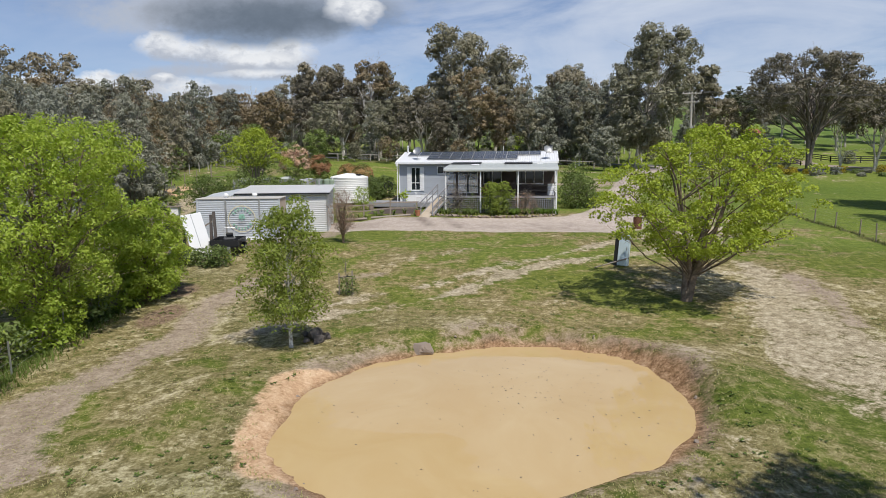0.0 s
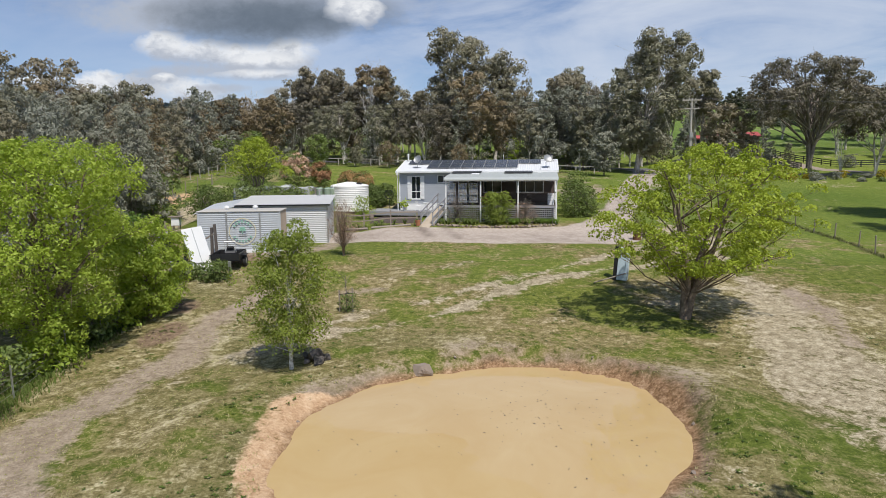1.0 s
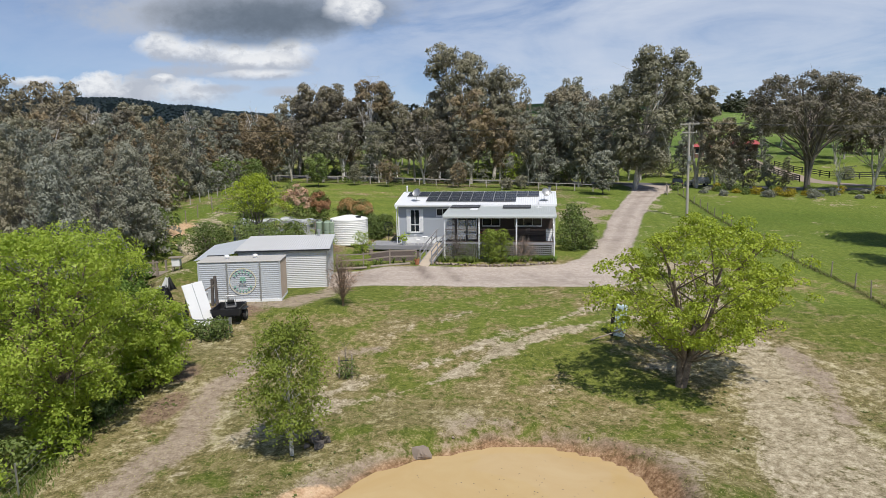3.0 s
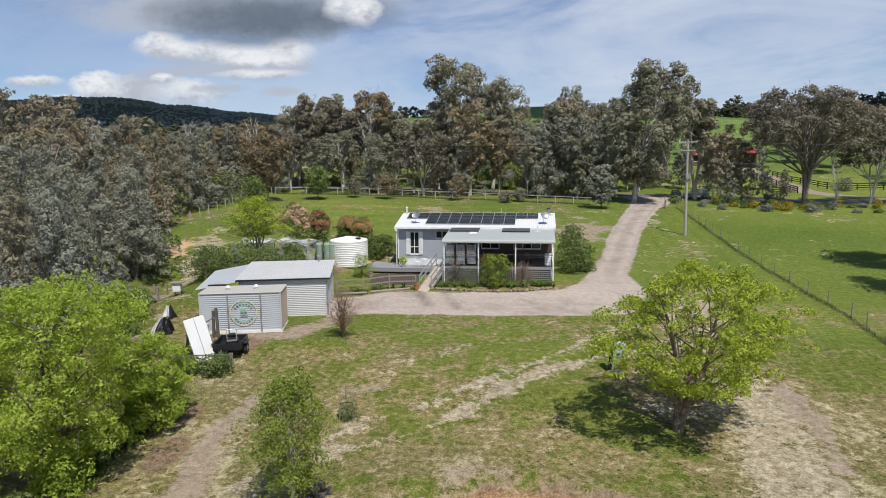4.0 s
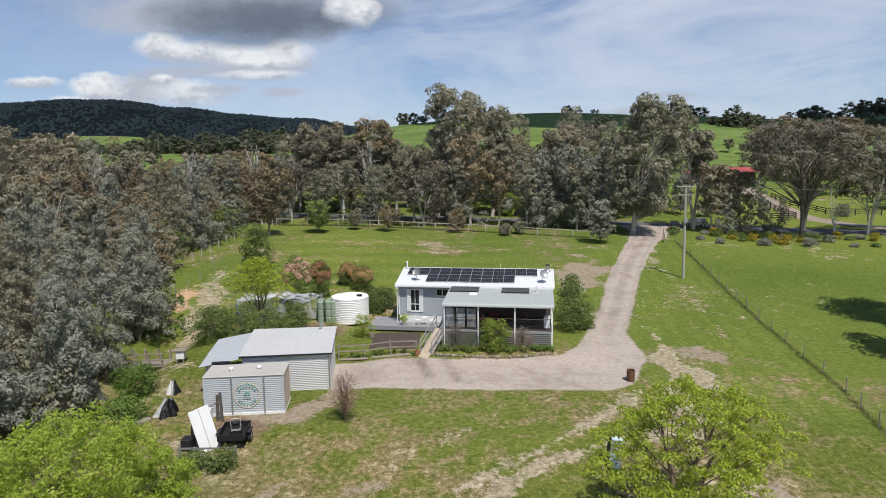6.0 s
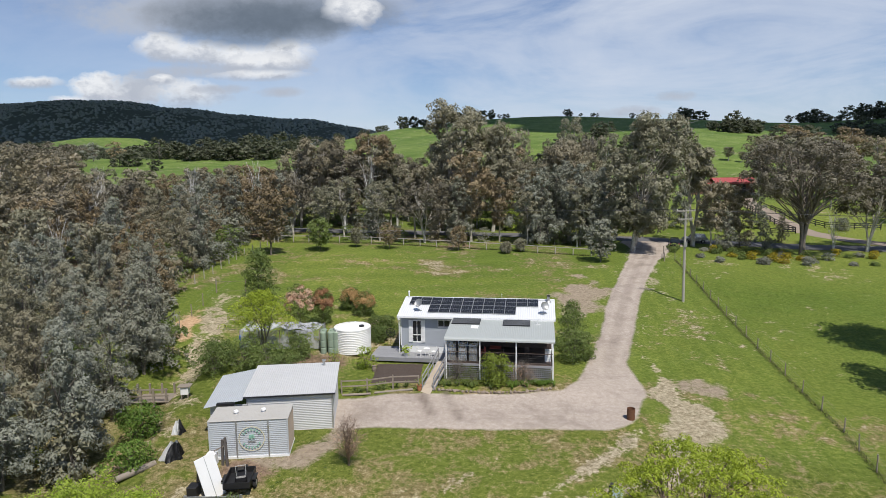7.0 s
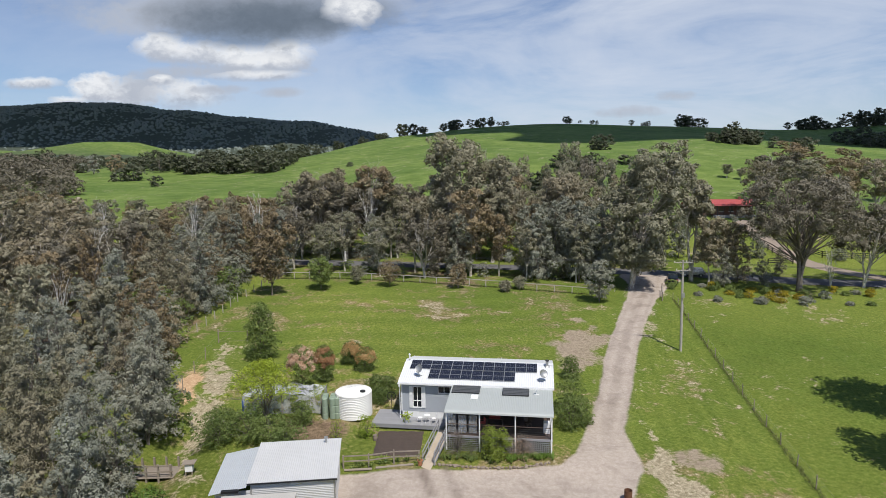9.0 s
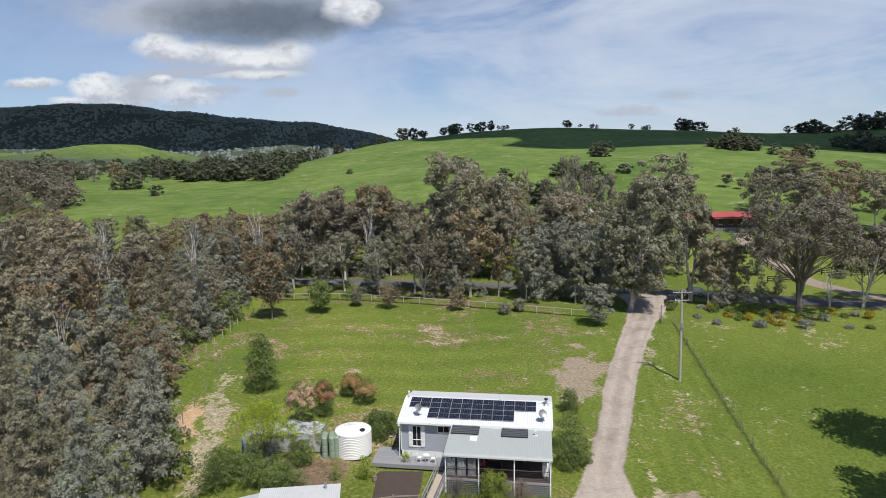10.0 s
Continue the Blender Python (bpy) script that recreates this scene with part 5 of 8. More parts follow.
def house():
    root = empty("house", HOUSE)
    tagged(root, "long grey weatherboard house with white roof, solar panels and verandah", "house")
    # front wall of lapped boards round the openings
    holes = [(1.38, 2.14, 4.36, 6.34), (3.8, 4.86, 5.84, 6.44), (5.7, 7.4, FLOOR_Z, 6.2), (8.0, 9.5, 4.95, 6.2), (10.9, 13.2, 4.95, 6.2)]
    bm, dark = bmesh.new(), bmesh.new()
    us = sorted([0.25, 5.2] + [x for h in holes for x in h[:2]] + [14.25])
    for a, b in zip(us, us[1:]):
        side = dark if a > 5.1 else bm
        spans = [(h[2], h[3]) for h in holes if h[0] <= a + 1e-6 and b <= h[1] + 1e-6]
        zs = [(3.95, 6.82)] if not spans else [(3.95, spans[0][0]), (spans[0][1], 6.82)]
        for z0, z1 in zs:
            if z1 - z0 < 0.02:
                continue
            n = max(1, round((z1 - z0) / 0.16))
            d = (z1 - z0) / n
            for i in range(n):
                z = z0 + i * d
                vs = [side.verts.new(c) for c in ((a, 0.237, z), (b, 0.237, z), (b, 0.245, z + d), (a, 0.245, z + d), (a, 0.40, z), (b, 0.40, z), (b, 0.40, z + d), (a, 0.40, z + d))]
                for f in ((0, 1, 2, 3), (5, 4, 7, 6), (0, 4, 5, 1), (3, 2, 6, 7), (0, 3, 7, 4), (1, 5, 6, 2)):
                    side.faces.new([vs[k] for k in f])
    part("wall", bm, M_WALL, root, "grey weatherboard front wall")
    part("wall", dark, M_BROWNWALL, root, "dark brown boards under the verandah")
    for d in ((0.25, 0.4, 0.4, 7.7, 3.95, 6.82), (14.1, 14.25, 0.4, 7.7, 3.95, 6.82), (0.4, 14.1, 7.55, 7.7, 3.95, 6.82)):
        part("wall", boxed(*d), M_WALL, root)
    for u in (0.25, 14.1):
        bm = bmesh.new()
        vs = [[bm.verts.new((u + k, v, z)) for v, z in ((0.3, 6.82), (7.7, 6.82), (4.0, 7.64))] for k in (0, 0.15)]
        bm.faces.new(vs[0][::-1]), bm.faces.new(vs[1])
        for i in range(3):
            bm.faces.new((vs[0][i], vs[0][(i + 1) % 3], vs[1][(i + 1) % 3], vs[1][i]))
        part("gable", bm, M_WALL, root)
    part("interior", boxed(0.5, 14.0, 1.2, 1.3, 3.95, 6.8), M_DARKIN, root)
    part("floor_slab", boxed(0.3, 14.2, 0.45, 7.5, 3.9, 4.02), M_DECK, root)
    part("skirting", boxed(0.28, 5.2, 0.26, 0.34, 2.6, 3.95), M_WHITE, root, "white skirting boards under the wall")
    part("skirting", boxed(0.28, 0.36, 0.34, 7.6, 2.6, 3.95), M_WHITE, root)
    part("skirting", boxed(14.1, 14.2, -0.1, 7.6, 2.4, 3.95), M_WHITE, root)
    part("corner_trim", boxed(0.19, 0.29, 0.17, 0.42, 3.95, 6.8), M_WHITE, root)
    part("corner_trim", boxed(14.22, 14.3, 0.17, 0.42, 3.95, 6.8), M_WHITE, root)
    # roof: ribbed sheets each side of the ridge, with capping, barges and gutter
    length = (RIDGE_V + 0.1) / math.cos(SLOPE)
    bm = corrugated(bmesh.new(), 0, 14.5, 0, length, 0.2, 0.022, on_roof(0, 0, 0.05))
    part("roof", bm, M_ROOF, root, "white ribbed metal roof")
    back = pose(0, RIDGE_V, RIDGE_Z, -math.degrees(SLOPE)) @ pose(0, 0, 0.05)
    part("roof", corrugated(bmesh.new(), 0, 14.5, 0, length, 0.2, 0.022, back), M_ROOF, root)
    bm = bmesh.new()
    for s in (-1, 1):
        box(bm, -0.03, 14.53, -0.16, 0.16, 0.0, 0.02, m=pose(0, RIDGE_V + s * 0.13, RIDGE_Z + 0.055, -s * math.degrees(SLOPE)))
    part("ridge_cap", bm, M_ROOF, root)
    for u in (-0.04, 14.5):
        part("barge_board", boxed(0, 0.05, 0, length, -0.13, 0.085, m=on_roof(u, 0)), M_WHITE, root)
        part("barge_board", boxed(0, 0.05, 0, length, -0.18, 0.035, m=back @ pose(u, 0, 0)), M_WHITE, root)
    part("fascia", boxed(0, 14.5, -0.13, -0.1, 6.66, 6.86), M_WHITE, root)
    bm = bmesh.new()
    box(bm, -0.05, 14.5, -0.26, -0.13, 6.72, 6.74), box(bm, -0.05, 14.5, -0.27, -0.25, 6.72, 6.84)
    part("gutter", bm, M_WHITE, root)
    part("downpipe", barred((0.12, -0.05, 2.8), (0.12, -0.05, 6.7), 0.09, None, 8), M_WHITE, root)
    part("downpipe", barred((0.12, -0.2, 6.5), (0.12, -0.2, 6.78), 0.22, None, 10), M_WHITE, root, "white rainwater head")
    # windows
    pane_window(root, 1.38, 2.14, 4.36, 6.34, 1, 5.0)
    for u in (0.98, 2.22):
        sh = part("shutter", boxed(u, u + 0.32, 0.17, 0.215, 4.3, 6.42), M_WHITE, root, "white louvred shutter")
        for i in range(16):
            part("slat", boxed(u + 0.04, u + 0.28, 0.155, 0.175, 4.4 + i * 0.125, 4.46 + i * 0.125), M_WHITE, sh)
    pane_window(root, 3.8, 4.86, 5.84, 6.44, 1)
    pane_window(root, 5.7, 7.4, FLOOR_Z + 0.04, 6.2, 1, None, 0.25, "sliding_door", True)
    pane_window(root, 8.0, 9.5, 4.95, 6.2, 1)
    pane_window(root, 10.9, 13.2, 4.95, 6.2, 2)
    return root


HOUSE_OB = house()


def solar_panel(rows):
    first = None
    for u, s, w, h in rows:
        root = empty("solar_panel", HOUSE @ on_roof(u, s, 0.12))
        tagged(root, "dark framed solar panel fixed on the white roof", "solar panel", "solar panels on the house roof")
        if first is None:
            first = root
            part("frame", boxed(0.008, w - 0.008, 0.008, h - 0.008, 0, 0.03), M_STEEL, root)
            for i in range(6):
                for j in range(2):
                    cw, ch = (w - 0.10) / 6, (h - 0.14) / 2
                    x, y = 0.035 + i * (cw + 0.006), 0.04 + j * (ch + 0.06)
                    part("cell_strip", boxed(x, x + cw, y, y + ch, 0.03, 0.036), M_SOLAR, root)
        else:
            for c in first.children:
                k = c.copy()
                scene.collection.objects.link(k)
                k.parent = root


solar_panel([(0.65 + 1.03 * i, 2.42, 1.03, 1.62) for i in range(12)] + [(2.71 + 1.03 * i, 0.74, 1.03, 1.62) for i in range(8)])


def satellite_dish(u, s, turn):
    root = empty("satellite_dish", HOUSE @ on_roof(u, s, 0.06) @ pose(0, 0, 0, -math.degrees(SLOPE)))
    tagged(root, "grey satellite dish on a bent steel mast", "satellite dish", "dishes on the house roof")
    part("mast", bar(barred((0, 0, 0), (0, 0, 0.45), 0.05, None, 8), (0, 0, 0.4), (0.1, -0.1, 0.62), 0.05, None, 8), M_STEEL, root)
    bm = lathe(bmesh.new(), [(0.02, 0), (0.2, 0.025), (0.34, 0.08), (0.40, 0.13), (0.395, 0.145), (0.33, 0.10), (0.19, 0.045), (0.02, 0.02)], 22)
    bmesh.ops.transform(bm, matrix=pose(0.1, -0.12, 0.72, 62, 0, turn), verts=bm.verts)
    part("dish", bm, M_STEEL, root)
    part("arm", barred((0.1, -0.12, 0.5), (0.1 + 0.5 * math.sin(radians(turn)), -0.62, 0.62), 0.03), M_STEEL, root)
    part("foot", boxed(-0.35, 0.35, -0.06, 0.06, 0, 0.04), M_STEEL, root)


satellite_dish(1.75, 1.25, -25), satellite_dish(13.45, 1.15, 30)


def flue(u, s, h, w, mat, cap, label):
    root = empty("flue_pipe", HOUSE @ on_roof(u, s, 0.05) @ pose(0, 0, 0, -math.degrees(SLOPE)))
    tagged(root, label, "flue")
    part("pipe", lathe(bmesh.new(), [(w, -0.1), (w, h)], 14), mat, root)
    part("cap", lathe(bmesh.new(), [(w * 1.5, h), (w * 1.5, h + 0.06), (w * 0.6, h + 0.14)], 14), cap, root)
    part("flashing", lathe(bmesh.new(), [(w * 2.2, -0.03), (w * 1.2, 0.12)], 14), M_STEEL, root)


flue(0.32, 4.1, 0.55, 0.07, M_WHITE, M_WHITE, "white vent pipe at the roof's end")
flue(13.95, 3.75, 0.55, 0.13, M_STEEL, M_BLACK, "steel wood-heater flue with black cowl")
flue(9.5, 4.2, 0.4, 0.018, M_WHITE, M_WHITE, "thin white aerial post on the ridge")


def verandah():
    root = empty("verandah", HOUSE)
    tagged(root, "open timber verandah with white posts and lattice skirt", "verandah")
    u0, u1, v0 = 5.2, 14.35, -5.0
    part("floor", boxed(u0, u1, v0 + 0.1, 0.22, FLOOR_Z - 0.12, FLOOR_Z - 0.03), M_BROWNWALL, root, "dark stained timber floor")
    ang = math.degrees(math.atan2(6.74 - 6.38, 5.0))
    m = pose(0, v0 - 0.15, 6.38, ang)
    L = 5.12
    part("roof", corrugated(bmesh.new(), u0 - 0.05, u1 + 0.05, 0.25, L, 0.15, 0.01, m), M_VROOF, root, "pale green-grey corrugated verandah roof")
    bm = bmesh.new()
    prof = [(0.25, 0.0), (0.1, -0.03), (-0.02, -0.11), (-0.06, -0.22)]
    for (y0, z0), (y1, z1) in zip(prof, prof[1:]):
        vs = [bm.verts.new(m @ Vector((x, y, z + k))) for k in (0, -0.02) for x, y, z in ((u0 - 0.05, y0, z0), (u1 + 0.05, y0, z0), (u1 + 0.05, y1, z1), (u0 - 0.05, y1, z1))]
        bm.faces.new(vs[:4]), bm.faces.new(vs[4:][::-1])
        for i in range(4):
            bm.faces.new((vs[i], vs[i + 4], vs[(i + 1) % 4 + 4], vs[(i + 1) % 4]))
    part("bullnose", bm, M_VROOF, root)
    part("ceiling_beam", boxed(u0, u1, v0 + 0.0, v0 + 0.09, 6.06, 6.22), M_WHITE, root)
    posts = (u0 + 0.08, 8.15, 11.2, u1 - 0.1)
    for u in posts:
        part("post", boxed(u - 0.055, u + 0.055, v0 + 0.0, v0 + 0.11, 2.3, 6.07, bevel=0.01), M_WHITE, root, "white square post")
    part("post", boxed(u1 - 0.15, u1 - 0.05, -0.6, -0.5, 2.4, 6.6), M_WHITE, root)
    part("end_rail", barred((u1 - 0.1, v0 + 0.05, 4.3), (u1 - 0.1, -0.1, 4.3), 0.07), M_WHITE, root)
    part("end_rail", barred((u1 - 0.1, v0 + 0.05, 5.1), (u1 - 0.1, -0.1, 5.1), 0.07), M_WHITE, root)
    bm = bmesh.new()
    for i in range(24):
        v = v0 + 0.2 + i * 0.2
        bar(bm, (u1 - 0.1, v, 2.5), (u1 - 0.1, v, 4.2), 0.09, 0.02)
    part("end_lattice", bm, M_WHITE, root)
    for a, b in zip(posts, posts[1:]):
        part("handrail", barred((a + 0.06, v0 + 0.05, 5.12), (b - 0.06, v0 + 0.05, 5.12), 0.06, 0.045), M_BROWNWALL, root)
        for z in (4.32, 4.52, 4.72, 4.92):
            part("rail_wire", barred((a + 0.06, v0 + 0.05, z), (b - 0.06, v0 + 0.05, z), 0.012, None, 4), M_BLACK, root)
        bm = bmesh.new()
        for sgn in (1, -1):
            n = int((b - a) / 0.17)
            for i in range(n + 1):
                u = a + 0.06 + i * (b - a - 0.12) / n
                bar(bm, (u, v0 + 0.03 + 0.015 * sgn, 2.55), (u, v0 + 0.03 + 0.015 * sgn, 4.0), 0.05, 0.012) if sgn > 0 else None
        for j in range(9):
            z = 2.62 + j * 0.165
            bar(bm, (a + 0.06, v0 + 0.005, z), (b - 0.06, v0 + 0.005, z), 0.012, 0.05)
        part("lattice", bm, M_DECK, root, "weathered grey timber lattice")
    for u in (5.4, 6.3, 7.2):
        part("blind", boxed(u, u + 0.72, v0 + 0.16, v0 + 0.19, 4.3, 5.9), M_BLIND, root, "pale clear roll-down blind")
    part("edge_beam", boxed(u0, u1, v0 + 0.02, v0 + 0.1, 3.95, 4.1), M_DECK, root)
    # things fixed to the roof
    for u, s, w, h in ((5.3, 3.45, 2.55, 1.5), (9.9, 3.3, 2.4, 1.5)):
        pr = empty("heating_panel", HOUSE @ m @ pose(u, s, 0.05))
        tagged(pr, "dark flat heating panel lying on the verandah roof", "roof panel", "panels on the verandah roof")
        part("frame", boxed(0, w, 0, h, 0, 0.05), M_BLACK, pr)
        for i in range(5):
            part("strip", boxed(0.04, w - 0.04, 0.05 + i * h / 5, i * h / 5 + h / 5 - 0.02, 0.05, 0.065), M_GREYSTRIP, pr)
    sk = part("skylight", boxed(7.15, 7.8, 2.35, 3.2, 0.02, 0.06, m=m), M_WHITE)
    sk.matrix_basis = HOUSE
    tagged(sk, "small white skylight sheet in the verandah roof", "skylight")
    an = part("aerial", bar(bar(barred((12.95, -1.3, 6.6), (12.95, -1.3, 7.25), 0.05, None, 8), (12.7, -1.35, 6.66), (13.2, -1.25, 6.66), 0.06), (12.85, -1.3, 7.05), (13.1, -1.3, 7.2), 0.22, 0.05), M_WHITE)
    an.matrix_basis = HOUSE
    tagged(an, "small white aerial on a stub mast", "aerial")


verandah()


def verandah_furniture():
    top = FLOOR_Z - 0.03
    tbl = empty("dining_table", HOUSE @ pose(9.3, -2.4, top))
    tagged(tbl, "dark wooden table with a red cloth on the verandah", "table")
    part("tabletop", boxed(-0.8, 0.8, -0.45, 0.45, 0.71, 0.75, bevel=0.01), M_BROWNWALL, tbl)
    part("cloth", boxed(-0.5, 0.5, -0.46, 0.46, 0.752, 0.765), M_RED, tbl, "faded red cloth")
    for x in (-0.7, 0.7):
        for y in (-0.36, 0.36):
            part("leg", boxed(x - 0.04, x + 0.04, y - 0.04, y + 0.04, 0, 0.71), M_BROWNWALL, tbl)
    for u, v, turn, mat, label in ((6.6, -3.9, 25, M_WHITE, "white plastic chair on the verandah"), (8.2, -3.0, -70, M_RED, "red chair at the verandah table"), (12.2, -2.6, 40, M_BROWNWALL, "dark wooden chair on the verandah")):
        seat = empty("verandah_chair", HOUSE @ pose(u, v, top, 0, 0, turn))
        tagged(seat, label, "chair", "chairs on the verandah")
        part("seat", boxed(-0.25, 0.25, -0.25, 0.25, 0.41, 0.46, bevel=0.015), mat, seat)
        part("backrest", boxed(-0.25, 0.25, 0.21, 0.26, 0.46, 0.92, bevel=0.015), mat, seat)
        for x in (-0.21, 0.21):
            for y in (-0.21, 0.21):
                part("leg", barred((x * 1.1, y * 1.1, 0), (x, y, 0.41), 0.035), mat, seat)
            part("armrest", boxed(x * 1.15 - 0.025, x * 1.15 + 0.025, -0.22, 0.24, 0.62, 0.66), mat, seat)
    fr = empty("white_cupboard", HOUSE @ pose(13.85, -3.4, top))
    tagged(fr, "small white cupboard standing at the verandah end", "cupboard")
    part("body", boxed(-0.25, 0.25, -0.3, 0.3, 0, 0.95, bevel=0.01), M_WHITE, fr)
    part("door", boxed(-0.275, -0.25, -0.28, 0.28, 0.06, 0.92), M_WHITE, fr)


verandah_furniture()


def access_ramp():
    root = empty("access_ramp", Matrix())
    tagged(root, "narrow timber ramp with grey handrails rising to the verandah", "ramp")
    a, b = Vector((-2.98, 48.2, 2.76)), Vector((-1.75, 51.85, 4.06))
    d = (b - a).normalized()
    s = Vector((d.y, -d.x, 0)).normalized()
    n = 26
    for i in range(n):
        p, q = a + (b - a) * (i / n), a + (b - a) * ((i + 0.93) / n)
        part("plank", boxed(-0.46, 0.46, 0, (q - p).length, -0.04, 0, m=Matrix.Translation(p) @ d.to_track_quat("Y", "Z").to_matrix().to_4x4()), M_RAMP, root)
    f = Vector((-3.26, 47.3, 2.52))
    part("foot_plate", boxed(-0.44, 0.44, 0, 1.0, -0.03, 0.015, m=Matrix.Translation(f) @ (a - f).to_track_quat("Y", "Z").to_matrix().to_4x4()), M_RAMP, root, "pale plywood foot plate")
    for k in (-1, 1):
        o = s * (0.5 * k)
        part("side_beam", barred(a + o - Vector((0, 0, 0.08)), b + o - Vector((0, 0, 0.08)), 0.06, 0.18), M_DECK, root)
        for t in (0.02, 0.35, 0.68, 0.98):
            p = a + (b - a) * t + o
            part("post", barred((p.x, p.y, gz(p.x, p.y) - 0.2), (p.x, p.y, p.z + 0.95), 0.08), M_DECK, root)
        for h in (0.95, 0.5):
            part("handrail", barred(a + o + Vector((0, 0, h)), b + o + Vector((0, 0, h)), 0.05, 0.1), M_DECK, root)


access_ramp()


def patio():
    root = empty("patio_deck", HOUSE)
    tagged(root, "low grey timber deck along the house front", "deck")
    for i in range(26):
        y = -1.5 + i * 0.065 * 2
        x0 = -2.3
        x1 = 4.5 if y < 0.15 else 0.1
        part("board", boxed(x0, x1, y, y + 0.122, 3.27, 3.32), M_DECK, root)
    part("edge", boxed(-2.3, 4.5, -1.56, -1.505, 2.95, 3.31), M_DECK, root)
    part("edge", boxed(-2.36, -2.305, -1.5, 1.85, 2.95, 3.31), M_DECK, root)
    part("edge", boxed(4.505, 4.56, -1.5, 0.2, 2.75, 3.31), M_DECK, root)


patio()


def chair(u, v, turn):
    root = empty("garden_chair", HOUSE @ pose(u, v, 3.32, 0, 0, turn))
    tagged(root, "small white metal bistro chair on the deck", "chair", "bistro set on the deck")
    for x, y in ((-0.19, -0.19), (0.19, -0.19), (-0.19, 0.19), (0.19, 0.19)):
        part("leg", barred((x * 1.15, y * 1.15, 0), (x, y, 0.45), 0.025, None, 6), M_WHITE, root)
    part("seat", lathe(bmesh.new(), [(0.2, 0.44), (0.22, 0.46), (0.2, 0.48)], 14), M_WHITE, root)
    bm = bmesh.new()
    for i in range(5):
        bar(bm, (-0.18 + i * 0.09, 0.2, 0.46), (-0.18 + i * 0.09, 0.26, 0.88), 0.018, None, 5)
    bar(bm, (-0.2, 0.26, 0.88), (0.2, 0.26, 0.88), 0.03, None, 6)
    part("backrest", bm, M_WHITE, root)


chair(2.2, -0.85, 70), chair(3.5, -0.85, -80)
tb = empty("garden_table", HOUSE @ pose(2.85, -0.8, 3.32))
tagged(tb, "small round white metal table on the deck", "table", "bistro set on the deck")
part("tabletop", lathe(bmesh.new(), [(0.3, 0.69), (0.31, 0.71), (0.3, 0.725)], 18), M_WHITE, tb)
for k in range(3):
    a = 2.094 * k
    part("leg", barred((0.26 * math.cos(a), 0.26 * math.sin(a), 0), (0.08 * math.cos(a), 0.08 * math.sin(a), 0.7), 0.025, None, 6), M_WHITE, tb)


def potted(x, y, z, r, h, mat, leafy, label, n=60, m=Matrix()):
    root = empty("potted_plant", m @ pose(x, y, z))
    tagged(root, label, "potted plant")
    part("pot", lathe(bmesh.new(), [(r * 0.7, 0), (r, h), (r * 1.1, h), (r * 1.1, h * 1.08), (r * 0.9, h * 1.08), (r * 0.85, h * 0.9)], 16), mat, root)
    rng = np.random.RandomState(int(x * 10) % 97 + 3)
    pts = rng.normal(size=(n, 3)) * np.array([r * 0.9, r * 0.9, r]) + np.array([0, 0, h + r * 1.6])
    v, f = leaves(rng, pts, 0.32, 0.2, 0.2, 0.35, pts - np.array([0, 0, h]), 0.8)
    c = new("foliage", array_mesh("foliage", v, f, leafy))
    c.parent = root


potted(0.95, -1.05, 3.32, 0.2, 0.35, M_WHITE, M_BRIGHT, "white pot with a leafy bright green plant", 70, HOUSE)
potted(-3.66, 48.1, gz(-3.66, 48.1), 0.22, 0.42, M_TERRA, M_SHRUB, "terracotta pot with a thin cane plant", 14)


def ornament():
    root = empty("garden_ornament", HOUSE @ pose(-1.2, 2.0, 3.3))
    tagged(root, "black wrought metal wheel ornament against the shrubs", "ornament")
    part("stem", barred((0, 0, 0), (0, 0, 1.0), 0.05, None, 6), M_BLACK, root)
    bm = bmesh.new()
    for i in range(18):
        a, b = 6.2832 * i / 18, 6.2832 * (i + 1) / 18
        bar(bm, (0.42 * math.cos(a), 0, 1.35 + 0.42 * math.sin(a)), (0.42 * math.cos(b), 0, 1.35 + 0.42 * math.sin(b)), 0.05)
    part("rim", bm, M_BLACK, root)
    for i in range(8):
        a = 0.7854 * i
        part("spoke", barred((0, 0, 1.35), (0.42 * math.cos(a), 0, 1.35 + 0.42 * math.sin(a)), 0.025), M_BLACK, root)


ornament()


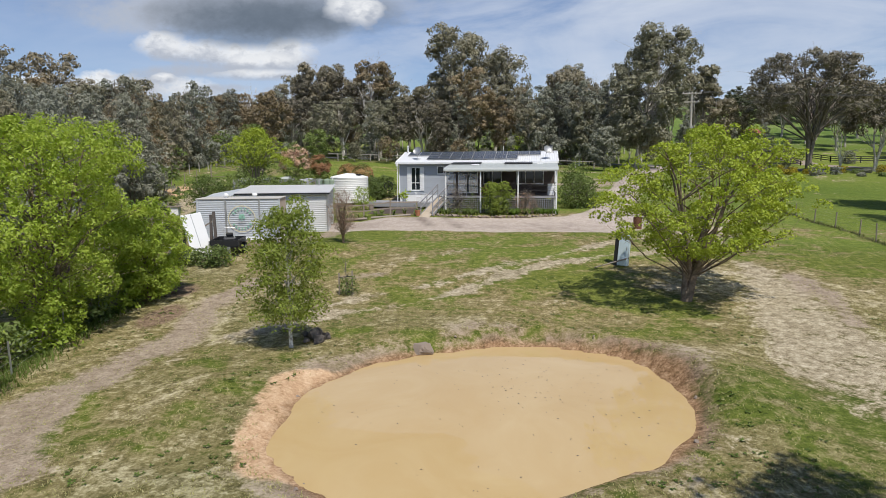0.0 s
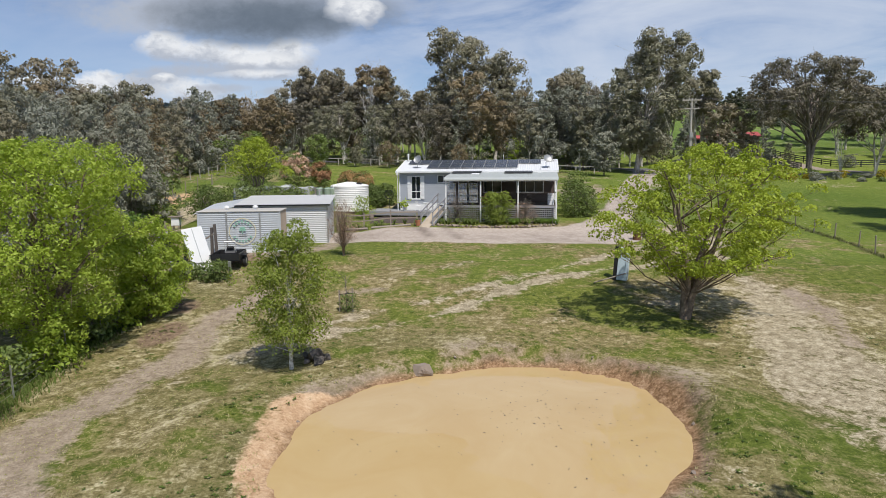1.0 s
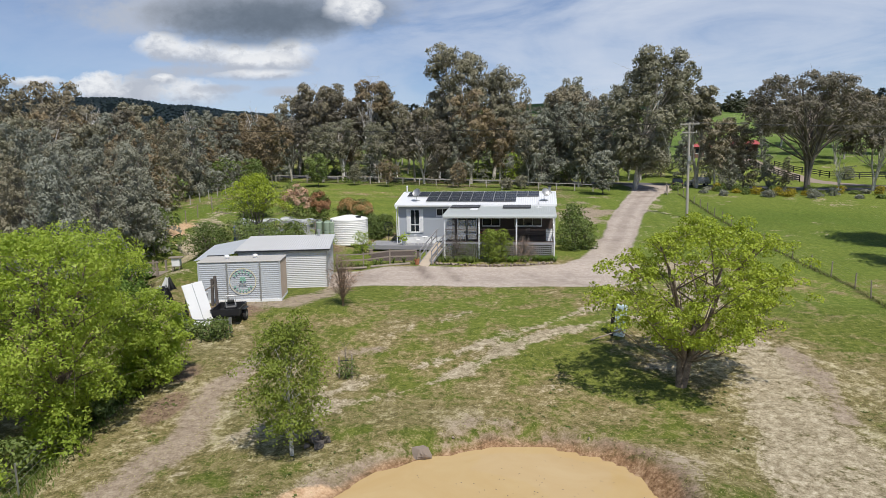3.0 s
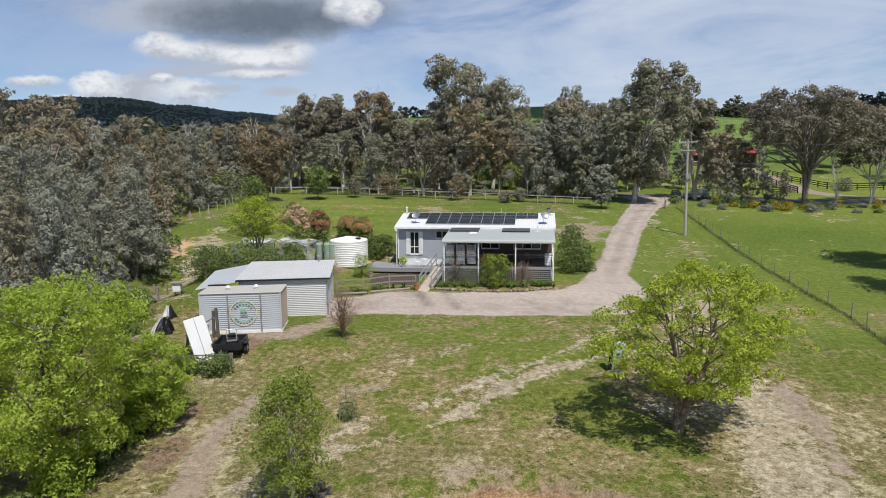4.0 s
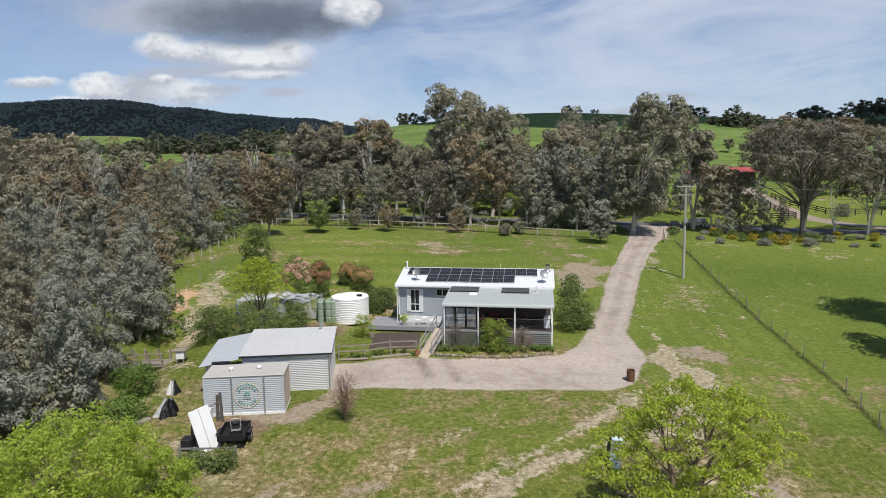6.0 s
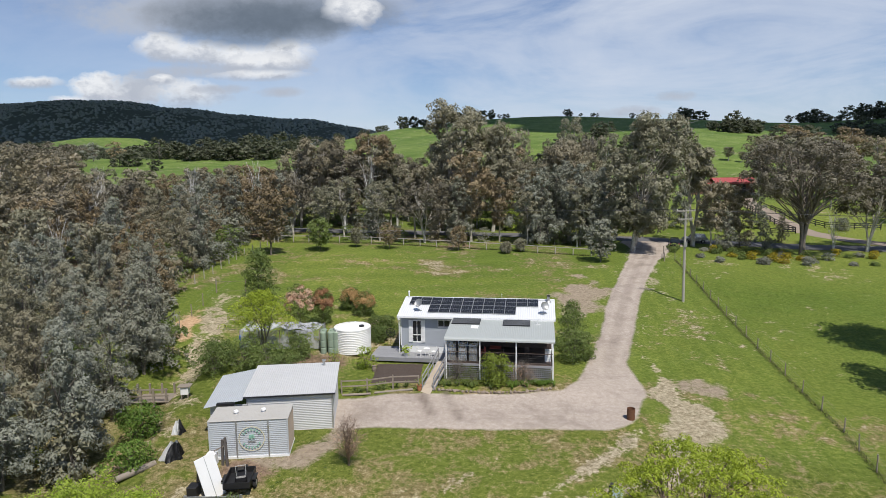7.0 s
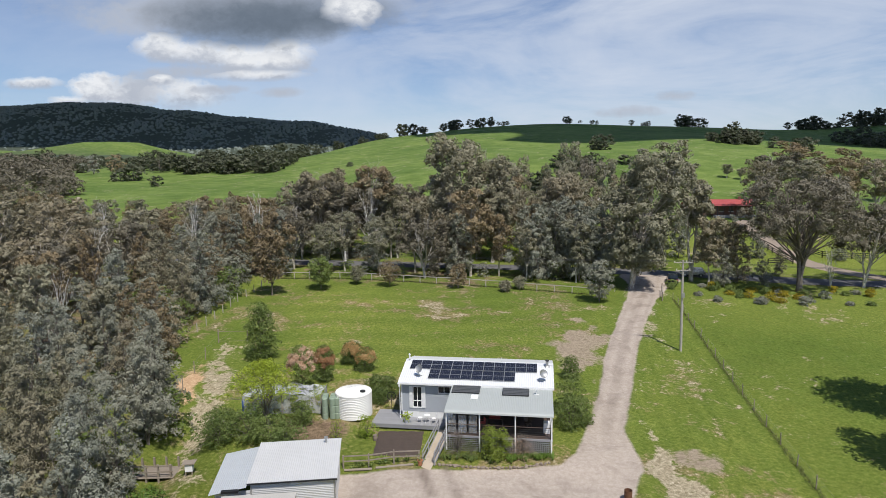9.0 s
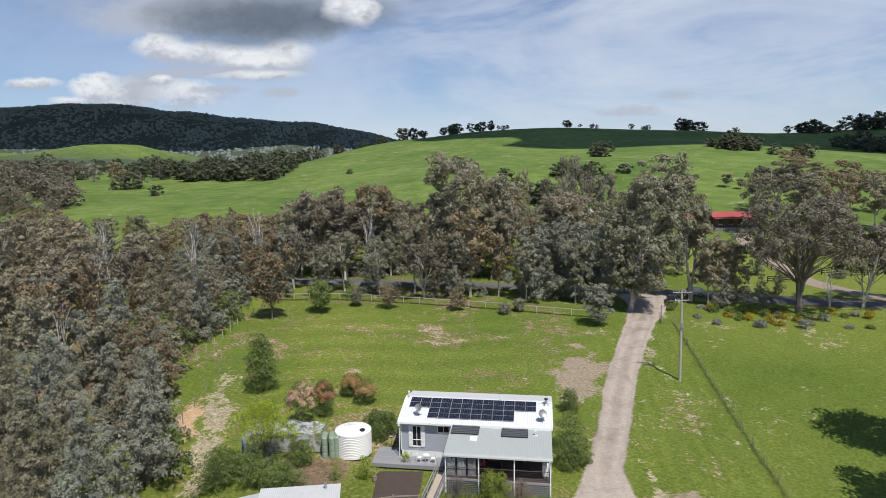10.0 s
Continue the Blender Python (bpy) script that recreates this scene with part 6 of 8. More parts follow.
# ---- shed, container, tanks ----
def shed():
    root = empty("shed", pose(-15.35, 41.15, 0, 0, 0, 8.0))
    tagged(root, "galvanised corrugated iron shed with sloping skillion roofs", "shed")
    # local: x to the right along the front, y to the back
    W, D = 6.0, 5.6
    wall = lambda u0, u1, z0, z1, m: corrugated(bmesh.new(), z0, z1, u0, u1, 0.13, 0.02, m, False)
    part("wall", wall(0, W, 2.0, 4.75, pose(0, 0, 0, 90)), M_ZINC, root, "corrugated iron front wall")
    part("wall", wall(0, D, 2.0, 4.85, pose(W, 0, 0, 90, 0, 90)), M_ZINC, root)
    part("wall", wall(0, D, 2.0, 4.85, pose(0.03, 0, 0, 90, 0, 90)), M_ZINC, root)
    part("wall", wall(0, W, 2.0, 5.1, pose(0, D, 0, 90)), M_ZINC, root)
    for x in (0.02, W - 0.04):
        part("corner_trim", boxed(x - 0.04, x + 0.06, -0.05, 0.05, 2.0, 4.75), M_STEEL, root)
    part("base_rail", boxed(0, W, -0.06, 0.0, 1.9, 2.12), M_TIMBER, root)
    ang = math.degrees(math.atan2(0.32, D))
    m = pose(-0.25, -0.14, 4.83, ang)
    part("roof", corrugated(bmesh.new(), 0, W + 0.45, 0, D + 0.39, 0.16, 0.014, m), M_ZINC, root, "pale corrugated iron roof")
    part("fascia", boxed(-0.2, W + 0.15, -0.13, -0.10, 4.66, 4.8), M_STEEL, root)
    part("gutter", boxed(-0.2, W + 0.2, -0.22, -0.14, 4.72, 4.80), M_BLACK, root)
    # lower lean-to roof on the far end
    m2 = pose(-2.85, -0.5, 4.27, ang, -9.6)
    part("lean_to_roof", corrugated(bmesh.new(), 0, 2.68, 0, D + 0.3, 0.16, 0.016, m2), M_CONT, root, "older grey lean-to roof sheet")
    part("lean_to_wall", wall(-2.5, 0, 2.0, 4.28, pose(0, -0.1, 0, 90)), M_ZINC, root)
    part("lean_to_wall", wall(0, D, 2.0, 4.3, pose(-2.5, 0, 0, 90, 0, 90)), M_CONT, root)
    part("eave_box", boxed(-1.9, -0.7, -0.75, -0.45, 4.45, 4.62), M_BLACK, root)
    part("sill_block", boxed(0.5, 1.5, -0.35, -0.08, 2.0, 2.22), M_STEEL, root)
    part("vent_pipe", lathe(bmesh.new(), [(0.06, 5.0), (0.06, 5.5), (0.16, 5.5), (0.16, 5.62)], 12, (5.0, 5.2, 0)), M_STEEL, root)


shed()


def container():
    root = empty("container", pose(-16.45, 37.05, 0, 0, 0, 7.5))
    tagged(root, "old grey ribbed container with a faded round sign, beside the shed", "container")
    W, D, z0, z1 = 5.05, 2.4, 2.12, 4.62
    part("side", corrugated(bmesh.new(), z0 + 0.12, z1, 0, W, 0.13, 0.018, pose(0, 0, 0, 90), False), M_CONT, root, "ribbed grey long side")
    part("side", corrugated(bmesh.new(), z0 + 0.12, z1, 0, W, 0.13, 0.035, pose(0, D, 0, 90), False), M_CONT, root)
    part("end", corrugated(bmesh.new(), 0, D, z0 + 0.12, z1, 0.2, 0.04, pose(0.02, 0, 0, 90, 0, 90)), M_CONT, root)
    part("end", corrugated(bmesh.new(), 0, D, z0 + 0.12, z1, 0.2, 0.04, pose(W, 0, 0, 90, 0, 90)), M_CREAM, root, "rust-stained cream end")
    part("roof", boxed(-0.04, W + 0.04, -0.05, D + 0.05, z1, z1 + 0.07, bevel=0.02), M_CONTROOF, root, "dusty tan top")
    part("sill", boxed(-0.02, W + 0.02, -0.06, D + 0.05, z0 - 0.05, z0 + 0.12), M_WHITE, root)
    for x in (1.72, 3.75):
        part("strap", boxed(x, x + 0.09, -0.075, -0.03, z0 + 0.02, z1), M_STEEL, root)
    for x in (0.0, W - 0.08):
        part("corner_post", boxed(x, x + 0.09, -0.05, 0.04, z0, z1), M_CONT, root)
    for x, y in ((1.55, 1.1), (3.3, 1.25)):
        part("roof_vent", lathe(bmesh.new(), [(0.1, z1), (0.1, z1 + 0.16), (0.17, z1 + 0.2), (0.15, z1 + 0.3), (0.04, z1 + 0.34)], 14, (x, y, 0)), M_WHITE, root)
    for x in (0.4, 2.6, 4.9):
        part("block", boxed(x, x + 0.3, -0.02, 0.3, 1.6, z0 - 0.05), M_STONE, root)
    # the faded round sign: ring, leaf shapes and plain bars
    sign = empty("sign", pose(2.72, -0.06, 3.42, 90))
    sign.parent = root
    for r0, r1, mat, nm in ((0.78, 0.83, M_SIGNYELLOW, "ring"),):
        bm = bmesh.new()
        for i in range(40):
            a, b = 6.28319 * i / 40, 6.28319 * (i + 1) / 40
            vs = [bm.verts.new((r * math.cos(t), r * math.sin(t), z)) for z in (0.009, 0.012) for r, t in ((r0, a), (r1, a), (r1, b), (r0, b))]
            bm.faces.new(vs[4:]), bm.faces.new(vs[:4][::-1])
            bm.faces.new((vs[1], vs[2], vs[6], vs[5])), bm.faces.new((vs[3], vs[0], vs[4], vs[7]))
        part(nm, bm, mat, sign)
    for k, (a0, a1) in enumerate(((25, 155), (205, 335))):
        for i in range(7):
            a = radians(a0 + (a1 - a0) * (i + 0.5) / 7)
            part("letter_bar", boxed(-0.04, 0.04, -0.075, 0.075, 0, 0.014, m=pose(0.6 * math.cos(a), 0.62 * math.sin(a), 0, 0, 0, math.degrees(a) - 90)), M_POOLGREEN, sign)
    for x, y, w, h in ((0, 0.22, 0.3, 0.12), (-0.12, 0.08, 0.14, 0.14), (0.12, 0.08, 0.14, 0.14), (0, 0.02, 0.06, 0.3)):
        part("leaf_shape", boxed(x - w / 2, x + w / 2, y - h / 2, y + h / 2, 0, 0.014, bevel=0.005), M_POOLGREEN, sign)
    part("letter_bar", boxed(-0.24, 0.24, -0.22, -0.17, 0, 0.014), M_STEEL, sign)


container()


def water_tank():
    x, y = -10.75, 57.5
    z = gz(x, y) - 0.05
    root = empty("water_tank", pose(x, y, z))
    tagged(root, "large ribbed cream poly rainwater tank", "water tank")
    prof = []
    for i in range(14):
        h = 0.05 + i * 0.165
        prof += [(1.73, h), (1.76, h + 0.03), (1.76, h + 0.11), (1.73, h + 0.14)]
    part("shell", lathe(bmesh.new(), prof, 48), M_TANK, root)
    bm = lathe(bmesh.new(), [(1.78, 2.34), (1.74, 2.42), (0.25, 2.72), (0.0001, 2.74)], 48)
    part("lid", bm, M_TANK, root)
    for i in range(12):
        a = 6.28319 * i / 12
        part("rib", barred((1.68 * math.cos(a), 1.68 * math.sin(a), 2.44), (0.3 * math.cos(a), 0.3 * math.sin(a), 2.72), 0.07, 0.05), M_TANK, root)
    part("hatch", lathe(bmesh.new(), [(0.26, 2.55), (0.26, 2.66), (0.2, 2.68)], 20, (1.0, -0.6, 0)), M_BLACK, root)
    part("overflow_pipe", barred((-1.3, -1.25, 0), (-1.3, -1.25, 2.5), 0.09, None, 8), M_WHITE, root)


water_tank()


def slim_tank(x, y, turn):
    root = empty("slim_tank", pose(x, y, gz(x, y) - 0.03, 0, 0, turn))
    tagged(root, "sage green slimline water tank stood on end", "water tank", "green slim tanks")
    bm = bmesh.new()
    n, L, r, H = 10, 1.1, 0.28, 2.05
    ring = [(L / 2 + r * math.cos(a), r * math.sin(a)) for a in np.linspace(-1.5708, 1.5708, n)] + [(-L / 2 + r * math.cos(a), r * math.sin(a)) for a in np.linspace(1.5708, 4.7124, n)]
    rows = []
    for s, z in ((1.0, 0), (1.0, 0.5), (0.96, 0.53), (0.96, 0.6), (1.0, 0.63), (1.0, 1.2), (0.96, 1.23), (0.96, 1.3), (1.0, 1.33), (1.0, H - 0.08), (0.88, H)):
        rows.append([bm.verts.new((px * s, py * s, z)) for px, py in ring])
    m = len(ring)
    for p, q in zip(rows, rows[1:]):
        for i in range(m):
            bm.faces.new((p[i], p[(i + 1) % m], q[(i + 1) % m], q[i]))
    bm.faces.new(rows[0][::-1]), bm.faces.new(rows[-1])
    part("shell", bm, M_GREENTANK, root)
    part("lid", lathe(bmesh.new(), [(0.16, H), (0.16, H + 0.05), (0.12, H + 0.07)], 14), M_GREENTANK, root)


for k in range(3):
    slim_tank(-13.35 + 0.72 * k, 56.7 + 0.05 * k, (96, 94, 62)[k])

# ---- shrubs and garden ----
def shrub(name, seed, x, y, h, r, mat, label, n=30, per=70, size=0.16, wood=M_BARK, base=0.04, clump=0.5, category="shrub", group="", shape="round", forks=3, aspect=0.5, bare=0, twigs=2, tr=0.05):
    return plant_tree(name, dict(seed=seed, height=h, crown=(r, r), n_clumps=n, per=per, size=size, trunk_r=tr, crown_base=base, clump_r=clump, lean=0.02, forks=forks, droop=0.1, flat=0.8, aspect=aspect,
                                 shape=shape, bare=bare, twigs=twigs, sides=4), wood, mat, x, y, label, seed * 37 % 360, 1.0, category, group)


def flush(root, h, r, seed, mat, n):
    """New leaves on the sunny side of a bush."""
    rng = np.random.RandomState(seed)
    d = rng.normal(size=(46, 3))
    d /= np.linalg.norm(d, axis=1, keepdims=True)
    d[:, 2] = np.abs(d[:, 2]) * 0.9 + 0.05
    who = rng.randint(0, 46, n)
    q = rng.normal(size=(n, 3))
    q /= np.linalg.norm(q, axis=1, keepdims=True)
    pts = np.array([0, 0, h * 0.52]) + d[who] * np.array([r, r, h * 0.47]) + q * 0.36 * rng.uniform(0.4, 1.0, (n, 1))
    v, f = leaves(rng, pts, 0.18, 0.0, 0.2, 0.55, d[who] + q * 0.4 + np.array([0, 0, 0.3]), 0.5)
    c = new("new_growth", array_mesh("new_growth", v, f, mat))
    c.parent = root


M_RUSSETLEAF = leaf("russet_new_leaves", (0.230, 0.120, 0.060), (0.420, 0.210, 0.100), (0.560, 0.330, 0.180), 0.25, 0.4, 0.1, 1.5)
M_GOLDLEAF = leaf("golden_new_leaves", (0.300, 0.180, 0.060), (0.560, 0.330, 0.130), (0.760, 0.560, 0.300), 0.25, 0.4, 0.1, 1.5)
for i, (x, y, h, r) in enumerate(((-16.9, 61.9, 4.9, 1.4), (-15.2, 64.8, 3.8, 1.0), (-13.2, 70.2, 2.4, 1.05), (-11.3, 68.2, 2.5, 1.05))):
    bush = shrub("photinia", 100 + i, x, y, h, r, M_SHRUB, ("rounded photinia bush with cream and pink new leaves", "rounded photinia bush with russet new leaves", "rounded photinia bush with golden new leaves", "rounded photinia bush with golden new leaves")[i],
                 60, 80, 0.17, clump=0.5, group="photinia bushes")
    flush(bush, h, r, 300 + i, (M_PINK, M_RUSSETLEAF, M_GOLDLEAF, M_GOLDLEAF)[i], 4600)


shrub("dark_bush", 110, -24.2, 70.9, 6.4, 1.65, M_SHRUB, "upright dense dark green bush in the paddock corner", 70, 90, 0.24, clump=0.75, shape="oval", category="tree")
plant_tree("lime_tree", dict(seed=111, height=6.3, crown=(2.8, 2.6), n_clumps=110, per=76, size=0.16, trunk_r=0.12, crown_base=0.54, clump_r=0.5, lean=0.02, forks=6, droop=0.1, flat=0.8, aspect=0.5, shape="dome",
                             twigs=4, sides=4, spread=0.6, boughs=26, limb=0.4, bare=0), M_BARK, M_SPRING, -18.1, 53.9, "small tree with grey limbs and lime green new leaves", 30, category="tree")
for i, (x, y, h, r) in enumerate(((-21.6, 51.0, 2.6, 1.8), (-19.2, 51.6, 2.8, 1.8), (-16.9, 51.0, 2.6, 1.6), (-15.4, 50.2, 2.4, 1.3), (-22.2, 53.4, 2.2, 1.5), (-15.2, 55.0, 2.1, 0.9))):
    shrub("hedge_bush", 120 + i, x, y, h, r, M_SHRUB, "dark green hedge bush behind the shed", 40, 80, 0.17, clump=0.55, group="bushes behind the shed")
shrub("garden_shrub", 130, -8.9, 53.4, 1.9, 0.9, M_BRIGHT, "loose light green garden shrub", 26, 50, 0.14, clump=0.4)
shrub("garden_shrub", 131, -11.5, 52.4, 1.6, 0.5, M_BIRCH, "thin tall yellowish shrub", 18, 26, 0.12, clump=0.3)
for i, (x, y, h, r) in enumerate(((-9.2, 62.2, 1.9, 1.0), (-7.9, 61.6, 2.1, 1.0), (-8.6, 60.2, 1.3, 0.8))):
    shrub("flax_bush", 135 + i, x, y, h, r, M_SHRUB, "dark spiky bush beside the house", 26, 60, 0.42, clump=0.5, aspect=0.16, group="bushes beside the house")
shrub("flower_bush", 140, 2.6, 49.4, 2.5, 1.2, M_BIRCH, "large yellow-green flowering bush before the verandah", 46, 75, 0.17, clump=0.5)
shrub("twiggy_bush", 141, -0.6, 49.9, 2.3, 1.1, M_SHRUB, "leafless twiggy grey bush before the verandah", 70, 8, 0.1, clump=0.45, twigs=9, shape="dome", bare=30, tr=0.07)
shrub("twiggy_bush", 142, 4.9, 49.7, 2.1, 1.0, M_PINK, "twiggy reddish bush before the verandah", 60, 14, 0.1, clump=0.45, twigs=9, shape="dome", bare=14, tr=0.07)
shrub("twiggy_bush", 143, 0.6, 49.4, 1.5, 0.7, M_SHRUB, "low twiggy bush before the verandah", 26, 14, 0.1, clump=0.3, twigs=5, shape="dome")
for i, (x, y, h, r) in enumerate(((9.9, 55.4, 2.9, 1.4), (10.3, 58.6, 3.8, 1.6), (11.1, 56.4, 2.6, 1.2), (11.9, 67.5, 2.4, 1.0))):
    shrub("side_bush", 150 + i, x, y, h, r, M_SHRUB, "dense green bush at the end of the house", 40, 60, 0.19, clump=0.5, group="bushes at the house end", shape="oval")
shrub("bare_bush", 160, -7.3, 36.6, 3.4, 1.0, M_PINK, "upright bare brown twiggy bush on the lawn", 150, 4, 0.08, wood=M_TWIG, clump=0.36, twigs=8, shape="oval", base=0.3, forks=16, bare=70, tr=0.05)
shrub("rail_bush", 161, -14.8, 31.5, 0.85, 0.8, M_SHRUB, "low dark bush along the pipe rail", 24, 60, 0.15, clump=0.4)
shrub("rail_bush", 162, -13.2, 31.6, 0.95, 0.8, M_SHRUB, "low dark bush along the pipe rail", 24, 60, 0.15, clump=0.4)
shrub("gully_bush", 163, -23.0, 41.0, 2.3, 1.5, M_STRAP, "green bush in the gully", 36, 70, 0.2, clump=0.6)
shrub("gully_bush", 164, -21.2, 36.2, 1.7, 1.3, M_STRAP, "green bush in the gully", 30, 70, 0.2, clump=0.55)
shrub("sapling_bush", 165, -5.2, 26.9, 0.75, 0.4, M_SHRUB, "small dark bush at the foot of a sapling", 14, 40, 0.1, clump=0.25)
for i in range(9):
    x = -14.2 + 0.35 * math.sin(i * 2.1)
    y = 13.5 + i * 1.6
    shrub("fence_shrub", 170 + i, x - 0.9, y, 1.3 + 0.3 * math.sin(i), 1.0, M_BRIGHT if i % 3 else M_SHRUB, "low leafy growth along the wire fence", 22, 60, 0.17, clump=0.45, group="growth along the wire fence")


def strappy(x0, y0, x1, y1, n, seed, label, mat=None):
    """A border of arching strap leaves."""
    rng = np.random.RandomState(seed)
    t = rng.uniform(0, 1, n)
    cx, cy = x0 + (x1 - x0) * t + rng.normal(size=n) * 0.1, y0 + (y1 - y0) * t + rng.normal(size=n) * 0.25
    V, F = [], []
    for a, b in zip(cx, cy):
        z = gz(a, b)
        for k in range(14):
            g = rng.uniform(0, 6.28)
            L, w = rng.uniform(0.3, 0.6), 0.035
            dx, dy = math.cos(g), math.sin(g)
            base = len(V)
            for s, hgt in ((0, 0), (0.45, 0.42), (1.0, 0.3)):
                px, py, pz = a + dx * L * s * 0.8, b + dy * L * s * 0.8, z + hgt * rng.uniform(0.9, 1.2) * L * 1.8
                ww = w * (1.1 - s)
                V += [(px - dy * ww, py + dx * ww, pz), (px + dy * ww, py - dx * ww, pz)]
            F += [(base, base + 1, base + 3, base + 2), (base + 2, base + 3, base + 5, base + 4)]
    ob = new("border_plants", array_mesh("border_plants", np.array(V), np.array(F), mat or M_SHRUB))
    return tagged(ob, label, "border plants", kind="stuff")


strappy(3.6, 49.0, 7.3, 49.4, 44, 1, "clumps of arching green strap leaves along the verandah bed", M_STRAP)
strappy(-2.2, 49.2, 3.0, 49.0, 24, 2, "green border plants along the verandah bed", M_SHRUB)
strappy(-9.3, 48.2, -4.2, 48.8, 12, 3, "sparse green plants along the garden fence", M_SHRUB)


def rock(name, x, y, r, seed, mat, label, squash=0.7, group="", sink=0.25):
    bm = bmesh.new()
    bmesh.ops.create_cube(bm, size=2 * r)
    bmesh.ops.subdivide_edges(bm, edges=bm.edges[:], cuts=3, use_grid_fill=True)
    for v in bm.verts:
        v.co = v.co.lerp(v.co.normalized() * r, 0.3)
    rng = random.Random(seed)
    off = Vector((rng.uniform(0, 50), rng.uniform(0, 50), rng.uniform(0, 50)))
    for v in bm.verts:
        k = 1 + 0.35 * noise.noise(v.co / r * 0.9 + off) + 0.12 * noise.noise(v.co / r * 2.5 + off)
        v.co = v.co * k
    for c in range(16):
        d = Vector((rng.gauss(0, 1), rng.gauss(0, 1), rng.gauss(0, 0.8))).normalized()
        lim = r * rng.uniform(0.48, 0.8)
        for v in bm.verts:
            over = v.co.dot(d) - lim
            if over > 0:
                v.co -= d * over * 0.97
    for v in bm.verts:
        v.co = Vector((v.co.x * 1.25, v.co.y * 0.95, v.co.z * squash))
    ob = part(name, bm, mat)
    ob.matrix_basis = pose(x, y, gz(x, y) + r * squash * (1 - 2 * sink), 0, 0, rng.uniform(0, 360))
    return tagged(ob, label, "rock", group)


rock("boulder", -1.36, 20.7, 0.42, 8, M_STONE, "brown boulder on the pond's edge", 0.62)
for x, y, r, seed in ((-5.35, 20.75, 0.26, 4), (-5.02, 20.5, 0.21, 5), (-5.65, 21.0, 0.20, 6), (-5.2, 21.05, 0.24, 7), (-4.86, 20.85, 0.16, 8), (-5.5, 20.45, 0.14, 9)):
    rock("boulder", x, y, r, seed, M_DARKSTONE, "dark stone in the heap under the birch", 0.9, "stones under the birch", 0.15)
for i in range(30):
    t = i / 29
    x = -2.4 + 9.4 * t
    y = 48.2 - 0.35 * math.sin(t * 3.14) + (0.4 * max(0, t - 0.75) * 4)
    rock("edging_stone", x, y, 0.19 + 0.04 * math.sin(i * 1.7), 20 + i, M_STONE, "rounded stone edging the garden bed", 0.75, "stones edging the garden bed")
rng_s = random.Random(5)
for i in range(9):
    a = rng_s.uniform(0, 6.28)
    q = float(dam_edge(np.array(a))) + rng_s.uniform(0.05, 0.6)
    rock("pebble", DAM[0] + q * math.cos(a), DAM[1] + q * math.sin(a), rng_s.uniform(0.04, 0.08), 60 + i, M_STONE, "small stone on the pond's clay bank", 0.7, "stones on the bank")


def soil_bed():
    n = 26
    xs, ys = np.linspace(-8.0, -3.7, n), np.linspace(49.6, 54.6, n)
    X, Y = np.meshgrid(xs, ys)
    edge = np.minimum(np.minimum(X - xs[0], xs[-1] - X), np.minimum(Y - ys[0], ys[-1] - Y))
    Z = land(X, Y) + 0.14 * sstep(0, 0.35, edge) + 0.03 * waves(X, Y, 5, 33) - 0.04
    idx = np.arange(n * n).reshape(n, n)
    f = np.stack([idx[:-1, :-1], idx[:-1, 1:], idx[1:, 1:], idx[1:, :-1]], -1).reshape(-1, 4)
    tagged(new("garden_bed", array_mesh("garden_bed", np.stack([X, Y, Z], -1).reshape(-1, 3), f, M_SOIL, True)), "raked bare brown soil bed beside the ramp", "garden bed")


soil_bed()


# ---- fences, gates, wires ----
def rail_fence(name, pts, step, h, post_w, rails, mat, label, rail_w=0.05, rail_h=0.1, wires=(), round_=0, lean=0.0):
    root = empty(name, Matrix())
    tagged(root, label, "fence")
    rng = random.Random(len(pts) * 7 + int(step * 10))
    tops = []
    for (ax, ay), (bx, by) in zip(pts, pts[1:]):
        n = max(1, round(math.hypot(bx - ax, by - ay) / step))
        for i in range(n + (1 if (bx, by) == pts[-1] else 0)):
            x, y = ax + (bx - ax) * i / n, ay + (by - ay) * i / n
            z = gz(x, y)
            k = rng.uniform(0.94, 1.06)
            part("post", barred((x, y, z - 0.3), (x + rng.uniform(-lean, lean), y + rng.uniform(-lean, lean), z + h * k), post_w, None, round_), mat, root)
            tops.append((x, y, z))
    for p, q in zip(tops, tops[1:]):
        for r in rails:
            part("rail", barred((p[0], p[1], p[2] + r), (q[0], q[1], q[2] + r), rail_w, rail_h), mat, root)
        for r in wires:
            part("wire", barred((p[0], p[1], p[2] + r), (q[0], q[1], q[2] + r), 0.008, None, 3), M_WIRE, root)
    return root


rail_fence("garden_fence", [(-10.0, 48.0), (-3.75, 48.5)], 2.05, 1.15, 0.11, (1.05, 0.6), M_TIMBER, "weathered timber post and rail garden fence")
sl = empty("garden_sleeper", Matrix())
tagged(sl, "split timber sleepers edging the garden", "sleeper")
for a, b in (((-9.9, 47.7), (-7.6, 47.8)), ((-7.3, 47.85), (-4.2, 48.1))):
    part("log", barred((*a, gz(*a) + 0.08), (*b, gz(*b) + 0.08), 0.22, 0.2, 8), M_TIMBER, sl)
rail_fence("paddock_fence", [(-32.5, 106.6), (-22, 107.8), (-2, 105.6), (20.5, 100.7)], 2.9, 1.25, 0.13, (1.15,), M_POLE, "pale timber top-rail fence across the paddock", 0.07, 0.11, (0.4, 0.75))
rail_fence("boundary_fence", FENCE_LINE, 3.7, 1.15, 0.10, (), M_TIMBER, "wire fence on thin weathered posts beside the drive", wires=(0.25, 0.5, 0.75, 1.0, 1.15), round_=6, lean=0.06)
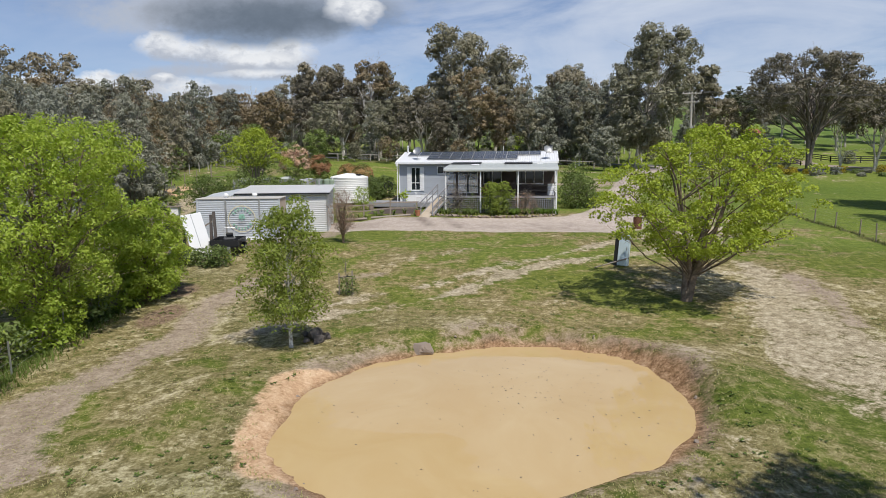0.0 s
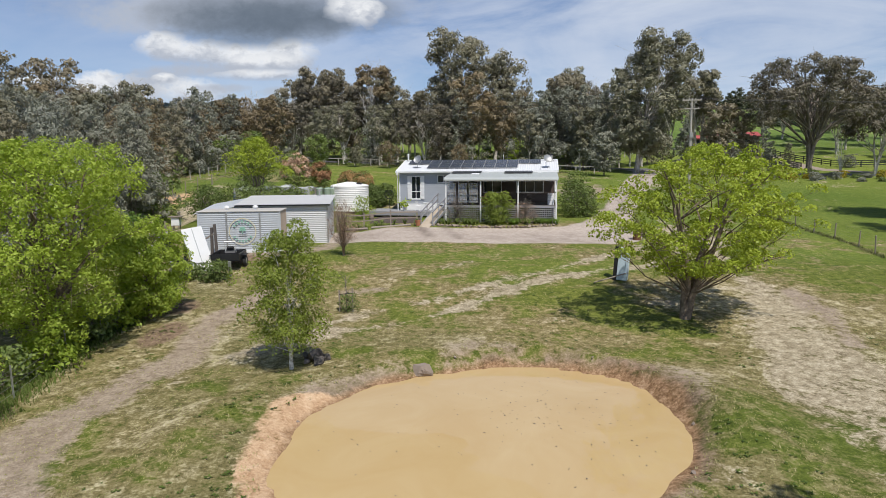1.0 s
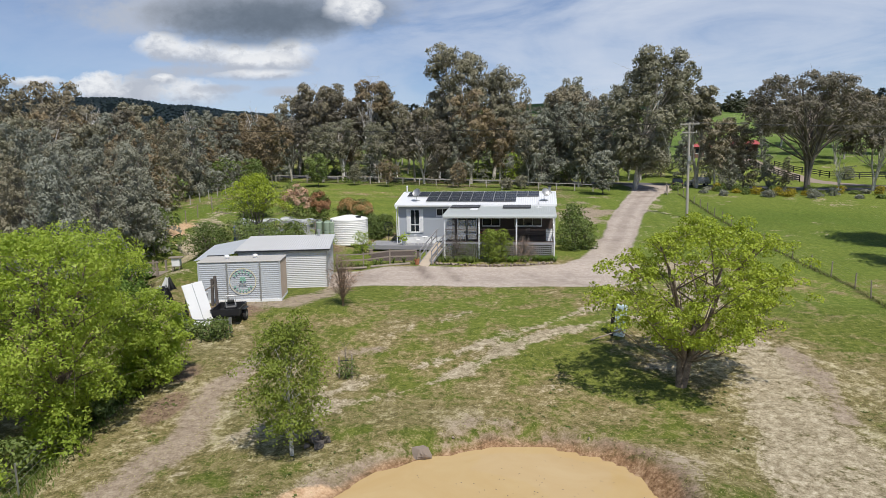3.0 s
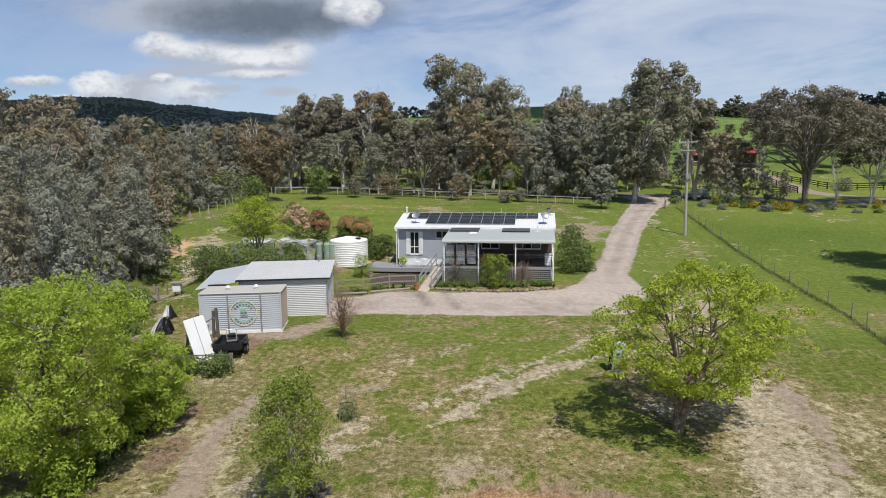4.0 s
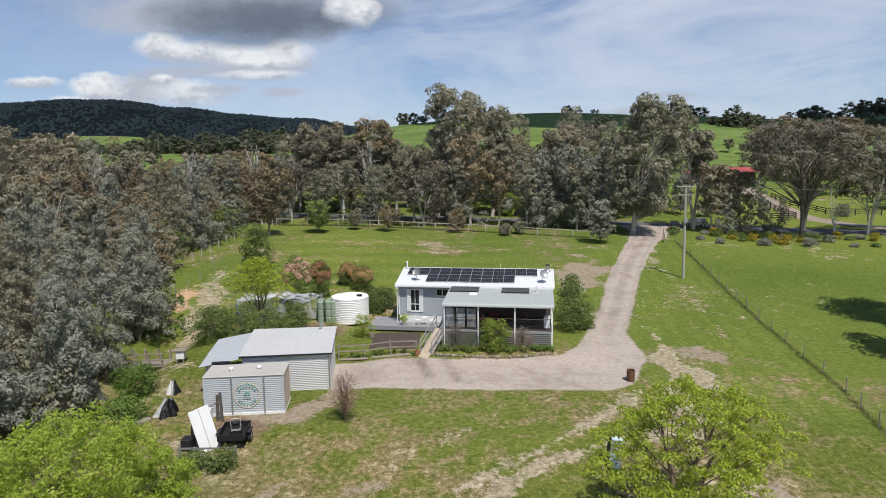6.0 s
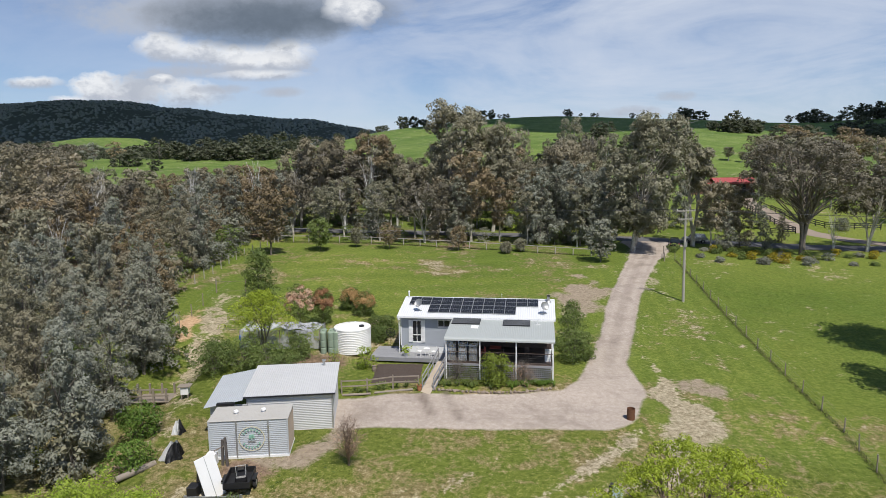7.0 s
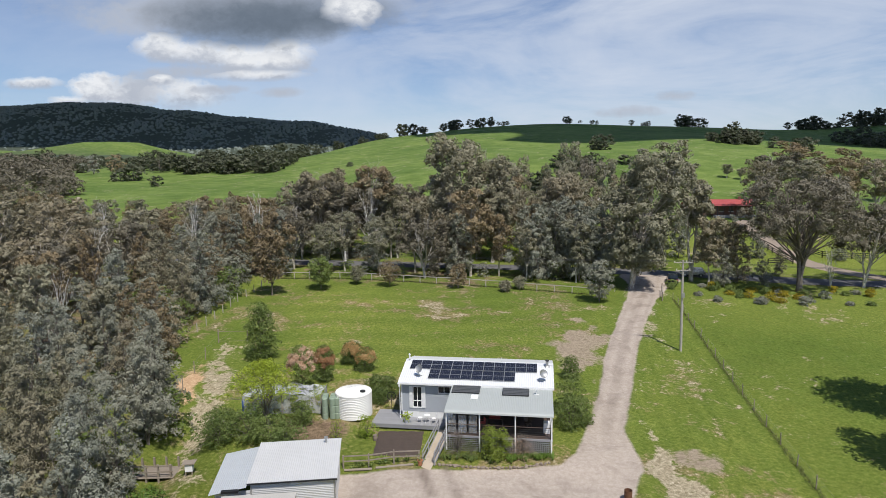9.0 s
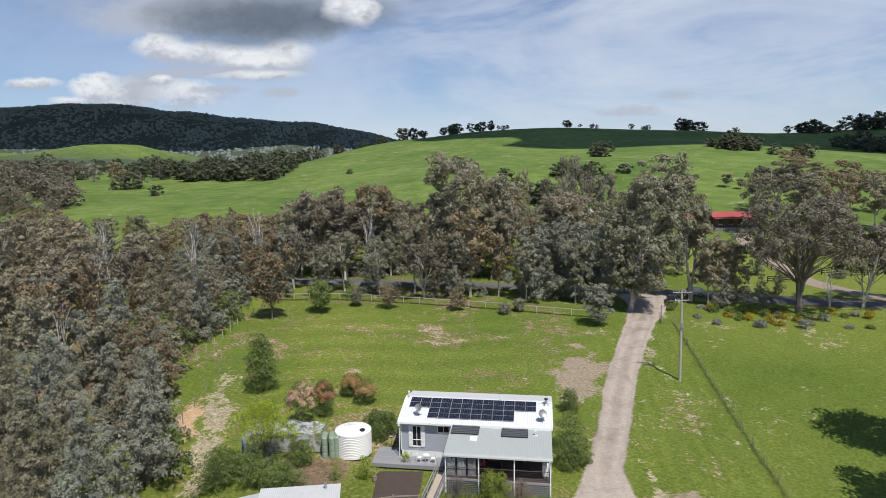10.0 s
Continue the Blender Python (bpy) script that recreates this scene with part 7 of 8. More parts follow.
rail_fence("wood_fence", [(-29.3, 58), (-30.6, 70), (-31.2, 75.5)], 4.2, 1.5, 0.11, (), M_TIMBER, "old wire fence with timber posts along the wood", wires=(0.4, 0.8, 1.2), round_=6, lean=0.05)
rail_fence("wood_fence", [(-35.4, 79), (-34.6, 92), (-33.0, 106)], 2.6, 1.3, 0.12, (), M_POLE, "line of pale posts along the wood", wires=(0.5, 1.0), round_=6, lean=0.05)
rail_fence("track_fence", [(-13.5, 12.2), (-14.0, 17.4), (-14.6, 21.0), (-15.0, 26.0), (-15.1, 30.5)], 2.6, 1.1, 0.04, (), M_STEEL, "sagging wire fence on steel posts beside the track", wires=(0.2, 0.45, 0.7, 0.95), lean=0.08)


def gate(name, a, b, h, label, mat=M_STEEL, bars=5):
    root = empty(name, Matrix())
    tagged(root, label, "gate")
    for p in (a, b):
        part("gate_post", barred((*p, gz(*p) - 0.3), (*p, gz(*p) + h + 0.25), 0.16, None, 8), M_TIMBER, root)
    za, zb = gz(*a), gz(*b)
    for i in range(bars):
        k = 0.2 + (h - 0.25) * i / (bars - 1)
        part("gate_bar", barred((*a, za + k), (*b, zb + k), 0.04, None, 6), mat, root)
    mid = ((a[0] + b[0]) / 2, (a[1] + b[1]) / 2)
    part("gate_stay", barred((*a, za + 0.2), (*mid, gz(*mid) + h - 0.05), 0.035, None, 6), mat, root)


gate("farm_gate", (31.4, 98.0), (33.2, 104.2), 1.15, "galvanised pipe gate standing open at the road")
gate("timber_gate", (-31.2, 75.6), (-27.6, 76.0), 1.5, "wooden framed gate in the old fence", M_TIMBER, 2)


def power_pole():
    x, y = 27.2, 76.8
    z = gz(x, y)
    root = empty("power_pole", pose(x, y, z, 0, -0.6))
    tagged(root, "tall timber power pole with crossarms and wires", "power pole")
    H = 11.55
    part("shaft", lathe(bmesh.new(), [(0.17, -0.5), (0.15, H * 0.5), (0.115, H)], 12), M_POLE, root)
    ends = []
    for h, half, off in ((H - 0.25, 1.15, 0.1), (H - 1.25, 0.9, 0.1)):
        part("crossarm", boxed(-half, half, -0.16, -0.06, h - 0.06, h + 0.06), M_POLE, root)
        for sgn in (-1, 1):
            part("brace", barred((sgn * half * 0.55, -0.1, h - 0.05), (sgn * 0.1, -0.13, h - 0.6), 0.03), M_STEEL, root)
    for h, xs_ in ((H - 0.25, (-1.05, -0.35, 0.4, 1.05)), (H - 1.25, (-0.8, 0.8))):
        for k in xs_:
            part("insulator", lathe(bmesh.new(), [(0.02, h + 0.06), (0.05, h + 0.12), (0.03, h + 0.15), (0.05, h + 0.19), (0.015, h + 0.22)], 8, (k, -0.11, 0)), M_WHITE, root)
            ends.append((k, h + 0.2))
    part("meter_box", boxed(-0.2, 0.2, -0.34, -0.14, 6.9, 7.5), M_STEEL, root)
    wires = empty("power_wires", Matrix())
    tagged(wires, "thin overhead power wires", "wires")
    for i, (k, h) in enumerate(ends):
        for far in ((-62.0, 96.0 + k, 9.4 + 7.6), (118.0, 66.0 + k, 14.2)):
            a, b = Vector((x, y + k * 0.5 - 0.11, z + h)), Vector((far[0], far[1], far[2] - (11.3 - h)))
            n = 22
            V, F = [], []
            tube(V, F, [tuple(a + (b - a) * (j / n) - Vector((0, 0, 4.4 * (j / n) * (1 - j / n)))) for j in range(n + 1)], [0.011] * (n + 1), 3)
            c = new("wire", array_mesh("wire", np.array(V), np.array(F), M_BLACK))
            c.parent = wires


power_pole()


# ---- clutter round the yard ----
def trailer():
    x, y = -13.45, 34.2
    root = empty("box_trailer", pose(x, y, gz(x, y), 0, 0, 8))
    tagged(root, "black box trailer carrying a dark machine", "trailer")
    part("floor", boxed(-0.75, 0.75, -1.0, 1.0, 0.45, 0.5), M_BLACK, root)
    for d in ((-0.77, -0.73, -1.0, 1.0), (0.73, 0.77, -1.0, 1.0), (-0.73, 0.73, -1.02, -0.98), (-0.73, 0.73, 0.98, 1.02)):
        part("side_panel", boxed(*d, 0.5, 0.86), M_BLACK, root)
    part("drawbar", bar(barred((-0.4, 1.0, 0.42), (0, 2.1, 0.42), 0.08), (0.4, 1.0, 0.42), (0, 2.1, 0.42), 0.08), M_BLACK, root)
    for sx in (-1, 1):
        wl = part("wheel", lathe(bmesh.new(), [(0.16, -0.08), (0.3, -0.09), (0.33, -0.05), (0.33, 0.05), (0.3, 0.09), (0.16, 0.08)], 20, m=pose(sx * 0.88, 0, 0.33, 0, 90)), M_RUBBER, root)
        part("rim", lathe(bmesh.new(), [(0.15, -0.03), (0.17, 0.03), (0.05, 0.06)], 14, m=pose(sx * 0.93, 0, 0.33, 0, sx * 90)), M_STEEL, wl)
        part("mudguard", boxed(sx * 0.88 - 0.12, sx * 0.88 + 0.12, -0.42, 0.42, 0.68, 0.72), M_BLACK, root)
    mach = empty("garden_machine", pose(x + 0.05, y + 0.1, gz(x, y) + 0.5, 0, 0, 20))
    tagged(mach, "dark machine with upright bars in the trailer", "machine")
    part("body", boxed(-0.35, 0.35, -0.5, 0.45, 0, 0.42, bevel=0.08), M_BLACK, mach)
    part("seat", boxed(-0.2, 0.2, 0.1, 0.45, 0.42, 0.62, bevel=0.05), M_RUBBER, mach)
    part("handlebar", bar(bar(barred((-0.25, -0.3, 0.4), (-0.3, -0.15, 0.95), 0.04, None, 6), (0.25, -0.3, 0.4), (0.3, -0.15, 0.95), 0.04, None, 6), (-0.3, -0.15, 0.95), (0.3, -0.15, 0.95), 0.04, None, 6), M_STEEL, mach)


trailer()


def lean_panel():
    x, y = -14.9, 32.8
    z = gz(x, y)
    root = empty("leaning_panel", pose(x, y, z))
    tagged(root, "large white sheet panel leaning on a dark frame", "panel")
    low, up = Vector((0.62, 0.85, 0.1)), Vector((-0.25, 0.75, 1.95))
    side, rise = low.normalized(), (up - low.normalized() * up.dot(low.normalized())).normalized()
    flat = Matrix((side, rise, side.cross(rise))).transposed().to_4x4()
    part("sheet", boxed(0, 1.25, 0, 2.55, 0, 0.05, m=flat, bevel=0.01), M_WHITE, root)
    part("edge_strip", boxed(0.6, 0.63, 0.02, 2.5, 0.05, 0.062, m=flat), M_STEEL, root)
    part("prop", barred((-1.25, 1.5, -0.2), (-1.05, 1.45, 1.55), 0.12), M_BLACK, root)
    part("prop", barred((-0.75, 2.1, -0.2), (-0.7, 2.0, 1.9), 0.12), M_BLACK, root)
    part("crate", boxed(-1.35, -0.75, 0.3, 1.0, 0, 0.75, bevel=0.03), M_BLACK, root)


lean_panel()
rail_fence("pipe_rail", [(-15.9, 32.2), (-12.75, 32.4)], 3.1, 0.85, 0.13, (0.72,), M_STEEL, "grey steel pipe rail between two posts", 0.08, 0.08)


def stand_posts():
    root = empty("timber_props", Matrix())
    tagged(root, "old dark upright timbers before the container", "timber")
    for x, y, h, tx in ((-15.35, 36.4, 1.7, 0.05), (-15.0, 36.3, 1.9, -0.08)):
        part("post", barred((x, y, gz(x, y) - 0.2), (x + tx, y, gz(x, y) + h), 0.14), M_DARKSTONE, root)
    part("brace", barred((-15.9, 36.5, gz(-15.9, 36.5) + 0.9), (-15.2, 36.35, gz(-15.2, 36.35) + 1.3), 0.08), M_TIMBER, root)
    b = part("white_box", boxed(-16.35, -15.75, 36.25, 36.75, 1.95, 2.75, bevel=0.03), M_WHITE)
    tagged(b, "white square box at the container's corner", "box")
    b.location.z = gz(-16, 36.5) - 1.95


stand_posts()


def bundle(x, y, h, r, seed, label):
    """A slumped cone of pale and dark sheeting."""
    root = empty("wrapped_bundle", pose(x, y, gz(x, y) - 0.05, 0, 0, seed * 50))
    tagged(root, label, "bundle", "sheeting bundles")
    for nm, mat, a0, a1 in (("pale_sheet", M_WHITE, 0, 3.4), ("dark_sheet", M_BLACK, 3.4, 6.28)):
        bm = bmesh.new()
        rows = []
        for t in np.linspace(0, 1, 7):
            ring = []
            for a in np.linspace(a0, a1, 14):
                q = r * (1 - 0.72 * t) * (1 + 0.22 * math.sin(5 * a + seed + 3 * t)) + 0.02
                ring.append(bm.verts.new((q * math.cos(a) + 0.2 * t, q * math.sin(a), h * t * (1 + 0.08 * math.sin(3 * a + seed)))))
            rows.append(ring)
        for p, q in zip(rows, rows[1:]):
            for i in range(13):
                bm.faces.new((p[i], p[i + 1], q[i + 1], q[i]))
        bmesh.ops.solidify(bm, geom=bm.faces[:], thickness=0.03)
        part(nm, bm, mat, root)


bundle(-19.1, 37.4, 1.05, 0.7, 1, "pile wrapped in white and black sheeting")
bundle(-20.3, 40.9, 0.8, 0.45, 2, "small pile wrapped in white and black sheeting")


def platform():
    x, y = -25.6, 47.4
    z = gz(x, y)
    root = empty("timber_platform", pose(x, y, z, 0, 0, 5))
    tagged(root, "weathered timber platform with upright rails by the gully", "platform")
    for px in (-1.5, -0.5, 0.5, 1.5):
        part("post", barred((px, -0.6, -0.8), (px, -0.6, 1.5), 0.14), M_TIMBER, root)
        part("post", barred((px, 1.2, -0.8), (px, 1.2, 1.3), 0.14), M_TIMBER, root)
    for i in range(9):
        part("board", boxed(-1.7, 1.7, -0.7 + i * 0.22, -0.5 + i * 0.22, 0.35, 0.4), M_TIMBER, root)
    for hz in (0.9, 1.4):
        part("rail", barred((-1.7, -0.66, hz), (1.7, -0.66, hz), 0.05, 0.12), M_TIMBER, root)
    hv = empty("hive_box", pose(-22.3, 46.6, gz(-22.3, 46.6), 0, 0, 10))
    tagged(hv, "white box with a flat lid on timber legs", "box")
    part("box", boxed(-0.3, 0.3, -0.3, 0.3, 0.35, 1.0, bevel=0.02), M_WHITE, hv)
    part("lid", boxed(-0.5, 0.5, -0.4, 0.4, 1.0, 1.06), M_TIMBER, hv)
    for px in (-0.25, 0.25):
        for py in (-0.25, 0.25):
            part("leg", boxed(px - 0.04, px + 0.04, py - 0.04, py + 0.04, 0, 0.35), M_TIMBER, hv)


platform()


def netting():
    m, nt, b = material("torn_netting")
    co = place_coord(nt)
    n1 = noise_of(nt, co, 1.2, 5)
    nt.links.new(mix(nt, n1, (0.42, 0.43, 0.45), (0.60, 0.61, 0.63)), b.inputs["Base Color"])
    b.inputs["Roughness"].default_value = 0.9
    nt.links.new(ramp(nt, noise_of(nt, co, 1.3, 6, 0.6), [(0.40, 0.08), (0.52, 0.62), (0.70, 0.9)]), b.inputs["Alpha"])
    root = empty("net_house", pose(-21.4, 56.6, 0, 0, 0, 2))
    tagged(root, "garden cage of timber posts draped with grey netting", "net house")
    base = gz(-18, 58) - 0.1
    W, D, H = 7.6, 2.9, 1.95
    for i in range(5):
        for y in (0, D):
            part("post", barred((W * i / 4, y, base - 0.3), (W * i / 4, y, base + H), 0.07), M_TIMBER, root)
    n = 36
    for nm, fn in (("net_top", lambda u, v: (W * u, D * v, base + H + 0.06 - 0.42 * math.sin(3.14 * v) * abs(math.sin(12.57 * u)) - 0.12 * math.sin(9 * u) - 0.1 * math.sin(23 * u + 4 * v))),
                   ("net_front", lambda u, v: (W * u, -0.03 - 0.08 * math.sin(20 * u), base + 0.1 + (H - 0.1) * v)),
                   ("net_side", lambda u, v: (W + 0.03, D * u, base + 0.1 + (H - 0.1) * v))):
        bm = bmesh.new()
        g = [[bm.verts.new(fn(i / n, j / 6)) for i in range(n + 1)] for j in range(7)]
        for j in range(6):
            for i in range(n):
                bm.faces.new((g[j][i], g[j][i + 1], g[j + 1][i + 1], g[j + 1][i]))
        part(nm, bm, m, root, "grey shade netting")
    part("blue_post", boxed(-0.05, 0.1, -0.1, 0.05, base, base + 1.5), painted("blue_paint", (0.08, 0.16, 0.42)), root)


netting()


def barrel():
    x, y = 12.3, 43.9
    root = empty("fire_drum", pose(x, y, gz(x, y) - 0.02))
    tagged(root, "rusty brown steel drum on the gravel", "drum")
    part("shell", lathe(bmesh.new(), [(0.29, 0), (0.3, 0.02), (0.29, 0.04), (0.29, 0.27), (0.305, 0.29), (0.29, 0.31), (0.29, 0.56), (0.305, 0.58), (0.29, 0.6), (0.29, 0.83), (0.3, 0.85), (0.27, 0.85), (0.26, 0.3)], 22), M_RUST, root)
    part("ash", lathe(bmesh.new(), [(0.26, 0.5), (0.05, 0.55)], 14), M_DARKSTONE, root)


barrel()


def old_cabinet():
    x, y = 8.35, 32.1
    root = empty("old_cabinet", pose(x, y, gz(x, y) - 0.02, 0, 4, -25))
    tagged(root, "pale blue upright metal cabinet with a black back, under the tree", "cabinet")
    part("body", boxed(-0.22, 0.32, -0.2, 0.2, 0.05, 1.75, bevel=0.02), M_PALEBLUE, root)
    part("door", boxed(-0.2, 0.3, -0.225, -0.2, 0.1, 1.7), M_PALEBLUE, root)
    part("handle", boxed(0.2, 0.23, -0.255, -0.225, 0.9, 1.1), M_STEEL, root)
    part("back_board", boxed(-0.42, -0.23, -0.15, 0.3, 0.0, 1.85), M_BLACK, root)
    pole = part("fallen_pole", barred((-1.6, -0.9, 0.05), (0.3, -0.25, 0.45), 0.07, None, 6), M_TIMBER)
    pole.matrix_basis = pose(x, y, gz(x, y))
    tagged(pole, "thin grey pole leaning on the cabinet", "pole")


old_cabinet()


def sapling():
    x, y = -5.3, 26.8
    root = empty("staked_sapling", pose(x, y, gz(x, y)))
    tagged(root, "bare sapling tied between two short stakes", "sapling")
    for px, h in ((-0.3, 1.0), (0.3, 1.1)):
        part("stake", barred((px, 0, -0.2), (px, 0.02, h), 0.06), M_TIMBER, root)
    part("tie", barred((-0.3, 0, 0.8), (0.3, 0, 0.85), 0.03), M_RUBBER, root)
    V, F = [], []
    tube(V, F, [(0, 0, -0.1), (0.03, 0, 0.7), (0, 0.02, 1.7)], [0.03, 0.022, 0.008], 5)
    for k in range(5):
        a = k * 2.4
        tube(V, F, [(0, 0, 0.8 + 0.15 * k), (0.15 * math.cos(a), 0.15 * math.sin(a), 1.0 + 0.17 * k), (0.3 * math.cos(a), 0.3 * math.sin(a), 1.1 + 0.18 * k)], [0.014, 0.01, 0.004], 4)
    c = new("stem", array_mesh("stem", np.array(V), np.array(F), M_BARK, True))
    c.parent = root


sapling()
tagged(part("garden_stool", lathe(bmesh.new(), [(0.18, 0), (0.22, 0.2), (0.18, 0.45), (0.2, 0.5), (0.05, 0.52)], 14, (-8.0, 52.6, gz(-8.0, 52.6))), M_STONE), "grey stone stool in the garden", "stool")


def clay_log():
    lg = part("hollow_log", lathe(bmesh.new(), [(0.2, -1.3), (0.22, 0), (0.19, 1.3), (0.12, 1.3), (0.12, 1.1)], 14, m=pose(0, 0, 0, 90)), M_TIMBER)
    lg.matrix_basis = pose(-20.6, 35.6, gz(-20.6, 35.6) + 0.18, 0, 0, -32)
    tagged(lg, "grey hollow log lying in the gully", "log")


clay_log()


def floating_bits():
    rng = np.random.RandomState(91)
    n = 170
    a, q = rng.uniform(0, 6.28, n), np.sqrt(rng.uniform(0, 0.9, n))
    near = rng.uniform(0, 1, n) < 0.55
    x = np.where(near, 3.2 + rng.normal(size=n) * 1.6, DAM[0] + q * 5.0 * np.cos(a))
    y = np.where(near, 17.8 + rng.normal(size=n) * 1.5, DAM[1] + q * 5.0 * np.sin(a))
    k = dam_s(x, y) < -0.4
    pts = np.stack([x[k], y[k], np.full(k.sum(), 0.008)], -1)
    v, f = leaves(rng, pts, 0.065, 0.0, 0.0, 0.45, np.tile([0, 0, 1.0], (len(pts), 1)), 0.02)
    v[:, 2] = 0.008
    tagged(new("floating_leaves", array_mesh("floating_leaves", v, f, M_DARKSTONE)), "scattered dead leaves floating on the pond", "leaves", kind="stuff")


floating_bits()

# ---- road, cars and the farms beyond ----
def strip(name, pts, width, mat, label, lift=0.05, cat="road"):
    P = np.array(pts, dtype=float)
    seg = np.concatenate([[0], np.cumsum(np.hypot(*np.diff(P, axis=0).T))])
    t = np.linspace(0, seg[-1], int(seg[-1] / 1.5))
    cx, cy = np.interp(t, seg, P[:, 0]), np.interp(t, seg, P[:, 1])
    k = np.ones(9) / 9
    sm = lambda a: np.convolve(np.pad(a, 4, mode="edge"), k, "valid")
    cx, cy = sm(cx), sm(cy)
    dx, dy = np.gradient(cx), np.gradient(cy)
    n = np.hypot(dx, dy)
    rows = []
    for s in np.linspace(-1, 1, 7):
        wob = width / 2 * s * (1 + 0.05 * waves(cx, cy, 0.5, 51))
        x, y = cx - dy / n * wob, cy + dx / n * wob
        rows.append(np.stack([x, y, land(x, y) + lift * (1.4 - s * s)], -1))
    V = np.stack(rows, 1)
    m, q = V.shape[:2]
    idx = np.arange(m * q).reshape(m, q)
    f = np.stack([idx[:-1, :-1], idx[:-1, 1:], idx[1:, 1:], idx[1:, :-1]], -1).reshape(-1, 4)
    tagged(new(name, array_mesh(name, V.reshape(-1, 3), f, mat, True)), label, cat, kind="structure")


strip("road", [(-150, 126), (-37, 122), (4, 121), (33, 119.5), (50, 116.5), (72, 111.5), (125, 99), (200, 80)], 5.2, M_ASPHALT, "dark asphalt country road behind the trees", 0.1)
strip("farm_drive", [(84, 107.5), (75.5, 117), (70.5, 126), (69.8, 138), (71.6, 152), (74, 168), (77, 176)], 4.6, M_STONE, "pale gravel drive up to the red-roofed farm", 0.08, "drive")


def car(x, y, turn, mat, label, long=4.5):
    root = empty("car", pose(x, y, gz(x, y) + 0.02, 0, 0, turn))
    tagged(root, label, "car", "cars at the road")
    bm = bmesh.new()
    L = long / 2
    prof = [(-L, 0.45), (-L + 0.05, 0.95), (-L + 0.25, 1.02), (-L + 0.55, 1.62), (0.35, 1.66), (1.05, 1.08), (L - 0.15, 0.95), (L, 0.6), (L - 0.05, 0.4)]
    rows = []
    for w in (-0.88, -0.80, 0.80, 0.88):
        inset = abs(w) > 0.85
        rows.append([bm.verts.new((px * (0.985 if inset else 1), w * (0.86 if pz > 1.1 else 1.0), 0.35 + (pz - 0.35) * (0.96 if inset else 1))) for px, pz in prof])
    for p, q in zip(rows, rows[1:]):
        for i in range(len(prof) - 1):
            bm.faces.new((p[i], p[i + 1], q[i + 1], q[i]))
        bm.faces.new((p[-1], p[0], q[0], q[-1]))
    bm.faces.new(rows[0][::-1]), bm.faces.new(rows[-1])
    bmesh.ops.recalc_face_normals(bm, faces=bm.faces)
    part("body", bm, mat, root)
    for s in (-1, 1):
        part("side_window", boxed(-L + 0.6, 0.75, s * 0.735 - 0.02, s * 0.735 + 0.02, 1.12, 1.5), M_GLASS, root)
        for px in (-L + 0.85, L - 0.85):
            wl = part("wheel", lathe(bmesh.new(), [(0.2, -0.1), (0.32, -0.11), (0.35, -0.06), (0.35, 0.06), (0.32, 0.11), (0.2, 0.1)], 18, m=pose(px, s * 0.8, 0.35, 90)), M_RUBBER, root)
            part("rim", lathe(bmesh.new(), [(0.19, -0.02), (0.2, 0.02), (0.05, 0.04)], 14, m=pose(px, s * 0.9, 0.35, -90 * s)), M_STEEL, wl)
        part("tail_light", boxed(-L - 0.01, -L + 0.04, s * 0.66 - 0.12, s * 0.66 + 0.12, 0.8, 0.95), M_RED, root)
        part("headlight", boxed(L - 0.1, L - 0.01, s * 0.62 - 0.15, s * 0.62 + 0.15, 0.66, 0.82), M_GLASS, root)
    part("windscreen", boxed(-0.5, 0.5, -0.62, 0.62, 0, 0.02, m=pose(0.72, 0, 1.40, 0, 39.5)), M_GLASS, root)
    part("rear_window", boxed(-0.28, 0.28, -0.6, 0.6, 0, 0.02, m=pose(-L + 0.37, 0, 1.36, 0, -63)), M_GLASS, root)


car(37.0, 110.6, 75, M_CAR, "dark four-wheel drive parked by the gate", 4.6)
car(42.6, 116.4, 168, M_SILVER, "silver car standing on the road verge", 4.4)


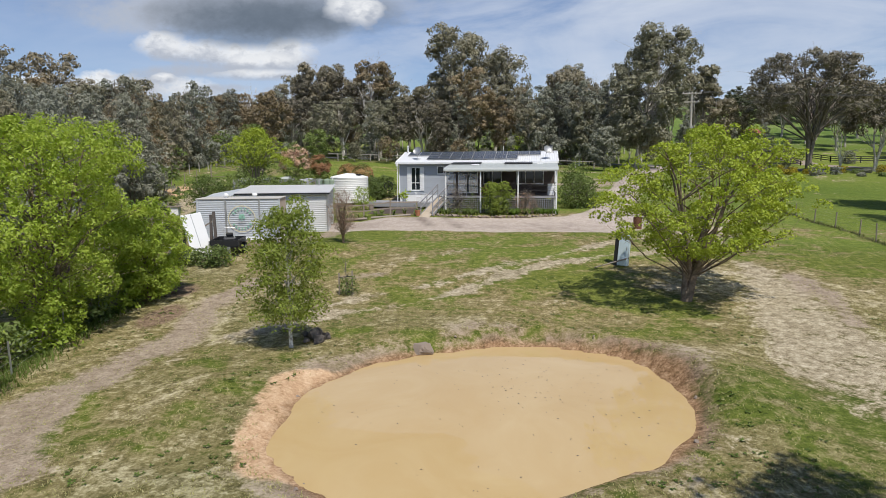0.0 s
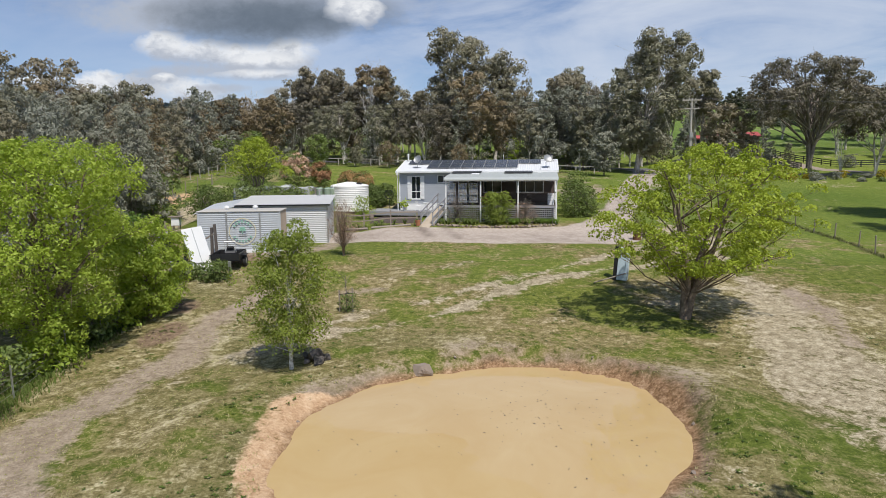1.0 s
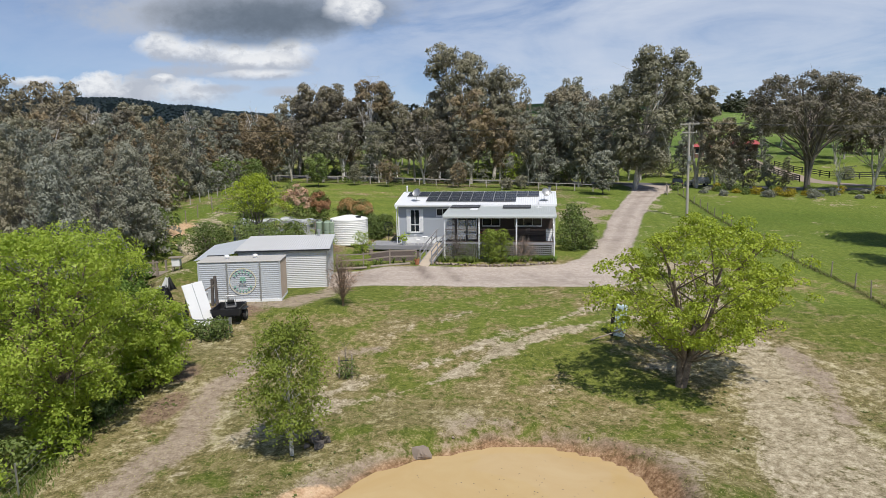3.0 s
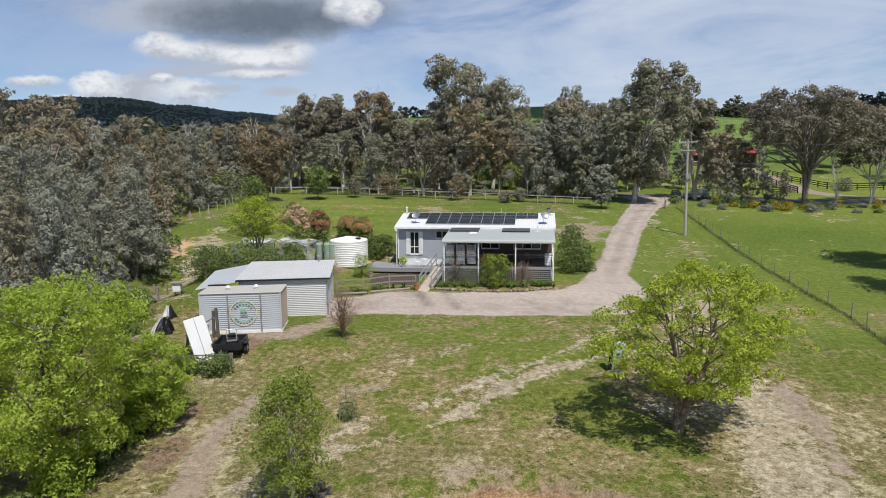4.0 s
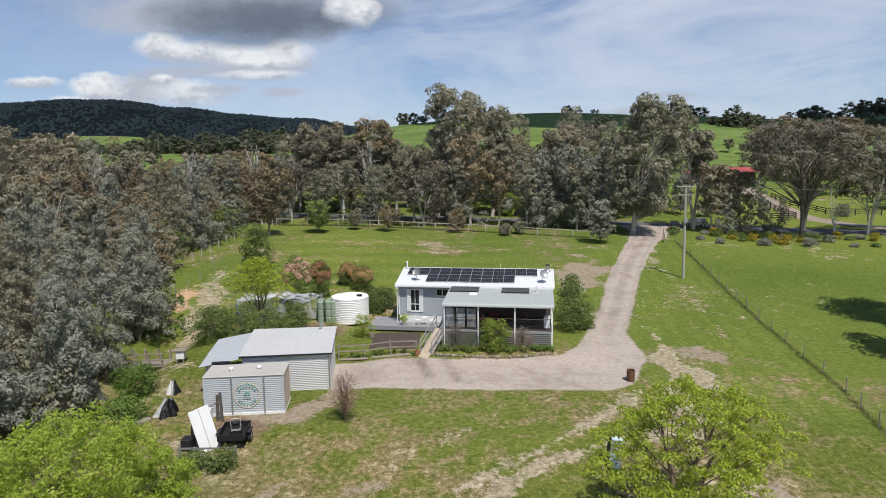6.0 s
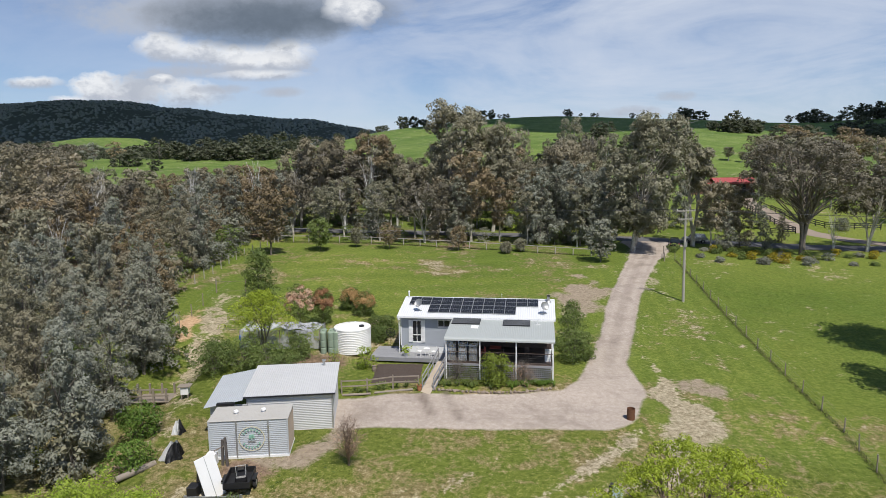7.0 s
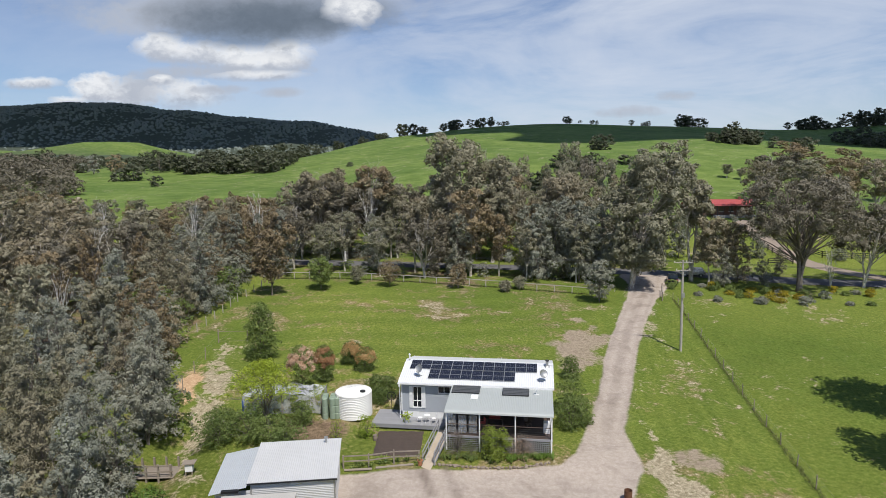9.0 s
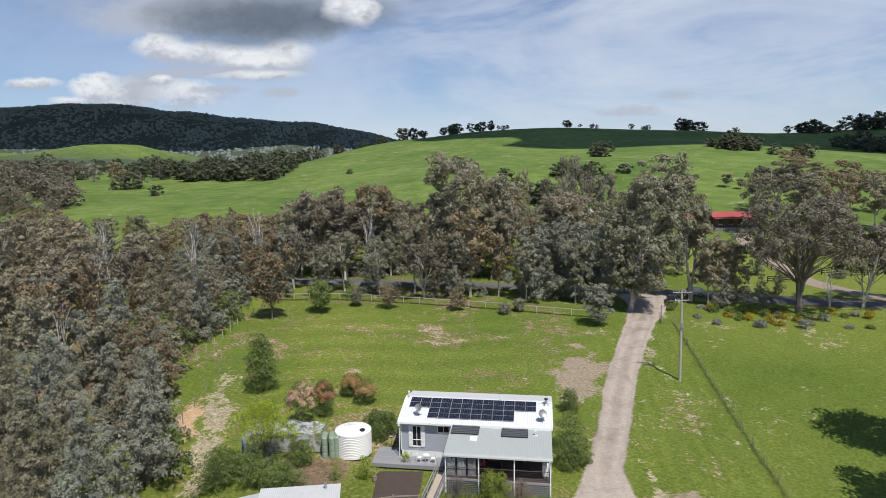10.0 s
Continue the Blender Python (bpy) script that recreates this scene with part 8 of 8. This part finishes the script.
def homestead(x, y, turn, L, D, h, roof, wall, label, porch=True):
    z = gz(x, y)
    root = empty("homestead", pose(x, y, z, 0, 0, turn))
    tagged(root, label, "house")
    part("wall", boxed(-L / 2, L / 2, -D / 2, D / 2, -1.0, h), wall, root)
    rise = D * 0.2
    for s in (-1, 1):
        ang = math.degrees(math.atan2(rise, D / 2 + 0.6))
        m = pose(0, s * (D / 2 + 0.6), h - 0.1, ang if s < 0 else ang, 0, 0 if s < 0 else 180)
        part("roof", corrugated(bmesh.new(), -L / 2 - 0.6, L / 2 + 0.6, 0, math.hypot(D / 2 + 0.6, rise) + 0.05, 0.3, 0.04, m), roof, root)
    for u in np.arange(-L / 2 + 1.2, L / 2 - 1.5, 2.6):
        w = part("window", boxed(u, u + 1.3, -D / 2 - 0.04, -D / 2 - 0.01, h * 0.35, h * 0.8), M_GLASS, root)
        part("sill", boxed(u - 0.1, u + 1.4, -D / 2 - 0.1, -D / 2 - 0.04, h * 0.31, h * 0.35), M_WHITE, w)
    if porch:
        part("porch_roof", boxed(-L / 2 - 0.6, L / 2 + 0.6, -D / 2 - 2.6, -D / 2 - 0.4, h - 0.35, h - 0.25), roof, root)
        part("porch_floor", boxed(-L / 2 - 0.4, L / 2 + 0.4, -D / 2 - 2.5, -D / 2, -0.5, 0.15), M_DECK, root)
        for u in np.linspace(-L / 2, L / 2, 7):
            part("porch_post", boxed(u - 0.08, u + 0.08, -D / 2 - 2.5, -D / 2 - 2.34, -0.6, h - 0.35), M_BLACK, root)
    part("chimney", boxed(L * 0.2, L * 0.2 + 0.6, -0.3, 0.3, h, h + rise + 0.7), wall, root)
    return root


homestead(77.0, 184, -4, 10.5, 6.5, 3.2, M_RED, M_BRICKY, "long red-roofed farmhouse with a dark porch")
homestead(67.6, 186, 6, 6.5, 5, 2.9, M_RED, M_BRICKY, "small red-roofed farm outbuilding beside the house", False)
homestead(41.0, 196, -30, 6.5, 5, 2.6, M_CONTROOF, M_CREAM, "cream shed with a pale flat-looking roof", False)
homestead(12.5, 187, 20, 5, 4, 2.4, M_RUST, M_BRICKY, "low brown roofed shed among the trees", False)
homestead(128, 148, 10, 10, 5, 2.5, M_RUST, M_TIMBER, "old rusty roofed farm shed across the paddock", False)
for pts in ([(69.5, 156), (68.0, 147), (67.2, 137.5), (67.4, 129)], [(73.9, 153.4), (73.2, 143), (75.8, 133.6)], [(75.8, 133.6), (81, 132), (86, 131.5)], [(67.4, 129), (62, 128.2)]):
    rail_fence("farm_fence", pts, 2.6, 1.35, 0.16, (0.45, 0.85, 1.25), M_BLACK, "black painted timber rail fence by the farm drive", 0.05, 0.16)

# trees of the paddock, the road and the hills
shrub("paddock_tree", 200, -23.7, 100.2, 5.2, 2.0, M_SHRUB, "rounded olive-green young tree in the paddock", 46, 80, 0.3, clump=0.7, category="tree", group="young trees along the paddock fence", base=0.22)
for i, (x, y, h, r) in enumerate(((-12.6, 103.0, 4.2, 1.7), (-1.1, 102.8, 3.8, 1.5), (9.2, 103.2, 2.2, 0.7), (-18.4, 104, 3.2, 0.6), (6.8, 101.5, 1.6, 0.6))):
    shrub("paddock_tree", 201 + i, x, y, h, r, M_EUC_RED if i < 2 else M_EUC, "small dark leafy tree by the paddock fence", 30, 70, 0.26, clump=0.6, category="tree", group="young trees along the paddock fence", base=0.25)
shrub("paddock_tree", 210, 21.1, 96.2, 6.4, 1.9, M_EUC_BLUE, "blue-grey young gum beside the drive", 46, 80, 0.34, clump=0.75, category="tree", group="young trees along the paddock fence", base=0.15)
shrub("paddock_tree", 211, -30.5, 96.0, 9.8, 2.4, M_EUC_RED, "slim russet gum at the paddock's corner", 40, 80, 0.42, clump=1.0, category="tree", group="young trees along the paddock fence", base=0.3, forks=1, tr=0.14)
plant_tree("wide_gum", dict(seed=301, height=20.6, crown=9.6, base=0.46, masses=64, lumps=11, per=30, size=0.34, mass_r=1.7, form="dome", trunk_r=0.5, stems=4, bare=16, sprays=3, shift=(-0.5, 0), flat=0.7, core=0.3, low=0.24, fork=0.2, limb=0.3, sides=6),
           M_BARK, M_EUC_DUN, 56.6, 105.6, "wide spreading gum tree with many grey limbs")
BIG = dict(lumps=14, per=32, size=0.42, mass_r=2.0, core=0.4, trunk_r=0.42, stems=2, bare=3, sprays=2)
for x, y, spec in ((28.4, 105.7, dict(BIG, seed=302, height=22.6, crown=6.3, base=0.14, masses=64, form="full", shift=(4.2, 0.5))), (-1.5, 123.8, dict(BIG, seed=304, height=26.0, crown=5.6, base=0.28, masses=44, form="full", bare=6)),
                   (5.6, 125.4, dict(BIG, seed=305, height=22.5, crown=4.2, base=0.36, masses=24, form="tall", shift=(2.0, 0), bare=6)), (41.0, 112.5, dict(BIG, seed=306, height=20.0, crown=3.2, base=0.5, masses=12, form="tall", mass_r=1.3, bare=6)),
                   (-18.4, 127.6, dict(BIG, seed=307, height=21.4, crown=3.8, base=0.58, masses=13, form="dome", mass_r=1.5, bare=8)), (-29.0, 126.6, dict(BIG, seed=308, height=19.6, crown=6.4, base=0.52, masses=22, form="dome", mass_r=1.5, stems=3, bare=10)),
                   (20.0, 126.5, dict(BIG, seed=309, height=18.5, crown=4.4, base=0.45, masses=20, form="tall"))):
    plant_tree("big_gum", spec, M_PALEBARK, M_EUC_RED if spec["seed"] == 307 else M_EUC, x, y, "very tall full-crowned gum tree near the road", group="big gums by the road")
shrub("roadside_bush", 330, 9.6, 127.0, 5.0, 2.2, M_BRIGHT, "bright green bush beyond the road", 40, 60, 0.3, clump=0.7)
shrub("roadside_bush", 331, 13.0, 126.0, 3.6, 1.8, M_STRAP, "fresh green bush beyond the road", 34, 60, 0.28, clump=0.6)
shrub("grey_bush", 332, 78.1, 131.3, 2.6, 1.7, M_EUC_BLUE, "rounded blue-grey bush by the farm drive", 40, 60, 0.2, clump=0.5)
for i in range(44):
    rng_f = random.Random(400 + i)
    x = rng_f.uniform(34, 84)
    y = 97.5 + rng_f.uniform(0, 11) - max(0, x - 55) * 0.12
    shrub("verge_bush", 400 + i, x, y, rng_f.uniform(0.5, 1.4), rng_f.uniform(0.4, 1.0), M_YELLOW if i % 3 == 0 else M_EUC_BLUE if i % 3 == 1 else M_SHRUB,
          "yellow flowering wattle bush on the verge" if i % 3 == 0 else "grey-green bush on the verge", 14, 46, 0.24, clump=0.42, group="bushes on the verge", twigs=0)

FAR = []
for i, (h, r, mat) in enumerate(((9, 4.2, M_HILL), (11, 5.0, M_HILL), (8, 3.6, M_HILL), (10, 4.4, M_EUC_RED), (10, 4.2, M_EUC_BLUE))):
    FAR.append(plant_tree("hill_tree", dict(seed=500 + i, height=h, crown=(r, r), n_clumps=16, per=22 if i < 3 else 46, size=1.05 if i < 3 else 0.72, trunk_r=0.3, crown_base=0.12, clump_r=1.75, lean=0.02, forks=1, droop=0.2, flat=0.75,
                                            aspect=0.6, shape="round", twigs=0, sides=3, stray=0.6, three=True, core=0.62 if i < 3 else 0), M_BARK, mat, -150 - 12 * i, 330, "dark rounded tree on the green hill", group="trees on the hill"))


def hill_trees():
    rng = random.Random(9)
    spots = []
    # skyline trees: azimuth along the ridge
    for az, n, spread, s in ((-0.15, 3, 8, 0.6), (-0.125, 3, 7, 0.75), (-0.092, 4, 8, 1.1), (-0.057, 3, 7, 0.75), (-0.02, 3, 8, 0.8), (0.005, 6, 14, 1.15), (0.03, 3, 7, 0.9), (0.065, 3, 7, 0.45), (0.162, 3, 6, 0.7), (0.2, 4, 12, 0.4),
                             (0.27, 4, 9, 0.5), (0.35, 5, 8, 1.25), (0.51, 5, 9, 0.9), (0.545, 5, 8, 1.3), (0.60, 5, 9, 1.1), (0.63, 6, 10, 1.5), (0.57, 4, 9, 0.8), (0.66, 4, 9, 1.0)):
        for k in range(n):
            y = rng.uniform(545, 575)
            spots.append((az * y + rng.uniform(-spread, spread), y, s * rng.uniform(0.8, 1.2)))
    for az, y, n, spread, s in ((-0.005, 275, 4, 5, 0.7), (-0.18, 322, 1, 2, 0.6), (-0.495, 262, 1, 2, 0.7), (0.425, 365, 18, 12, 1.0), (0.17, 255, 4, 7, 1.0), (0.25, 250, 3, 10, 0.8), (0.13, 215, 4, 8, 1.1),
                                (0.46, 240, 4, 9, 0.8), (0.52, 330, 4, 10, 1.0), (0.63, 430, 10, 18, 1.1), (-0.54, 290, 2, 4, 0.9), (0.22, 330, 3, 6, 0.8), (0.075, 230, 2, 4, 1.0)):
        for k in range(n):
            yy = y + rng.uniform(-spread, spread)
            spots.append((az * y + rng.uniform(-spread, spread), yy, s * rng.uniform(0.75, 1.2)))
    for k in range(26):
        spots.append((rng.uniform(-152, -97), rng.uniform(318, 345), rng.uniform(0.9, 1.3)))
    for x, y, s in spots:
        replant(FAR[rng.randrange(3)], x, y, rng.uniform(0, 360), s, rng.uniform(0.7, 1.0)).location.z -= 1.3 * s
    # belts of woodland at the back of the left-hand fields, past counting
    belts = {"dark": [], "russet": []}
    for k in range(60):
        y = rng.uniform(345, 470)
        belts["dark"].append((rng.uniform(-0.72, -0.24) * y, y, rng.uniform(0.9, 1.4)))
    for k in range(46):
        y = rng.uniform(470, 640)
        belts["dark"].append((rng.uniform(-0.72, -0.20) * y, y, rng.uniform(1.0, 1.5)))
    for k in range(110):
        y = rng.uniform(215, 350)
        belts["russet"].append((rng.uniform(-0.84, -0.64) * y, y, rng.uniform(0.8, 1.2)))
    for k in range(60):
        y = rng.uniform(345, 430)
        belts["russet"].append((rng.uniform(-0.80, -0.60) * y, y, rng.uniform(0.9, 1.3)))
    for key, rows in belts.items():
        parts, faces, base = [], [], 0
        for x, y, s in rows:
            me = [c for c in FAR[rng.randrange(3) if key == "dark" else rng.choice((0, 3, 3, 4))].children if c.name.startswith("crown")][0].data
            v = np.empty(len(me.vertices) * 3, dtype=np.float32)
            me.vertices.foreach_get("co", v)
            v = v.reshape(-1, 3) * np.array([s, s, s * rng.uniform(0.7, 1.0)])
            a = rng.uniform(0, 6.28)
            parts.append(np.stack([v[:, 0] * math.cos(a) - v[:, 1] * math.sin(a) + x, v[:, 0] * math.sin(a) + v[:, 1] * math.cos(a) + y, v[:, 2] + gz(x, y) - 1.5 * s], -1))
            faces.append(np.arange(base, base + len(v)).reshape(-1, 3))
            base += len(v)
        tagged(new("far_woodland", array_mesh("far_woodland", np.concatenate(parts), np.concatenate(faces), M_HILL if key == "dark" else M_EUC_DUN)), "belt of %s woodland behind the fields" % key, "wood", kind="stuff")


hill_trees()


def far_wood():
    """Woodland on the distant range: thousands of small crowns, one mass."""
    rng = np.random.RandomState(77)
    n = 8800
    y = 900 + 1750 * rng.uniform(0, 1, n) ** 0.6
    x = rng.uniform(-0.78, 0.05, n) * y
    keep = (np.exp(-((x + 640) / 190) ** 2 - ((y - 1130) / 200) ** 2) + np.exp(-((x + 1000) / 190) ** 2 - ((y - 1300) / 220) ** 2)) < 0.25
    x, y = x[keep], y[keep]
    z = land(x, y)
    r, h = rng.uniform(4.0, 7.5, len(x)), rng.uniform(6, 12, len(x))
    V, F = [], []
    k = 5
    a = np.linspace(0, 2 * math.pi, k, endpoint=False)
    ring = lambda s, t: np.stack([x[:, None] + r[:, None] * s * np.cos(a + t), y[:, None] + r[:, None] * s * np.sin(a + t)], -1)
    r0, r1 = ring(0.8, 0), ring(1.0, 0.5)
    top = np.stack([x, y, z + h], -1)[:, None, :]
    lo = np.concatenate([r0, np.broadcast_to((z - 3)[:, None, None], (len(x), k, 1))], -1)
    md = np.concatenate([r1, (z + h * 0.55)[:, None, None] + rng.uniform(-1.5, 1.5, (len(x), k, 1))], -1)
    V = np.concatenate([lo, md, top], 1).reshape(-1, 3)
    base = np.arange(len(x))[:, None] * (2 * k + 1)
    F = []
    for i in range(k):
        j = (i + 1) % k
        F.append(np.concatenate([base + i, base + j, base + k + j], 1))
        F.append(np.concatenate([base + i, base + k + j, base + k + i], 1))
        F.append(np.concatenate([base + k + i, base + k + j, base + 2 * k], 1))
    # crown colour lifted and blued to carry the haze of distance
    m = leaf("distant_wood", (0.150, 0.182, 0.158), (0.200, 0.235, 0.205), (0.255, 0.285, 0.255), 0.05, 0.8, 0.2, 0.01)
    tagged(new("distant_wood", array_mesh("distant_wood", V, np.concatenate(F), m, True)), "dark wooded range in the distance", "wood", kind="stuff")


far_wood()
# a tree outside the view that throws its shade on the near bank
plant_tree("bank_tree", dict(seed=601, height=15.8, crown=(2.7, 2.7), n_clumps=80, per=120, size=0.26, trunk_r=0.26, crown_base=0.66, clump_r=0.95, lean=0.01, forks=3, droop=0.2,
                             aspect=0.55, shape="round", twigs=1, boughs=14), M_BARK, M_EUC, 11.0, 2.4, "tall leafy tree on the bank whose shade falls on the grass")

# tall trees outside the view whose shade lies on the far paddock
for x, y, s in ((46.5, 57.5, 602), (41.0, 44.5, 603)):
    plant_tree("paddock_gum", dict(seed=s, height=19, crown=(4.2, 4.2), n_clumps=46, per=120, size=0.5, trunk_r=0.35, crown_base=0.5, clump_r=1.6, lean=0.02, forks=2, droop=0.4,
                                   aspect=0.5, shape="round", twigs=1, sides=4, three=True), M_PALEBARK, M_EUC, x, y, "tall gum tree that shades the open paddock", group="gums in the open paddock")


def cloud(x, y, z, rx, ry, seed):
    """A broad flat cloud, high over the land, that shades the hills."""
    bm = bmesh.new()
    bmesh.ops.create_icosphere(bm, subdivisions=4, radius=1.0)
    off = Vector((seed * 7.1, seed * 3.3, 0))
    for v in bm.verts:
        k = 1 + 0.45 * noise.noise(v.co * 1.6 + off) + 0.2 * noise.noise(v.co * 4 + off)
        v.co = Vector((v.co.x * rx * k, v.co.y * ry * k, v.co.z * 60 * k))
    ob = part("cloud", bm, M_WHITE)
    ob.matrix_basis = pose(x, y, z)
    tagged(ob, "broad white cloud drifting high over the hills", "cloud", kind="structure")


cloud(395, 190, 700, 260, 120, 1), cloud(-1250, 1850, 1100, 1500, 640, 2)

# ---- grass: rough tufts on the near slope ----
def tufts():
    rng = np.random.RandomState(15)
    n = 34000
    y = 10.5 + 34 * rng.uniform(0, 1, n) ** 1.25
    x = rng.uniform(-0.82, 0.82, n) * (y + 4)
    keep = (dam_s(x, y) > 0.5) & (np.abs(waves(x, y, 0.8, 61) + 0.6 * waves(x, y, 2.4, 62)) < 0.9) & (line_dist(x, y, DRIVE) > 0.3) & (x > -14.5) & (x < 27)
    for t in TRACKS:
        keep &= line_dist(x, y, t) > -0.1 + 0.5 * rng.uniform(0, 1, n)
    x, y = x[keep], y[keep]
    z = land(x, y)
    V, m = [], len(x)
    for k in range(3):
        a = rng.uniform(0, 6.28, m)
        h, w, s = rng.uniform(0.012, 0.045, m), rng.uniform(0.008, 0.02, m), rng.uniform(0.02, 0.07, m)
        ox, oy = rng.normal(size=m) * 0.04, rng.normal(size=m) * 0.04
        ca, sa = np.cos(a), np.sin(a)
        V.append(np.stack([np.stack([x + ox - sa * w, y + oy + ca * w, z - 0.01], -1), np.stack([x + ox + sa * w, y + oy - ca * w, z - 0.01], -1), np.stack([x + ox + ca * s, y + oy + sa * s, z + h], -1)], 1))
    V = np.concatenate(V).reshape(-1, 3)
    mat = leaf("grass_blades", (0.220, 0.245, 0.060), (0.400, 0.370, 0.150), (0.660, 0.580, 0.380), 0.4, 0.7, 0.1, 0.6)
    tagged(new("grass_tufts", array_mesh("grass_tufts", V, np.arange(len(V)).reshape(-1, 3), mat)), "rough tufts of green and straw-dry grass", "grass", kind="stuff")


tufts()


def rank_grass(name, pts, wide, n, seed, tall, label, mat):
    """Uncut grass along a fence line."""
    rng = np.random.RandomState(seed)
    P = np.array(pts, dtype=float)
    seg = np.concatenate([[0], np.cumsum(np.hypot(*np.diff(P, axis=0).T))])
    t = rng.uniform(0, seg[-1], n)
    x = np.interp(t, seg, P[:, 0]) + rng.normal(size=n) * wide
    y = np.interp(t, seg, P[:, 1]) + rng.normal(size=n) * wide * 0.3
    z = land(x, y)
    a, h, w, s = rng.uniform(0, 6.28, n), rng.uniform(0.4, 1.0, n) * tall, rng.uniform(0.012, 0.028, n), rng.uniform(0.05, 0.22, n)
    ca, sa = np.cos(a), np.sin(a)
    V = np.stack([np.stack([x - sa * w, y + ca * w, z - 0.02], -1), np.stack([x + sa * w, y - ca * w, z - 0.02], -1), np.stack([x + ca * s, y + sa * s, z + h], -1)], 1).reshape(-1, 3)
    tagged(new(name, array_mesh(name, V, np.arange(len(V)).reshape(-1, 3), mat)), label, "grass", kind="stuff")


M_RANK = leaf("rank_grass", (0.060, 0.085, 0.022), (0.120, 0.150, 0.050), (0.300, 0.270, 0.150), 0.35, 0.7, 0.1, 0.8)
rank_grass("rank_grass", FENCE_LINE, 0.13, 4500, 91, 0.26, "uncut darker grass along the boundary fence", M_RANK)
rank_grass("rank_grass", [(-13.6, 12.2), (-14.1, 17.4), (-14.7, 21.0), (-15.0, 26.0), (-15.2, 30.5)], 0.4, 7000, 92, 0.24, "uncut green grass under the wire fence", leaf("fence_grass", (0.090, 0.145, 0.028), (0.160, 0.225, 0.045), (0.270, 0.320, 0.095), 0.35, 0.7, 0.1, 0.8))
rank_grass("rank_grass", [(-32.5, 106.6), (-22, 107.8), (-2, 105.6), (20.5, 100.7)], 0.35, 5000, 93, 0.4, "uncut grass along the paddock fence", M_RANK)


def weeds():
    """Low dark rosettes and clover scattered through the short grass."""
    rng = np.random.RandomState(17)
    n = 3600
    y = 11 + 33 * rng.uniform(0, 1, n) ** 1.1
    x = rng.uniform(-0.8, 0.8, n) * (y + 4)
    patch = waves(x, y, 0.5, 66) + 0.7 * waves(x, y, 1.3, 67)
    keep = (dam_s(x, y) > 0.7) & (patch > 0.15) & (line_dist(x, y, DRIVE) > 0.2) & (x > -13) & (x < 24)
    for t in TRACKS + EARTH:
        keep &= line_dist(x, y, t) > 0.3
    x, y = x[keep], y[keep]
    z = land(x, y)
    m, V = len(x), []
    r = rng.uniform(0.03, 0.10, m)
    for k in range(6):
        a = rng.uniform(0, 6.28, m)
        ca, sa = np.cos(a), np.sin(a)
        w = r * 0.42
        V.append(np.stack([np.stack([x - sa * w + ca * r * 0.35, y + ca * w + sa * r * 0.35, z + 0.02], -1), np.stack([x + sa * w + ca * r * 0.35, y - ca * w + sa * r * 0.35, z + 0.02], -1),
                           np.stack([x + ca * r * 1.3, y + sa * r * 1.3, z + rng.uniform(0.01, 0.06, m)], -1)], 1))
    V = np.concatenate(V).reshape(-1, 3)
    mat = leaf("weed_leaves", (0.050, 0.085, 0.016), (0.095, 0.150, 0.026), (0.170, 0.225, 0.050), 0.25, 0.5, 0.1, 0.8)
    tagged(new("low_weeds", array_mesh("low_weeds", V, np.arange(len(V)).reshape(-1, 3), mat)), "low dark green weeds scattered through the short grass", "weeds", kind="stuff")


weeds()
